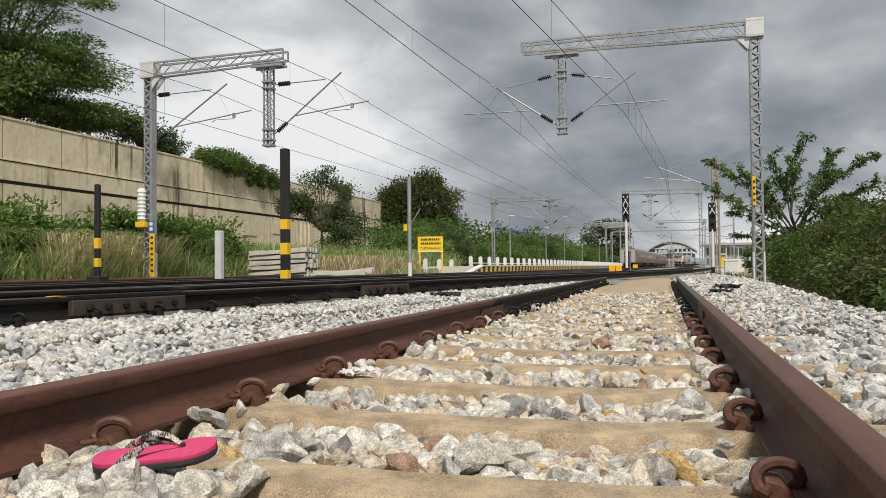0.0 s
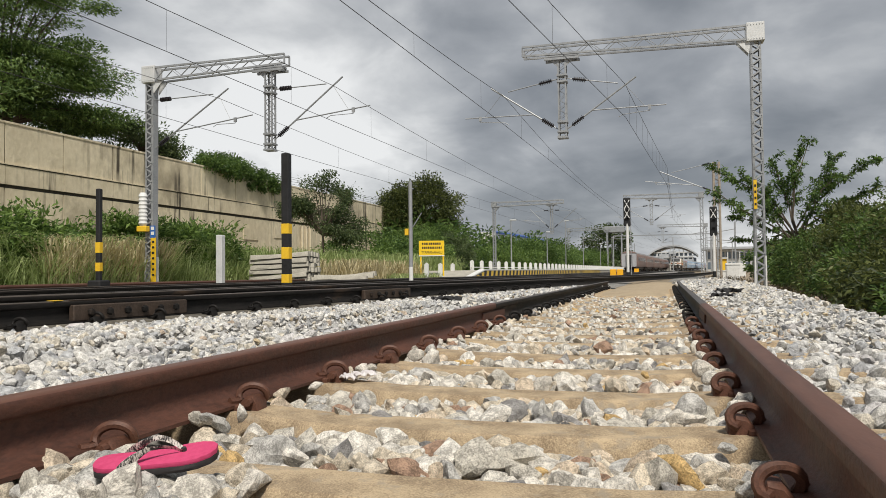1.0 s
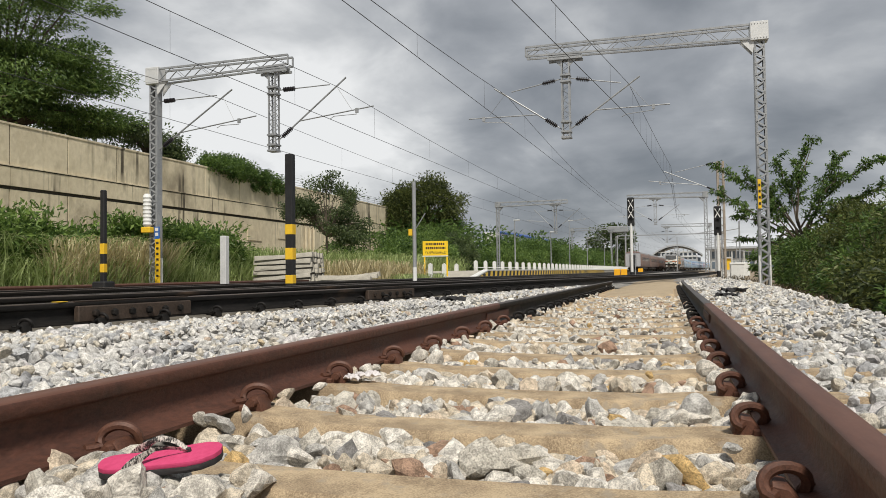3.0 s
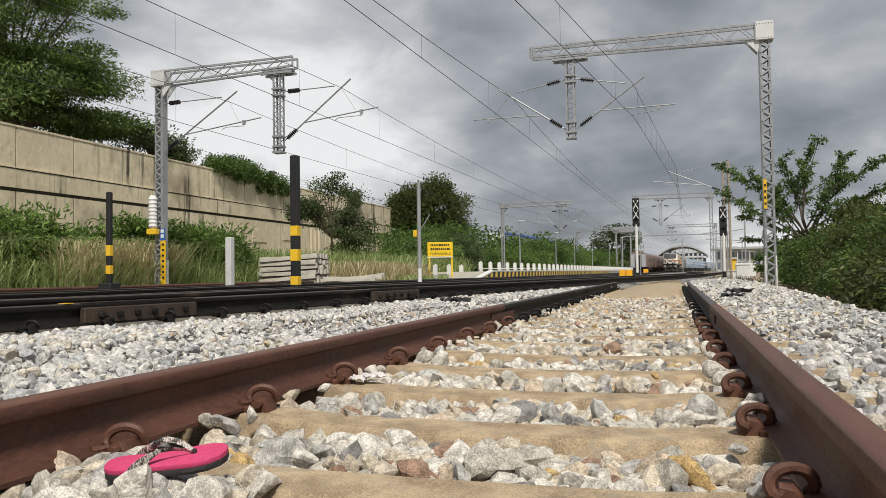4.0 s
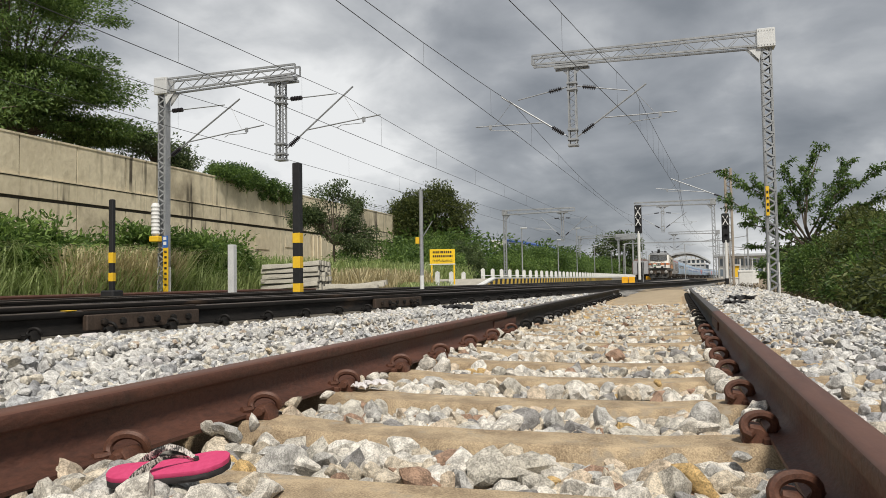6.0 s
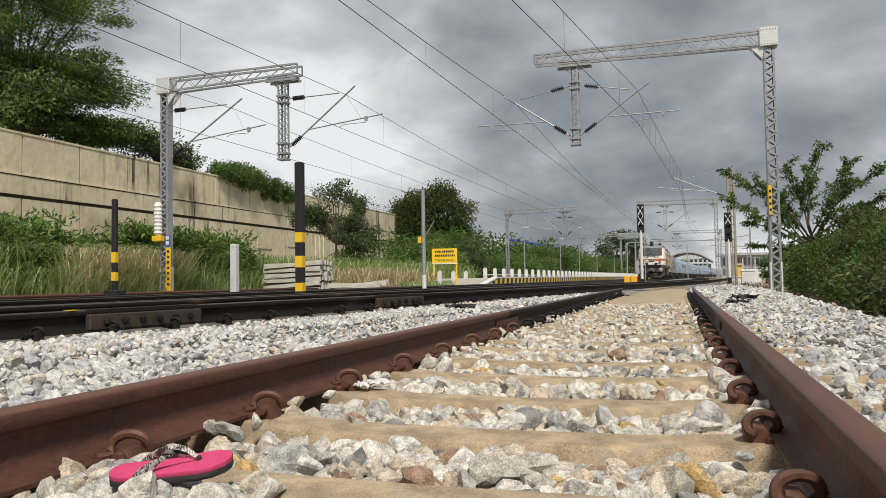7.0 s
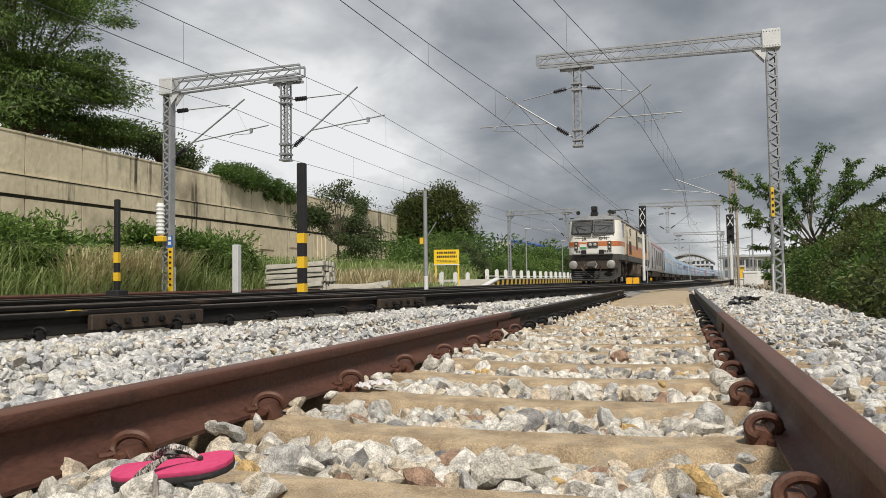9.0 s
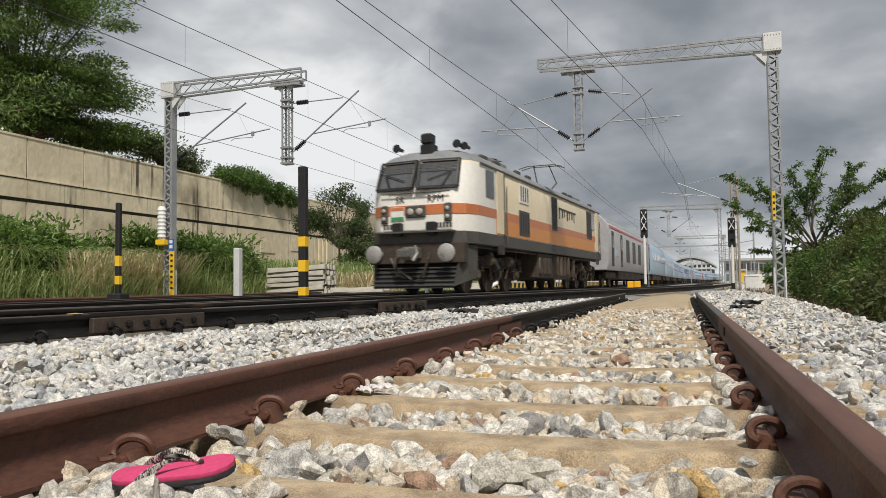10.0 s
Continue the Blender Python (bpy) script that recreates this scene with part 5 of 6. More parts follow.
def mesh_from(v, f, name, mat):
    me = bpy.data.meshes.new(name)
    me.vertices.add(len(v))
    me.vertices.foreach_set("co", np.asarray(v, dtype=np.float32).ravel())
    k = f.shape[1]
    me.loops.add(f.size)
    me.loops.foreach_set("vertex_index", f.ravel().astype(np.int32))
    me.polygons.add(len(f))
    me.polygons.foreach_set("loop_start", np.arange(0, f.size, k, dtype=np.int32))
    me.update(calc_edges=True)
    me.shade_flat()
    me.materials.append(mat)
    return me


def joined_stones(pos, size, hulls, name, mat):
    """Many stones in one mesh."""
    n = len(pos)
    rot = rotations(n)
    pick = rs.randint(0, len(hulls), n)
    V, F, k = [], [], 0
    for i, (hv, hf) in enumerate(hulls):
        idx = np.where(pick == i)[0]
        if not len(idx):
            continue
        v = np.einsum("nij,vj->nvi", rot[idx], hv) * size[idx][:, None, None] + pos[idx][:, None, :]
        f = hf[None] + (np.arange(len(idx)) * len(hv))[:, None, None] + k
        V.append(v.reshape(-1, 3))
        F.append(f.reshape(-1, 3))
        k += v.shape[0] * v.shape[1]
    return mesh_from(np.concatenate(V), np.concatenate(F), name, mat)


def scatter(x0, x1, y0, y1, step):
    """A jittered grid; x0, x1 may be functions of y."""
    ys = np.arange(y0, y1, step)
    out = [np.zeros((0, 2))]
    for y in ys:
        a, b = x0(y) if callable(x0) else x0, x1(y) if callable(x1) else x1
        if a >= b:
            continue
        xs = np.arange(a, b, step) + rs.uniform(0, step)
        out.append(np.c_[xs + rs.uniform(-0.5, 0.5, len(xs)) * step, np.full(len(xs), y) + rs.uniform(-0.6, 0.6, len(xs)) * step])
    return np.concatenate(out)


def swell(p, s=1.1):
    return np.array([noise.noise((x * s, y * s, 4.0)) for x, y in p])


def field(p, z, size, rise=0.03, spread=0.3):
    if not len(p):
        return np.zeros((0, 3)), np.zeros(0)
    n = len(p)
    s = size * np.exp(rs.normal(0, spread, n)).clip(0.55, 1.75)
    return np.c_[p, z + rise * swell(p) + rs.uniform(-0.35, 0.35, n) * s * 0.6], s


def crest(y):
    return 2.1 + 0.042 * min(max(y, 0), 24)


def shoulder_z(p):
    """Level to the crest, then down the slope."""
    c = np.array([crest(y) for y in p[:, 1]])
    return np.where(p[:, 0] < c, -0.02, -0.02 - 0.55 * (p[:, 0] - c))


chunks, near_parts = [], []


def add(p, z, size, rise=0.03, spread=0.3):
    chunks.append(field(p, z, size, rise, spread))


def right_edge(y):
    return 0.975 if y < 20 else max(0.975, branch_x(y) + 1.4)


def left_edge(y):
    return branch_x(y) + 1.0


bands = ((-0.5, 8.5, 0.045, 0.029), (8.5, 17, 0.068, 0.039), (17, 40, 0.115, 0.056))
for y0, y1, step, size in bands:
    # shoulder of stones against the sleeper ends of the black track
    add(scatter(lambda y: branch_x(y) + 0.97, lambda y: min(branch_x(y) + 1.7, -0.98), y0, min(y1, 18), step), 0.05, size, 0.015)
    add(scatter(lambda y: branch_x(y) + 1.0, lambda y: min(branch_x(y) + 2.0, -0.98), y0, min(y1, 18), step * 1.4), 0.055, size, 0.015)
    add(scatter(left_edge, -0.975, y0, y1, step), -0.012, size)
    p = scatter(right_edge, lambda y: crest(y) + 0.9, y0, y1, step)
    add(p, shoulder_z(p), size)
    # loose second layer
    add(scatter(lambda y: left_edge(y) + 0.2, -1.1, y0, y1, step * 2.6), 0.022, size * 1.05)
    p = scatter(lambda y: right_edge(y) + 0.15, lambda y: crest(y) + 0.6, y0, y1, step * 2.3)
    add(p, shoulder_z(p) + 0.035, size * 1.1)
# stones in the bays between sleepers
for k in range(-4, 18):
    ya, yb = FIRST + PITCH * k + 0.115, FIRST + PITCH * (k + 1) - 0.125
    step, size = (0.05, 0.034) if k < 10 else ((0.07, 0.038) if k < 24 else (0.1, 0.045))
    x0, x1 = near_x(ya) - 0.79, near_x(ya) + 0.80
    low = -0.022 if k > 3 else 0.0     # the bays fill up further along
    for layer, (st, z) in enumerate(((step, -0.095 - low), (step * 1.1, -0.075 - low), (step * 1.5, -0.05 - low))):
        p = scatter(x0, x1, ya + 0.025, yb - 0.025, st)
        item = field(p, z, size * (1.08 if layer else 0.95), 0.02)
        if -1 <= k <= 1 and layer:
            near_parts.append(item)
        else:
            chunks.append(item)
# stones heaped by the foot of the left rail, and strays on the sleepers
p = np.c_[rs.uniform(-0.80, -0.28, 120), rs.uniform(1.14, 1.46, 120)]
near_parts.append(field(p, -0.02 + 0.03 * rs.uniform(0, 1, 120), 0.036))
p = np.c_[rs.uniform(-0.8, 0.8, 60), rs.uniform(3.2, 13, 60)]
chunks.append(field(p, -0.012, 0.022))
p = np.c_[-0.80 + rs.uniform(0, 0.12, 120), rs.uniform(1.9, 14, 120)]
chunks.append(field(p, 0.012, 0.034))
p = np.c_[0.70 + rs.uniform(0, 0.12, 90), rs.uniform(1.2, 14, 90)]
chunks.append(field(p, 0.012, 0.034))

def clear(item):
    """Drops stones that would lie on the clip seats and the middle of the sleepers."""
    q, s = item
    ph = np.abs((q[:, 1] - FIRST + PITCH / 2) % PITCH - PITCH / 2)
    ok = ~((ph < 0.10) & (np.abs(q[:, 0]) > 0.60) & (np.abs(q[:, 0]) < 0.82) & (q[:, 1] > 1.75))
    return q[ok], s[ok]


def under_shoe(item):
    """Leaves room for the shoe that lies on the stones."""
    q, s = item
    u = np.clip(((q[:, 0] + 0.608) * 0.914 + (q[:, 1] - 1.308) * 0.407) / 0.256, 0, 1)
    far = np.hypot(q[:, 0] + 0.608 - u * 0.234, q[:, 1] - 1.308 - u * 0.104)
    ok = ~((far < 0.04 + 0.6 * s) & (q[:, 2] + 0.7 * s > 0.03))
    return q[ok], s[ok]


chunks = [clear(c) for c in chunks]
near_parts = [under_shoe(c) for c in near_parts]
pos, siz = np.concatenate([c[0] for c in chunks]), np.concatenate([c[1] for c in chunks])
npos, nsiz = np.concatenate([c[0] for c in near_parts]), np.concatenate([c[1] for c in near_parts])
order = np.argsort(-npos[:, 2])
keep, rest = order[:300], order[300:]
pos, siz = np.concatenate([pos, npos[rest]]), np.concatenate([siz, nsiz[rest]])
bay, close = np.abs(pos[:, 0]) < 0.86, pos[:, 1] < 4.6
for mask, hulls, mat, label in ((bay & close, MIDDLE, "stone", "cream and white crushed granite ballast between the rails"), (bay & ~close, HULLS, "stone", "cream and white crushed granite further along between the rails"),
                                (~bay & close, MIDDLE, "stone_grey", "pale grey crushed granite ballast beside the rails"), (~bay & ~close, HULLS, "stone_grey", "pale grey crushed granite on the shoulders of the tracks")):
    tagged(new("ballast_stones", joined_stones(pos[mask], siz[mask], hulls, "ballast_stones", M[mat])), label, "ballast", kind="stuff")
ballast_near = thing("ballast_heap", "loose angular granite stones packed between sand-coloured sleepers", "ballast")
stone_meshes = [mesh_from(v, f, "stone", M["stone_one"]) for v, f in FINE]
for i in keep:
    rot = Matrix(rotations(1)[0].tolist()).to_4x4()
    s = float(nsiz[i])
    part("stone", stone_meshes[rs.randint(len(stone_meshes))], None, ballast_near, m=Matrix.Translation(npos[i].tolist()) @ rot @ Matrix.Diagonal((s, s, s, 1)))


# ---- small things on and beside the near track ----
M["pink"] = material("pink_foam", (0.50, 0.035, 0.12), (0.64, 0.07, 0.19), 12, 0.75, bump=0.2, stain=(0.55, 0.42, 0.36), stain_at=0.68)
M["sole"] = material("black_rubber_sole", (0.018, 0.016, 0.018), (0.05, 0.045, 0.045), 15, 0.8, bump=0.3)
M["strap"] = material("patterned_fabric_strap", (0.02, 0.018, 0.018), (0.6, 0.55, 0.5), 22, 0.8, bump=0.4, sharp=4.0, stretch=(1, 2.2, 1))
M["cloth"] = material("black_rag", (0.008, 0.008, 0.009), (0.03, 0.028, 0.03), 8, 0.8, bump=0.4)
M["paper"] = material("crumpled_pale_paper", (0.5, 0.46, 0.46), (0.75, 0.72, 0.72), 12, 0.8, bump=0.4)


def flip_flop(m):
    root = thing("flip_flop", "worn pink flip-flop with a zebra strap lying on stones", "flip-flop", m=m)
    half_w = [(0.0, 0.010), (0.004, 0.022), (0.016, 0.032), (0.03, 0.0365), (0.06, 0.038), (0.11, 0.035), (0.15, 0.039), (0.19, 0.045), (0.22, 0.043), (0.245, 0.030), (0.256, 0.012)]
    def outline(k):
        right = [(y, w * k + 0.006 * math.sin(y * 12)) for y, w in half_w]
        left = [(y, -w * k + 0.006 * math.sin(y * 12)) for y, w in half_w[::-1]]
        return right + left
    def slab(k0, k1, z0, z1):
        return Geo().rings([[(x, y, z + 0.012 * (y / 0.25) ** 2) for y, x in outline(k)] for k, z in ((k0, z0), (k1, (z0 + z1) / 2), (k0, z1))])
    part("sole", slab(0.97, 1.03, 0.0, 0.014), M["sole"], root, "black rubber sole", True)
    part("footbed", slab(0.95, 0.99, 0.0141, 0.024), M["pink"], root, "pink foam footbed", True)
    for s in (-1, 1):
        rows = []
        for i in range(9):
            f = i / 8
            y = 0.185 - 0.115 * f
            x = s * (0.003 + 0.036 * f ** 0.8)
            z = 0.022 + 0.034 * math.sin(math.pi * min(1, f * 0.92 + 0.08)) ** 0.8
            w = 0.006 + 0.012 * f
            rows.append([(x, y - w, z), (x + s * 0.004, y, z + 0.006), (x, y + w, z), (x - s * 0.004, y, z - 0.004)])
        part("strap", Geo().rings(rows), M["strap"], root, "black and white patterned strap", True)
    part("toe_post", Geo().tube([(0.0, 0.188, 0.018), (0, 0.186, 0.04)], 0.006, 6), M["sole"], root)
    return root


flip_flop(pose(-0.600, 1.308, 0.032, 3, 13, -66))


def rag(label, m, s, mat, seed, name="rag"):
    """A crumpled sheet of cloth or plastic."""
    r = random.Random(seed)
    n = 8
    rows = []
    for i in range(n):
        row = []
        for j in range(n):
            e = 1 - 0.35 * abs(i / (n - 1) - 0.5)
            row.append(((i / (n - 1) - 0.5) * s + r.uniform(-0.04, 0.04) * s, (j / (n - 1) - 0.5) * s * e + r.uniform(-0.05, 0.05) * s, r.uniform(0.0, 0.22) * s))
        rows.append(row)
    top = Geo().rings(rows, caps=False, closed=False)
    ob = solo(name, top, mat, label, "litter", m=m)
    md = ob.modifiers.new("thickness", "SOLIDIFY")
    md.thickness = 0.004
    return ob


rag("black plastic rag dropped on the ballast shoulder", pose(1.66, 13.9, 0.04, 0, 0, 25), 0.42, M["cloth"], 1)
rag("black plastic rag on the ballast shoulder", pose(1.42, 12.2, 0.03, 0, 0, 70), 0.3, M["cloth"], 2)
rag("black plastic strip caught on the stones between the tracks", pose(-2.35, 9.9, 0.04, 0, 0, 120), 0.4, M["cloth"], 3)
rag("torn pale paper by the foot of the rail", pose(-0.66, 2.92, 0.02, 0, 0, 40), 0.09, M["paper"], 4, "paper_scrap")
rag("torn pale paper by the foot of the rail", pose(-0.70, 2.86, 0.015, 10, 0, 90), 0.07, M["paper"], 5, "paper_scrap")
rag("torn pale plastic on the stones beside the main line", pose(-3.95, 4.9, 0.05, 20, 0, 15), 0.2, M["paper"], 6, "paper_scrap")


def joint_bar(y0, y1, label):
    """Bolted joint plates on the flank of the main rail."""
    root = thing("rail_joint", label, "rail joint", "rail joints", m=pose(branch_x((y0 + y1) / 2) + 0.8745, (y0 + y1) / 2, 0.09, 0, 0, -math.degrees(math.atan((branch_x(y1) - branch_x(y0)) / (y1 - y0)))))
    h = (y1 - y0) / 2
    part("plate", Geo().box(0.02, -h, 0.02, 0.075, h, 0.145, c=0.008), M["joint"], root, "brown steel joint plate")
    for i in range(6):
        y = -h + 0.15 + (2 * h - 0.3) * i / 5
        part("bolt", Geo().lathe([(0.03, 0), (0.03, 0.025), (0.02, 0.03)], 6, pose(0.075, y, 0.085, 0, 90, 0)), M["black_rail"], root)
    part("cap", Geo().box(-0.036, -h, 0.178, 0.036, h, 0.184), M["joint"], root)


M["joint"] = material("brown_joint_steel", (0.022, 0.016, 0.012), (0.085, 0.058, 0.042), 9, 0.6, metal=0.2, bump=0.3)
joint_bar(4.55, 5.75, "long brown bolted plates at a joint of the black rail")
joint_bar(8.9, 10.2, "brown bolted plates at a joint of the black rail")
solo("paint_mark", Geo().box(-0.03, -0.045, 0, 0.037, 0.045, 0.004), M["yellow"], "dab of yellow paint on the rail head", "paint mark", m=pose(branch_x(4.45) + 0.8745, 4.45, 0.271))
solo("sand_spill", Geo().rings([[(near_x(y) - 0.78, y, -0.08), (near_x(y) - 0.6, y, 0.012 if y > 14.5 else -0.06), (near_x(y), y, 0.03 if y > 14.5 else -0.05), (near_x(y) + 0.6, y, 0.012 if y > 14.5 else -0.06), (near_x(y) + 0.78, y, -0.08)] for y in (14.0, 15, 16.5, 18, 20.2, 23, 27)], caps=True), M["sand"], "sand spilled over the sleepers of the siding", "sand", kind="structure", smooth=True)


# ---- plants ----
def leaf_material(name, dark, light, back=0.45):
    m = material(name, dark, light, 1.2, 0.55, bump=0, per="island", spread=0.55, rough_var=0.1)
    n, l = m.node_tree.nodes, m.node_tree.links
    b = n["Principled BSDF"]
    tr = n.new("ShaderNodeBsdfTranslucent")
    l.new(b.inputs["Base Color"].links[0].from_socket, tr.inputs["Color"])
    mx = n.new("ShaderNodeMixShader")
    mx.inputs[0].default_value = back
    l.new(b.outputs[0], mx.inputs[1])
    l.new(tr.outputs[0], mx.inputs[2])
    l.new(mx.outputs[0], n["Material Output"].inputs["Surface"])
    return m


M["leaf_tree"] = leaf_material("feathery_tree_leaf", (0.06, 0.115, 0.03), (0.21, 0.31, 0.08))
M["leaf_dark"] = leaf_material("dark_tree_leaf", (0.045, 0.075, 0.03), (0.15, 0.195, 0.075))
M["leaf_bush"] = leaf_material("fresh_bush_leaf", (0.04, 0.088, 0.022), (0.16, 0.25, 0.055))
M["leaf_dusty"] = leaf_material("dusty_bush_leaf", (0.03, 0.048, 0.014), (0.16, 0.185, 0.05))
# brighter copy of the bush leaf, with the bank's sunlight put into its colour
M["leaf_bright"] = leaf_material("brightened_bush_leaf", (0.065, 0.125, 0.03), (0.24, 0.35, 0.085))
M["grass"] = leaf_material("tall_green_grass", (0.22, 0.29, 0.09), (0.52, 0.60, 0.27))
M["straw"] = leaf_material("dry_straw_grass", (0.42, 0.35, 0.19), (0.74, 0.66, 0.42))
M["brush"] = leaf_material("brown_dry_brush", (0.035, 0.028, 0.015), (0.13, 0.10, 0.05))
M["bark"] = material("grey_brown_bark", (0.06, 0.045, 0.033), (0.17, 0.135, 0.10), 3, 0.9, bump=0.6, stretch=(1, 1, 0.3))
vr = np.random.RandomState(21)


def leaves(cent, out, length, width, spread=0.9):
    """Small folded leaves at points; out: their rough direction."""
    n = len(cent)
    d = out + vr.normal(0, spread, (n, 3))
    d /= np.linalg.norm(d, axis=1)[:, None] + 1e-9
    up = vr.normal(0, 0.6, (n, 3)) + np.array([0, 0, 1.0])
    s = np.cross(d, up)
    s /= np.linalg.norm(s, axis=1)[:, None] + 1e-9
    nn = np.cross(s, d)
    L = (length * vr.uniform(0.6, 1.35, n))[:, None]
    W = (width * vr.uniform(0.7, 1.3, n))[:, None]
    a, tip = cent, cent + d * L - np.array([0, 0, 0.12]) * L
    mid = cent + d * L * 0.45
    p1, p2 = mid + s * W / 2 + nn * W * 0.15, mid - s * W / 2 + nn * W * 0.15
    v = np.stack([a, p1, tip, p2], 1).reshape(-1, 3)
    f = (np.arange(n) * 4)[:, None, None] + np.array([[0, 1, 2], [0, 2, 3]])[None]
    return v, f.reshape(-1, 3)


def mesh_leaves(v, f, name, mat):
    me = bpy.data.meshes.new(name)
    me.vertices.add(len(v))
    me.vertices.foreach_set("co", np.asarray(v, dtype=np.float32).ravel())
    me.loops.add(f.size)
    me.loops.foreach_set("vertex_index", f.ravel().astype(np.int32))
    me.polygons.add(len(f))
    me.polygons.foreach_set("loop_start", np.arange(0, f.size, 3, dtype=np.int32))
    me.update(calc_edges=True)
    me.shade_flat()
    me.materials.append(mat)
    return me


def clumps(centre, radii, n, shell=0.55):
    """Points in the outer part of a lumpy ball, kept off its underside."""
    d = vr.normal(size=(n, 3))
    d /= np.linalg.norm(d, axis=1)[:, None]
    r = vr.uniform(shell, 1.0, (n, 1)) ** 0.7
    lump = np.array([1 + 0.35 * noise.noise((q[0] * 1.7 + centre[0], q[1] * 1.7, q[2] * 1.7)) for q in d])[:, None]
    return np.array(centre) + d * r * lump * np.array(radii)


def tree(name, label, base, crowns, mat, trunk=0.2, n_clump=60, per=110, leaf=(0.35, 0.12), clump_r=(0.9, 0.35), limbs=14, category="tree", group="", lean=(0, 0)):
    """A tapered trunk that forks into limbs, and a crown of leaf clumps with gaps between. crowns: (centre, radii) relative to the base."""
    root = thing(name, label, category, group, m=pose(*base))
    g = Geo()
    c0 = Vector(crowns[0][0])
    fork = Vector((lean[0], lean[1], max(0.25, (c0.z - crowns[0][1][2]) * 0.9)))
    g.tube([(0, 0, -0.6), fork * 0.5 + Vector((0.1 * trunk, 0, 0)), fork], trunk, 8, trunk * 0.7)
    V, F, k = [], [], 0
    for centre, radii, *few in crowns:
        pts = clumps(centre, radii, few[0] if few else n_clump)
        for i, p in enumerate(pts):
            if i < limbs:
                q = Vector(p)
                mid = fork.lerp(q, 0.5) + Vector((0, 0, 0.12 * (q - fork).length))
                g.tube([fork - Vector((0, 0, 0.1)), mid, q], trunk * 0.45, 5, trunk * 0.08)
            m = int(per * vr.uniform(0.6, 1.4))
            off = vr.normal(size=(m, 3)).clip(-1.5, 1.5) * np.array([clump_r[0], clump_r[0], clump_r[1]]) * vr.uniform(0.6, 1.25)
            out = np.array(p) - np.array(centre)
            out = out / (np.linalg.norm(out) + 1e-6)
            v, f = leaves(p + off, np.repeat(out[None], m, 0) + off * 0.4, *leaf)
            V.append(v)
            F.append(f + k)
            k += len(v)
    part("trunk", g, M["bark"], root, smooth=True)
    part("crown", mesh_leaves(np.concatenate(V), np.concatenate(F), "crown", mat), None, root)
    return root


# the spreading tree above the wall
tree("tree", "large feathery green tree spreading over the retaining wall", (-36.0, 33.0, 7.4), [((0.9, -1.0, 7.6), (5.0, 5.0, 5.6)), ((-1.4, -2.5, 9.5), (5.0, 4.5, 4.2)), ((2.2, 0.6, 4.6), (3.8, 3.4, 2.2), 34), ((2.8, 3.2, 2.6), (2.4, 3.0, 0.7), 16)], M["leaf_tree"], 0.24, 64, 560, (0.25, 0.09), (1.0, 0.2), 16)
tree("tree", "dark green tree leaning over the wall coping", (-32.4, 41.0, 7.4), [((0.3, -1.0, 2.2), (1.8, 2.4, 1.0)), ((0.9, 1.4, 1.2), (1.0, 1.6, 0.6))], M["leaf_dark"], 0.2, 22, 160, (0.28, 0.1), (0.6, 0.16), 20)
tree("tree", "small tree on the bank behind the wall", (-33.0, 27.0, 7.4), [((0.5, 0, 2.0), (2.2, 3.2, 1.1))], M["leaf_tree"], 0.2, 12, 150, (0.3, 0.11), (0.9, 0.2), 16)
tree("creeper", "green creeper hanging over the wall coping", (-29.9, 47.5, 7.75), [((0.2, -1.2, 0.4), (0.6, 2.8, 0.6)), ((0.3, 3.6, 0.0), (0.5, 3.6, 0.7)), ((-1.5, 1.5, 0.9), (1.2, 3.5, 0.8))], M["leaf_bush"], 0.06, 70, 130, (0.19, 0.1), (0.32, 0.22), 12, "creeper")
tree("creeper", "patch of creeper on the wall coping", (-29.8, 66.5, 7.7), [((0.2, 0, 0.4), (0.6, 1.6, 0.7))], M["leaf_dark"], 0.05, 34, 70, (0.22, 0.12), (0.3, 0.25), 8, "creeper")
tree("tree", "slender dusty tree in front of the wall", (-21.6, 45.6, -0.3), [((0.2, 0, 5.6), (1.7, 1.7, 1.8)), ((1.3, 0.6, 3.9), (1.3, 1.3, 1.1)), ((-1.8, -0.5, 5.2), (1.0, 0.8, 0.4))], M["leaf_dark"], 0.10, 30, 130, (0.2, 0.09), (0.42, 0.24), 22)
tree("tree", "round brownish green tree beyond the end of the wall", (-26.0, 80.5, -0.3), [((0.7, 0, 7.9), (3.3, 3.3, 3.3)), ((-2.2, -1.5, 7.6), (1.8, 1.8, 2.8))], M["leaf_dusty"], 0.3, 90, 260, (0.32, 0.15), (0.7, 0.45), 20)

# hedge of trees behind the platform
rng = random.Random(12)
y = 60.0
i = 0
while y < 235:
    big = 1.0 + 0.35 * (y - 60) / 175
    x = plat_x(y) - 5.0 - rng.uniform(0, 3.5) - 0.03 * (y - 60) - (6.5 if y < 84 else 0)
    h = rng.uniform(3.3, 4.6) * (0.75 + 0.6 * (y - 60) / 175) * (1.4 if y < 80 else 1.2)
    tree("tree", rng.choice(("leafy green tree in the row behind the platform fence", "bushy green tree behind the platform")), (x, y, -0.3), [((0, 0, h * 0.56), (3.6 * big, 3.8 * big, h * 0.46))], M["leaf_bright" if i % 2 else "leaf_bush"], 0.18,
         46, 190, (0.28 * big, 0.12 * big), (0.8, 0.32), 6, group="row of trees behind the platform")
    y += rng.uniform(5.0, 7.0) * big
    i += 1
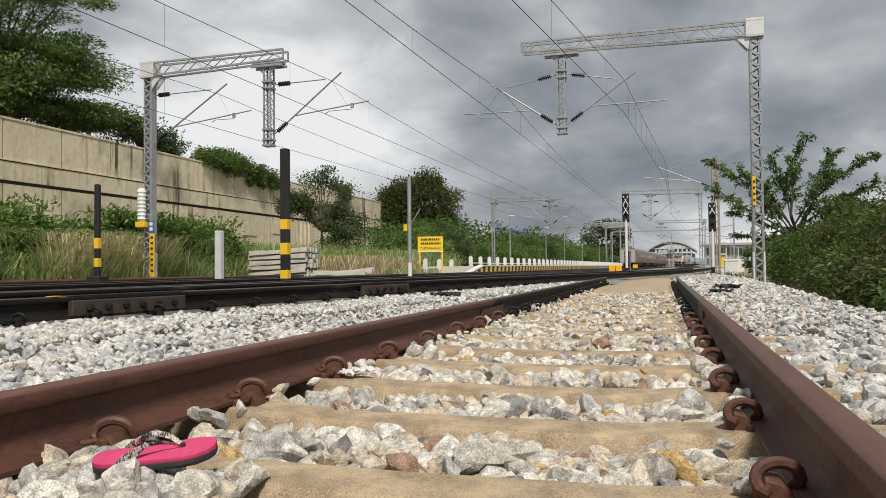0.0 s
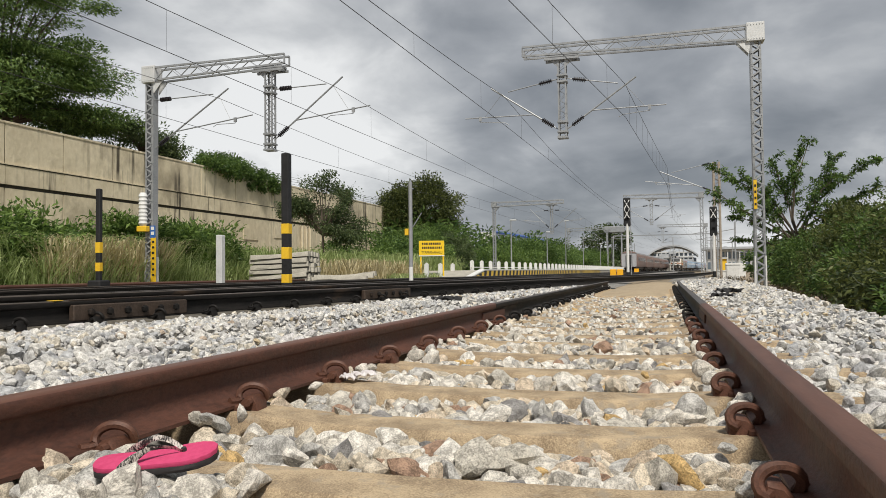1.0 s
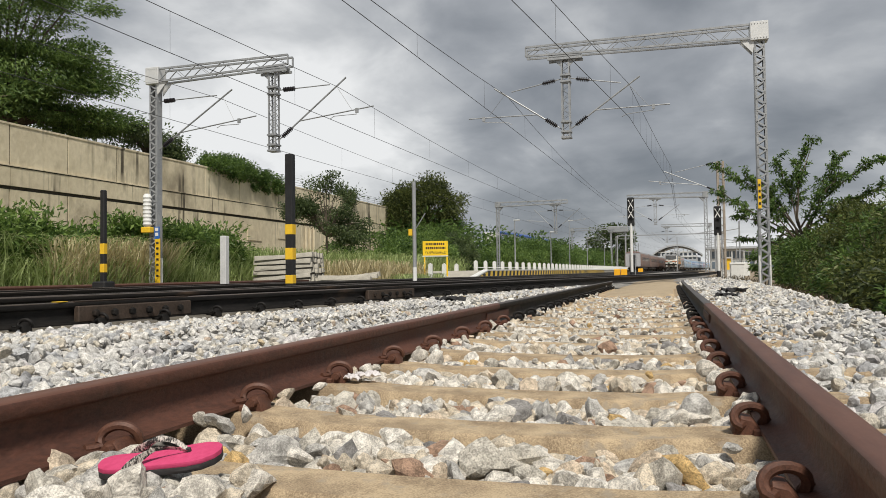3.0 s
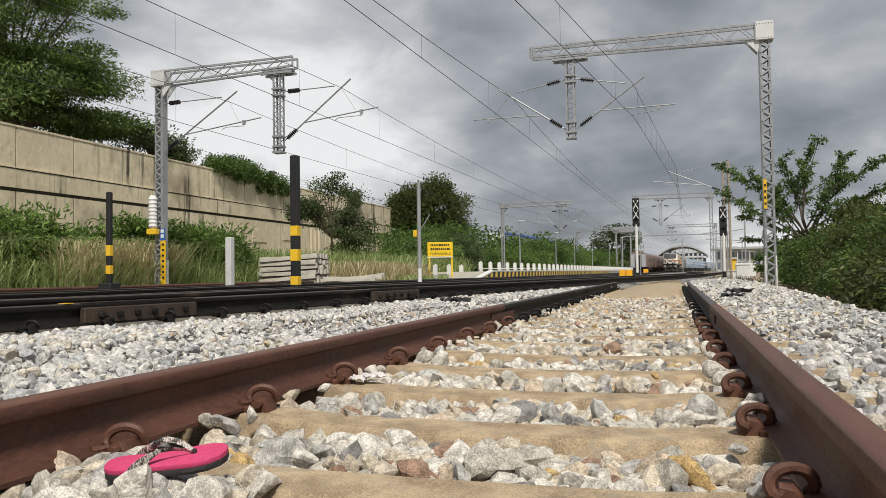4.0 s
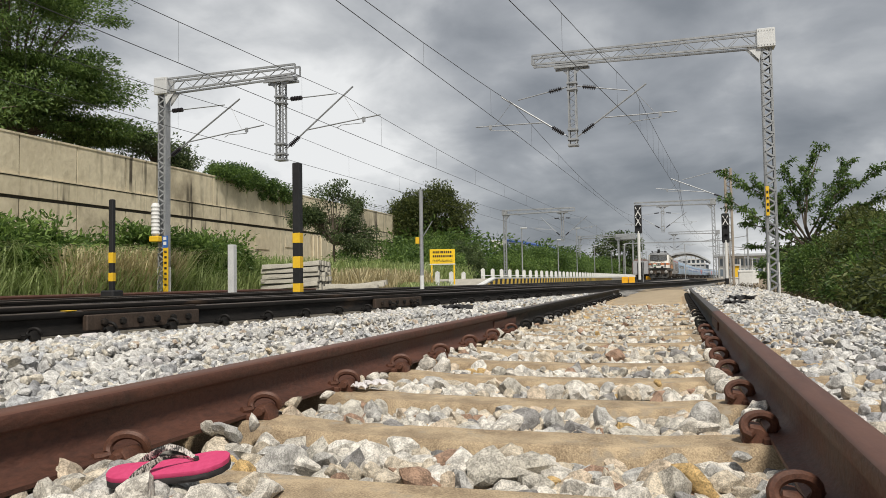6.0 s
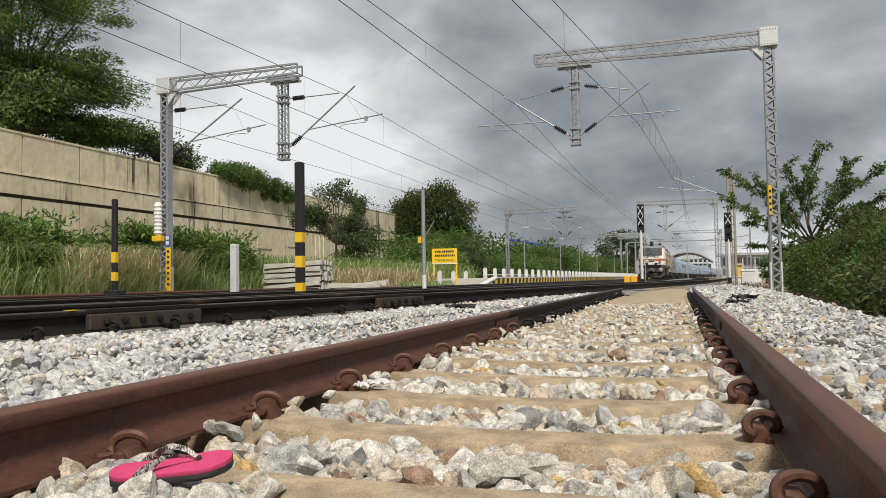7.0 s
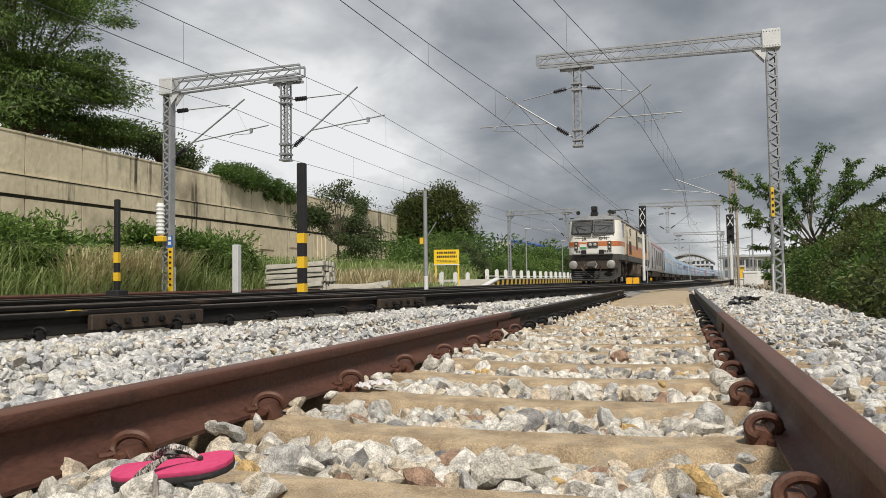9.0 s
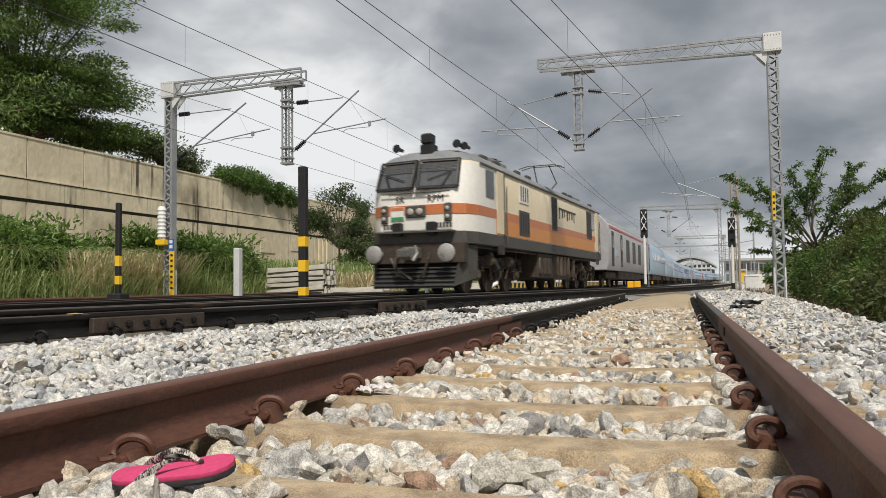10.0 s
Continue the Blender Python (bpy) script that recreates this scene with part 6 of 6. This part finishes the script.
for k in range(7):      # second, taller rank
    y = 78 + 24 * k
    tree("tree", "taller green tree behind the row", (plat_x(y) - 15 + rng.uniform(-2, 2), y, -0.3), [((0, 0, 3.6), (5.5, 5.5, 2.6))], M["leaf_bush"], 0.25, 46, 70, (0.7, 0.3), (1.2, 0.8), 6, group="row of trees behind the platform")
tree("tree", "dark tree beside the station", (-13.0, 190, -0.3), [((0, 0, 6.5), (5.5, 5, 5.5))], M["leaf_dark"], 0.3, 60, 80, (0.8, 0.35), (1.2, 0.8), 8)

# shrubs on the grassy bank under the wall
for x, y, r, h, mt in ((-20.6, 15.6, 1.1, 2.3, "leaf_dusty"), (-20.4, 18.2, 1.5, 2.9, "leaf_bright"), (-21.3, 20.6, 1.5, 3.0, "leaf_bright"), (-21.8, 23.4, 1.4, 2.7, "leaf_bright"), (-20.6, 25.6, 1.4, 3.1, "leaf_bright"), (-20.2, 27.8, 1.7, 3.2, "leaf_bright"), (-20.4, 30.4, 1.6, 3.0, "leaf_bright"), (-22.4, 33.0, 1.5, 2.5, "leaf_dusty"),
                       (-23.5, 20.0, 1.6, 2.2, "leaf_dusty"), (-22.5, 36, 1.5, 1.9, "leaf_bright"), (-24, 40, 1.8, 2.0, "leaf_bright"), (-21, 54, 1.8, 2.6, "leaf_bright"), (-19, 60, 2.0, 3.6, "leaf_bright"), (-21, 66, 2.4, 4.6, "leaf_bright"), (-22.5, 72, 3.0, 5.6, "leaf_bright"), (-19.5, 70, 2.4, 4.4, "leaf_dark")):
    tree("shrub", "leafy green shrub in the tall grass under the wall", (x, y, -0.3), [((0, 0, h * 0.55), (r, r, h * 0.47))], M[mt], 0.06, 46, 110, (0.30, 0.10), (0.36, 0.22), 8, "shrub", "shrubs under the wall")


def blades(n, place, h, w, name, mat, label, bend=0.35):
    """Grass: bent tapering blades, uncountable."""
    p = place(n)
    n = len(p)
    L = h * vr.uniform(0.55, 1.2, n)
    a = vr.uniform(0, 2 * np.pi, n)
    d = np.c_[np.cos(a), np.sin(a), np.zeros(n)]
    s = np.c_[-np.sin(a), np.cos(a), np.zeros(n)] * (w * vr.uniform(0.6, 1.3, n))[:, None] / 2
    lean = (bend * vr.uniform(0.2, 1.6, n) * L)[:, None]
    up = np.array([0, 0, 1.0])
    m1 = p + d * lean * 0.25 + up * (0.55 * L)[:, None]
    m2 = p + d * lean * 0.7 + up * (0.9 * L)[:, None]
    tip = p + d * lean * 1.35 + up * (0.92 * L)[:, None]
    v = np.stack([p - s, p + s, m1 - s, m1 + s, m2 - s * 0.7, m2 + s * 0.7, tip], 1).reshape(-1, 3)
    f = (np.arange(n) * 7)[:, None, None] + np.array([[0, 1, 3], [0, 3, 2], [2, 3, 5], [2, 5, 4], [4, 5, 6]])[None]
    return tagged(new(name, mesh_leaves(v, f.reshape(-1, 3), name, mat)), label, "grass", kind="stuff")


def bank(x0, x1, y0, y1, z=-0.35, patch=-9.0):
    def place(n):
        x, y = vr.uniform(x0, x1, n), vr.uniform(y0, y1, n)
        keep = np.array([noise.noise((a * 0.35, b * 0.35, 2.0)) for a, b in zip(x, y)])
        x += keep * 0.8
        tufts = keep > patch        # tufts with bare stretches between
        x, y = x[tufts], y[tufts]
        return np.c_[x, y, np.full(len(x), z)]
    return place


blades(17000, bank(-26, -18.4, 13, 40), 2.1, 0.045, "tall_grass", M["grass"], "tall green reed grass along the foot of the wall", 0.5)
blades(10000, bank(-24, -16.8, 40, 64), 2.1, 0.05, "tall_grass", M["grass"], "tall green reed grass beyond the sleeper pile", 0.5)
blades(12000, bank(-20.6, -18.0, 10, 30, patch=0.10), 2.05, 0.04, "dry_grass", M["straw"], "dry straw-coloured grass at the edge of the bank", 0.45)
blades(9000, bank(-19.6, -17.8, 10, 40), 1.35, 0.04, "short_grass", M["grass"], "green grass at the edge of the bank", 0.6)
blades(3800, bank(-18.6, -14.5, 34, 46, patch=-0.05), 1.5, 0.045, "dry_grass", M["straw"], "dry straw-coloured grass around the name board", 0.5)
blades(2500, bank(-17.5, -12.8, 38, 52, -0.2), 0.6, 0.05, "short_grass", M["grass"], "short grass in front of the platform ramp", 0.5)
blades(5000, bank(3.3, 5.6, 6, 30, -0.62), 0.5, 0.022, "dry_grass", M["brush"], "brown dry brush at the foot of the ballast", 0.7)
blades(300, bank(2.8, 4.6, 28, 52, -0.3), 0.42, 0.025, "dry_grass", M["brush"], "brown dry weeds beside the far mast", 0.7)

# thicket on the open side
for x, y, rx, ry, h, mt in ((7.2, 12.0, 2.0, 2.6, 2.2, "leaf_dusty"), (6.9, 16.0, 2.0, 2.6, 3.0, "leaf_dusty"), (8.4, 20.0, 2.4, 2.8, 3.6, "leaf_dusty"), (6.6, 20.8, 1.5, 2.4, 2.6, "leaf_bush"), (6.5, 25.0, 1.6, 2.4, 2.6, "leaf_dusty"), (8.5, 26.5, 2.4, 2.8, 3.4, "leaf_bush"),
                            (6.4, 30.0, 1.7, 2.4, 2.4, "leaf_bush"), (8.0, 34.0, 2.6, 3.0, 3.2, "leaf_dusty"), (8.0, 40.0, 1.8, 3.0, 1.8, "leaf_bush"), (9.4, 48.0, 2.6, 4.0, 2.2, "leaf_bush"), (10, 58, 3.5, 5, 3.2, "leaf_bush"), (13, 72, 4, 6, 4, "leaf_bush"), (6.2, 9.3, 1.1, 1.6, 1.3, "leaf_dusty"), (10.5, 15, 2.5, 3, 3.2, "leaf_dusty"), (3.9, 7.6, 0.5, 1.0, 0.7, "leaf_dusty"), (4.15, 9.8, 0.65, 1.3, 0.95, "leaf_bush"), (4.5, 12.6, 0.75, 1.5, 1.15, "leaf_dusty"), (4.8, 15.6, 0.8, 1.6, 1.3, "leaf_dusty"), (5.1, 19.2, 0.8, 1.8, 1.3, "leaf_bush"), (5.3, 23.0, 0.7, 1.8, 1.2, "leaf_dusty")):
    near = y < 32
    tree("shrub", "dense dusty green shrub below the ballast shoulder" if mt == "leaf_dusty" else "dense fresh green shrub below the ballast shoulder", (x, y, -0.6), [((0, 0, h * 0.52), (rx, ry, h * 0.52))], M[mt], 0.05, 100 if near else 60, 130, (0.13, 0.05) if near else (0.3, 0.12), (0.32, 0.2), 34, "shrub", "thicket of shrubs")


def star_tree(label, base, tips, mat):
    """A tree of long wandering branches with drooping side twigs that carry the leaves."""
    root = thing("tree", label, "tree", m=pose(*base))
    g = Geo()
    g.tube([(0, 0, -0.5), (0.1, 0, 1.2), (0, 0, 2.2)], 0.13, 8, 0.09)
    r = random.Random(31)
    V, F, k = [], [], 0
    for tx, ty, tz, z0 in tips:
        a, b = Vector((0, 0, z0)), Vector((tx, ty, tz))
        L = (b - a).length
        mid = a.lerp(b, 0.5) + Vector((r.uniform(-0.2, 0.2), r.uniform(-0.2, 0.2), r.uniform(0.02, 0.16))) * L
        b = b - Vector((0, 0, 0.06 * L))

        def along(f):
            return a.lerp(mid, f).lerp(mid.lerp(b, f), f)
        g.tube([along(f / 6) + Vector((r.uniform(-0.05, 0.05), r.uniform(-0.05, 0.05), r.uniform(-0.05, 0.05))) * L * 0.4 for f in range(7)], 0.045, 5, 0.01)
        for i in range(int(3.4 * L)):
            f = 0.34 + 0.66 * (i + r.random()) / int(3.4 * L)
            p = along(min(f, 1.0))
            d = Vector((r.uniform(-1, 1), r.uniform(-1, 1), r.uniform(-0.35, 0.45))) + (b - a).normalized() * 0.7
            q = p + d.normalized() * r.uniform(0.25, 0.75) * (1.2 - 0.5 * f)
            g.tube([p, p.lerp(q, 0.6) + Vector((0, 0, 0.05)), q], 0.012, 4, 0.005)
            m = int(26 + 50 * (q - p).length)
            w = vr.uniform(0.1, 1.1, (m, 1))
            c = np.array(p)[None] * (1 - w) + np.array(q)[None] * w + vr.normal(size=(m, 3)).clip(-1.5, 1.5) * np.array([0.07, 0.07, 0.05])
            v, fc = leaves(c, np.repeat((np.array(d) * 0.6)[None], m, 0) - np.array([0, 0, 0.35]), 0.17, 0.07)
            V.append(v)
            F.append(fc + k)
            k += len(v)
    part("trunk", g, M["bark"], root, smooth=True)
    part("crown", mesh_leaves(np.concatenate(V), np.concatenate(F), "crown", mat), None, root)


tips = [(0.6, 0, 6.5, 2.2), (1.7, 0.6, 5.9, 2.4), (3.2, -0.4, 5.5, 2.3), (3.7, 0.5, 4.5, 2.2), (-0.9, 0.3, 5.8, 2.2), (-2.2, -0.3, 5.0, 2.0), (-3.5, 0.3, 5.6, 2.3), (-3.4, -0.5, 4.4, 2.0), (-2.6, 0.4, 3.3, 1.6), (-2.3, 0.2, 2.2, 1.2), (0.2, 1.2, 5.2, 2.2), (1.4, -1.0, 5.0, 2.0),
        (2.4, 1.2, 4.0, 2.0), (-1.2, 1.4, 4.2, 1.8), (0.5, -1.4, 3.8, 1.6), (1.8, -1.3, 3.2, 1.6), (-1.4, -0.8, 3.6, 1.6)]
star_tree("open-branched green tree behind the lattice mast", (6.1, 34.9, -0.3), tips, M["leaf_bush"])
solo("stake", Geo().tube([(0, 0, -0.3), (0.02, 0, 0.8), (-0.03, 0, 1.45)], 0.035, 6, 0.025), M["bark"], "weathered wooden stake among the shrubs", "stake", m=pose(4.75, 16.4, -0.4))

# bare twigs in the thicket
for k in range(9):
    g = Geo()
    x, y = 5.2 + rng.uniform(-0.3, 0.6), 11.5 + 0.9 * k
    for j in range(4):
        p = Vector((0, 0, 0))
        pts = [p]
        for q in range(4):
            p = p + Vector((rng.uniform(-0.35, 0.25), rng.uniform(-0.3, 0.3), rng.uniform(0.15, 0.45)))
            pts.append(p)
        g.tube(pts, 0.012, 4, 0.004)
    solo("bare_twig", g, M["twig"] if "twig" in M else M["bark"], "bare grey twigs sticking out of the shrubs", "twig", "bare twigs", m=pose(x, y, 0.1))

# far woods that close the view
def far_woods():
    V, F, k = [], [], 0
    for i in range(330):
        a = -1.25 + 2.5 * i / 330
        if -0.06 < a < 0.17:      # the lines run out here
            continue
        r = vr.uniform(330, 520)
        c = np.array([r * math.sin(a), r * math.cos(a), 0])
        h = vr.uniform(5, 10)
        m = 110
        off = vr.normal(size=(m, 3)) * np.array([5, 5, h * 0.3]) + np.array([0, 0, h * 0.55])
        v, f = leaves(c + off, off * 0.1, 2.4, 1.3)
        V.append(v)
        F.append(f + k)
        k += len(v)
    tagged(new("far_woods", mesh_leaves(np.concatenate(V), np.concatenate(F), "far_woods", M["leaf_dark"])), "belt of distant green trees on the horizon", "woods", kind="stuff")


far_woods()

# ---- station buildings in the distance ----
M["roof_white"] = material("pale_metal_roof", (0.36, 0.38, 0.41), (0.55, 0.57, 0.59), 0.4, 0.45, metal=0.2, bump=0.02)
M["facade"] = material("pale_station_facade", (0.46, 0.46, 0.44), (0.62, 0.62, 0.6), 0.5, 0.7, bump=0.05)
M["window"] = material("blue_grey_glazing", (0.09, 0.12, 0.15), (0.17, 0.21, 0.25), 0.5, 0.12, bump=0)
M["blue_roof"] = material("blue_sheet_roof", (0.03, 0.07, 0.24), (0.05, 0.11, 0.34), 0.5, 0.4, bump=0.05)


def station_hall():
    root = thing("station_hall", "station hall under a curved pale roof", "station", m=pose(6.0, 520, -0.3, 0, 0, -2) @ Matrix.Scale(1.22, 4))
    n = 18
    arc = [(-13.5 + 27 * i / n, 14.6 - 5.6 * ((-1 + 2 * i / n) ** 2)) for i in range(n + 1)]
    outline = arc + [(x, z - 0.9) for x, z in arc[::-1]]
    part("roof", Geo().prism(outline, 1, 0, 45), M["roof_white"], root, smooth=True)
    part("wall", Geo().box(-11.5, 3, 0, 11.5, 44, 7.5), M["facade"], root)
    for z in (3.6, 7.6, 10.0):
        part("floor_slab", Geo().box(-12 + z * 0.2, 1.0, z, 12 - z * 0.2, 3.4, z + 0.6), M["facade"], root)
    for i in range(10):
        x = -10.6 + 2.35 * i
        part("column", Geo().box(x - 0.2, 1.2, 0, x + 0.2, 1.7, 13.0 - 0.04 * x * x), M["facade"], root)
        part("window", Geo().box(x + 0.4, 2.9, 4.4, x + 1.9, 3.02, 7.2), M["window"], root)
        part("window", Geo().box(x + 0.4, 2.9, 8.4, x + 1.9, 3.02, 10.0), M["window"], root)
    for i, (x, w, z, h) in enumerate(((-7, 5, 7.0, 2.4), (4, 7, 4.2, 2.2), (-2, 4, 9.4, 1.5))):
        part("kiosk", Geo().box(x, -1.5, z, x + w, 1.0, z + h, c=0.05), M["roof_white"], root)


def office_block():
    root = thing("station_building", "long flat-roofed station building with glazed front", "building", m=pose(30.5, 330, -0.3, 0, 0, -4) @ Matrix.Scale(1.2, 4))
    part("wall", Geo().box(-11, 1, 0, 12, 14, 7.6), M["facade"], root)
    part("roof", Geo().box(-12.5, -1.5, 7.6, 13.5, 15, 8.5, c=0.1), M["roof_white"], root)
    for fl in (0.8, 4.4):
        for i in range(11):
            x = -10.4 + 2.05 * i
            part("window", Geo().box(x, 0.9, fl, x + 1.6, 1.02, fl + 2.4), M["window"], root)
    for i in range(7):
        x = -11.5 + 3.9 * i
        part("column", Geo().box(x - 0.2, -0.8, 0, x + 0.2, -0.4, 7.6), M["facade"], root)


def viaduct():
    root = thing("footbridge", "roofed footbridge with a blue sheet roof beyond the trees", "footbridge", m=pose(-35.5, 198, 0, 0, 0, 17))
    part("deck", Geo().rings([[(x, 0, z - 0.5), (x, 3, z - 0.5), (x, 3, z), (x, 0, z)] for x, z in ((-8, 9.0), (0, 7.6), (7, 6.0))]), M["facade"], root)
    part("roof", Geo().rings([[(x, -0.4, z + 2.0), (x, 3.4, z + 2.0), (x, 3.4, z + 2.35), (x, 1.5, z + 2.8), (x, -0.4, z + 2.35)] for x, z in ((-8, 9.0), (0, 7.6), (7, 6.0))]), M["blue_roof"], root, "blue sheet roof")
    for i in range(9):
        x = -7.6 + 1.75 * i
        z = 9.0 - 0.2 * (x + 8)
        part("post", Geo().box(x - 0.08, 0.05, z, x + 0.08, 0.2, z + 2.0), M["blue_roof"], root)
    for x, z in ((-7, 8.6), (0, 7.4), (6, 6)):
        part("pier", Geo().box(x - 0.4, 1, -0.5, x + 0.4, 2, z - 0.4), M["facade"], root)
    part("landing", Geo().box(-12, 0, 8.4, -8, 3, 11.3, c=0.05), M["facade"], root)


def water_tower():
    root = thing("signal_cabin_tower", "grey steel platform tower near the line", "tower", m=pose(-10.3, 174, 0))
    part("tank", Geo().box(-2.2, -1.5, 9.2, 2.2, 1.5, 10.6, c=0.1), M["galv"], root)
    for x in (-1.6, 1.6):
        for yy in (-1, 1):
            part("leg", Geo().box(x - 0.12, yy - 0.12, -0.3, x + 0.12, yy + 0.12, 9.2), M["galv"], root)


station_hall()
office_block()
viaduct()
water_tower()
# masts, signals and a tank post crowding towards the station
for x, y, h in ((8.8, 95, 6.5), (7.4, 118, 7.5), (10.5, 150, 8), (2.5, 170, 8), (-7.0, 205, 8), (12, 200, 8), (18, 210, 9), (9.5, 82, 4.8), (-10, 230, 8)):
    t = thing("lattice_pole", "slim grey lattice pole beside the far tracks", "pole", "far poles", m=pose(x, y, -0.3))
    part("pole", Geo().bar((0, 0, 0), (0, 0, h), 0.18), M["galv"], t)
    part("bracket", Geo().bar((-2.6, 0, h - 1.3), (0, 0, h - 0.9), 0.09).bar((-2.2, 0, h - 2.1), (0, 0, h - 2.4), 0.09), M["galv"], t)
for i in range(1):      # cross span far down the line
    y = 165 + 35 * i
    t = thing("head_span", "steel beam spanning the far tracks", "gantry", "far gantries", m=pose(0, y, -0.3))
    part("beam", Geo().box(-10, -0.1, 8.2, 12 + 4 * i, 0.1, 8.4), M["galv"], t)
    for x in (-10, 12 + 4 * i):
        part("leg", Geo().box(x - 0.12, -0.12, 0, x + 0.12, 0.12, 8.2), M["galv"], t)
t = thing("relay_hut", "small yellow and blue relay hut", "hut", m=pose(8.35, 108, -0.4))
part("wall", Geo().box(-0.4, 0, 0, 0.4, 2, 2.3), M["yellow"], t)
part("roof", Geo().box(-0.5, -0.2, 2.3, 0.5, 2.2, 2.5), M["facade"], t)
solo("boundary_wall", Geo().box(-1.1, 0, 0, 1.1, 0.2, 1.6, c=0.03), M["white"], "whitewashed boundary wall beside the far track", "wall", m=pose(8.5, 92, -0.4))


# ---- what moves ----
def front_at(t):
    """Where the locomotive's front stands along the main line."""
    return 19.4 + 25.0 * (10.0 - t)


def motions():
    steps = [i * 0.25 for i in range(41)]
    for v, back, L in TRAIN:
        walk(v, [(t, place_on(main_x, front_at(t) + back, L, MAIN_UP + RAIL_TOP)) for t in steps])
    for ws, y in loco_wheels:
        rows = []
        for i in range(301):
            t = i / 30
            rows.append((t, pose(0, y, 0.546) @ Matrix.Rotation((front_at(0) - front_at(t)) / 0.546 % (2 * math.pi), 4, "X")))
        walk(ws, rows)


motions()
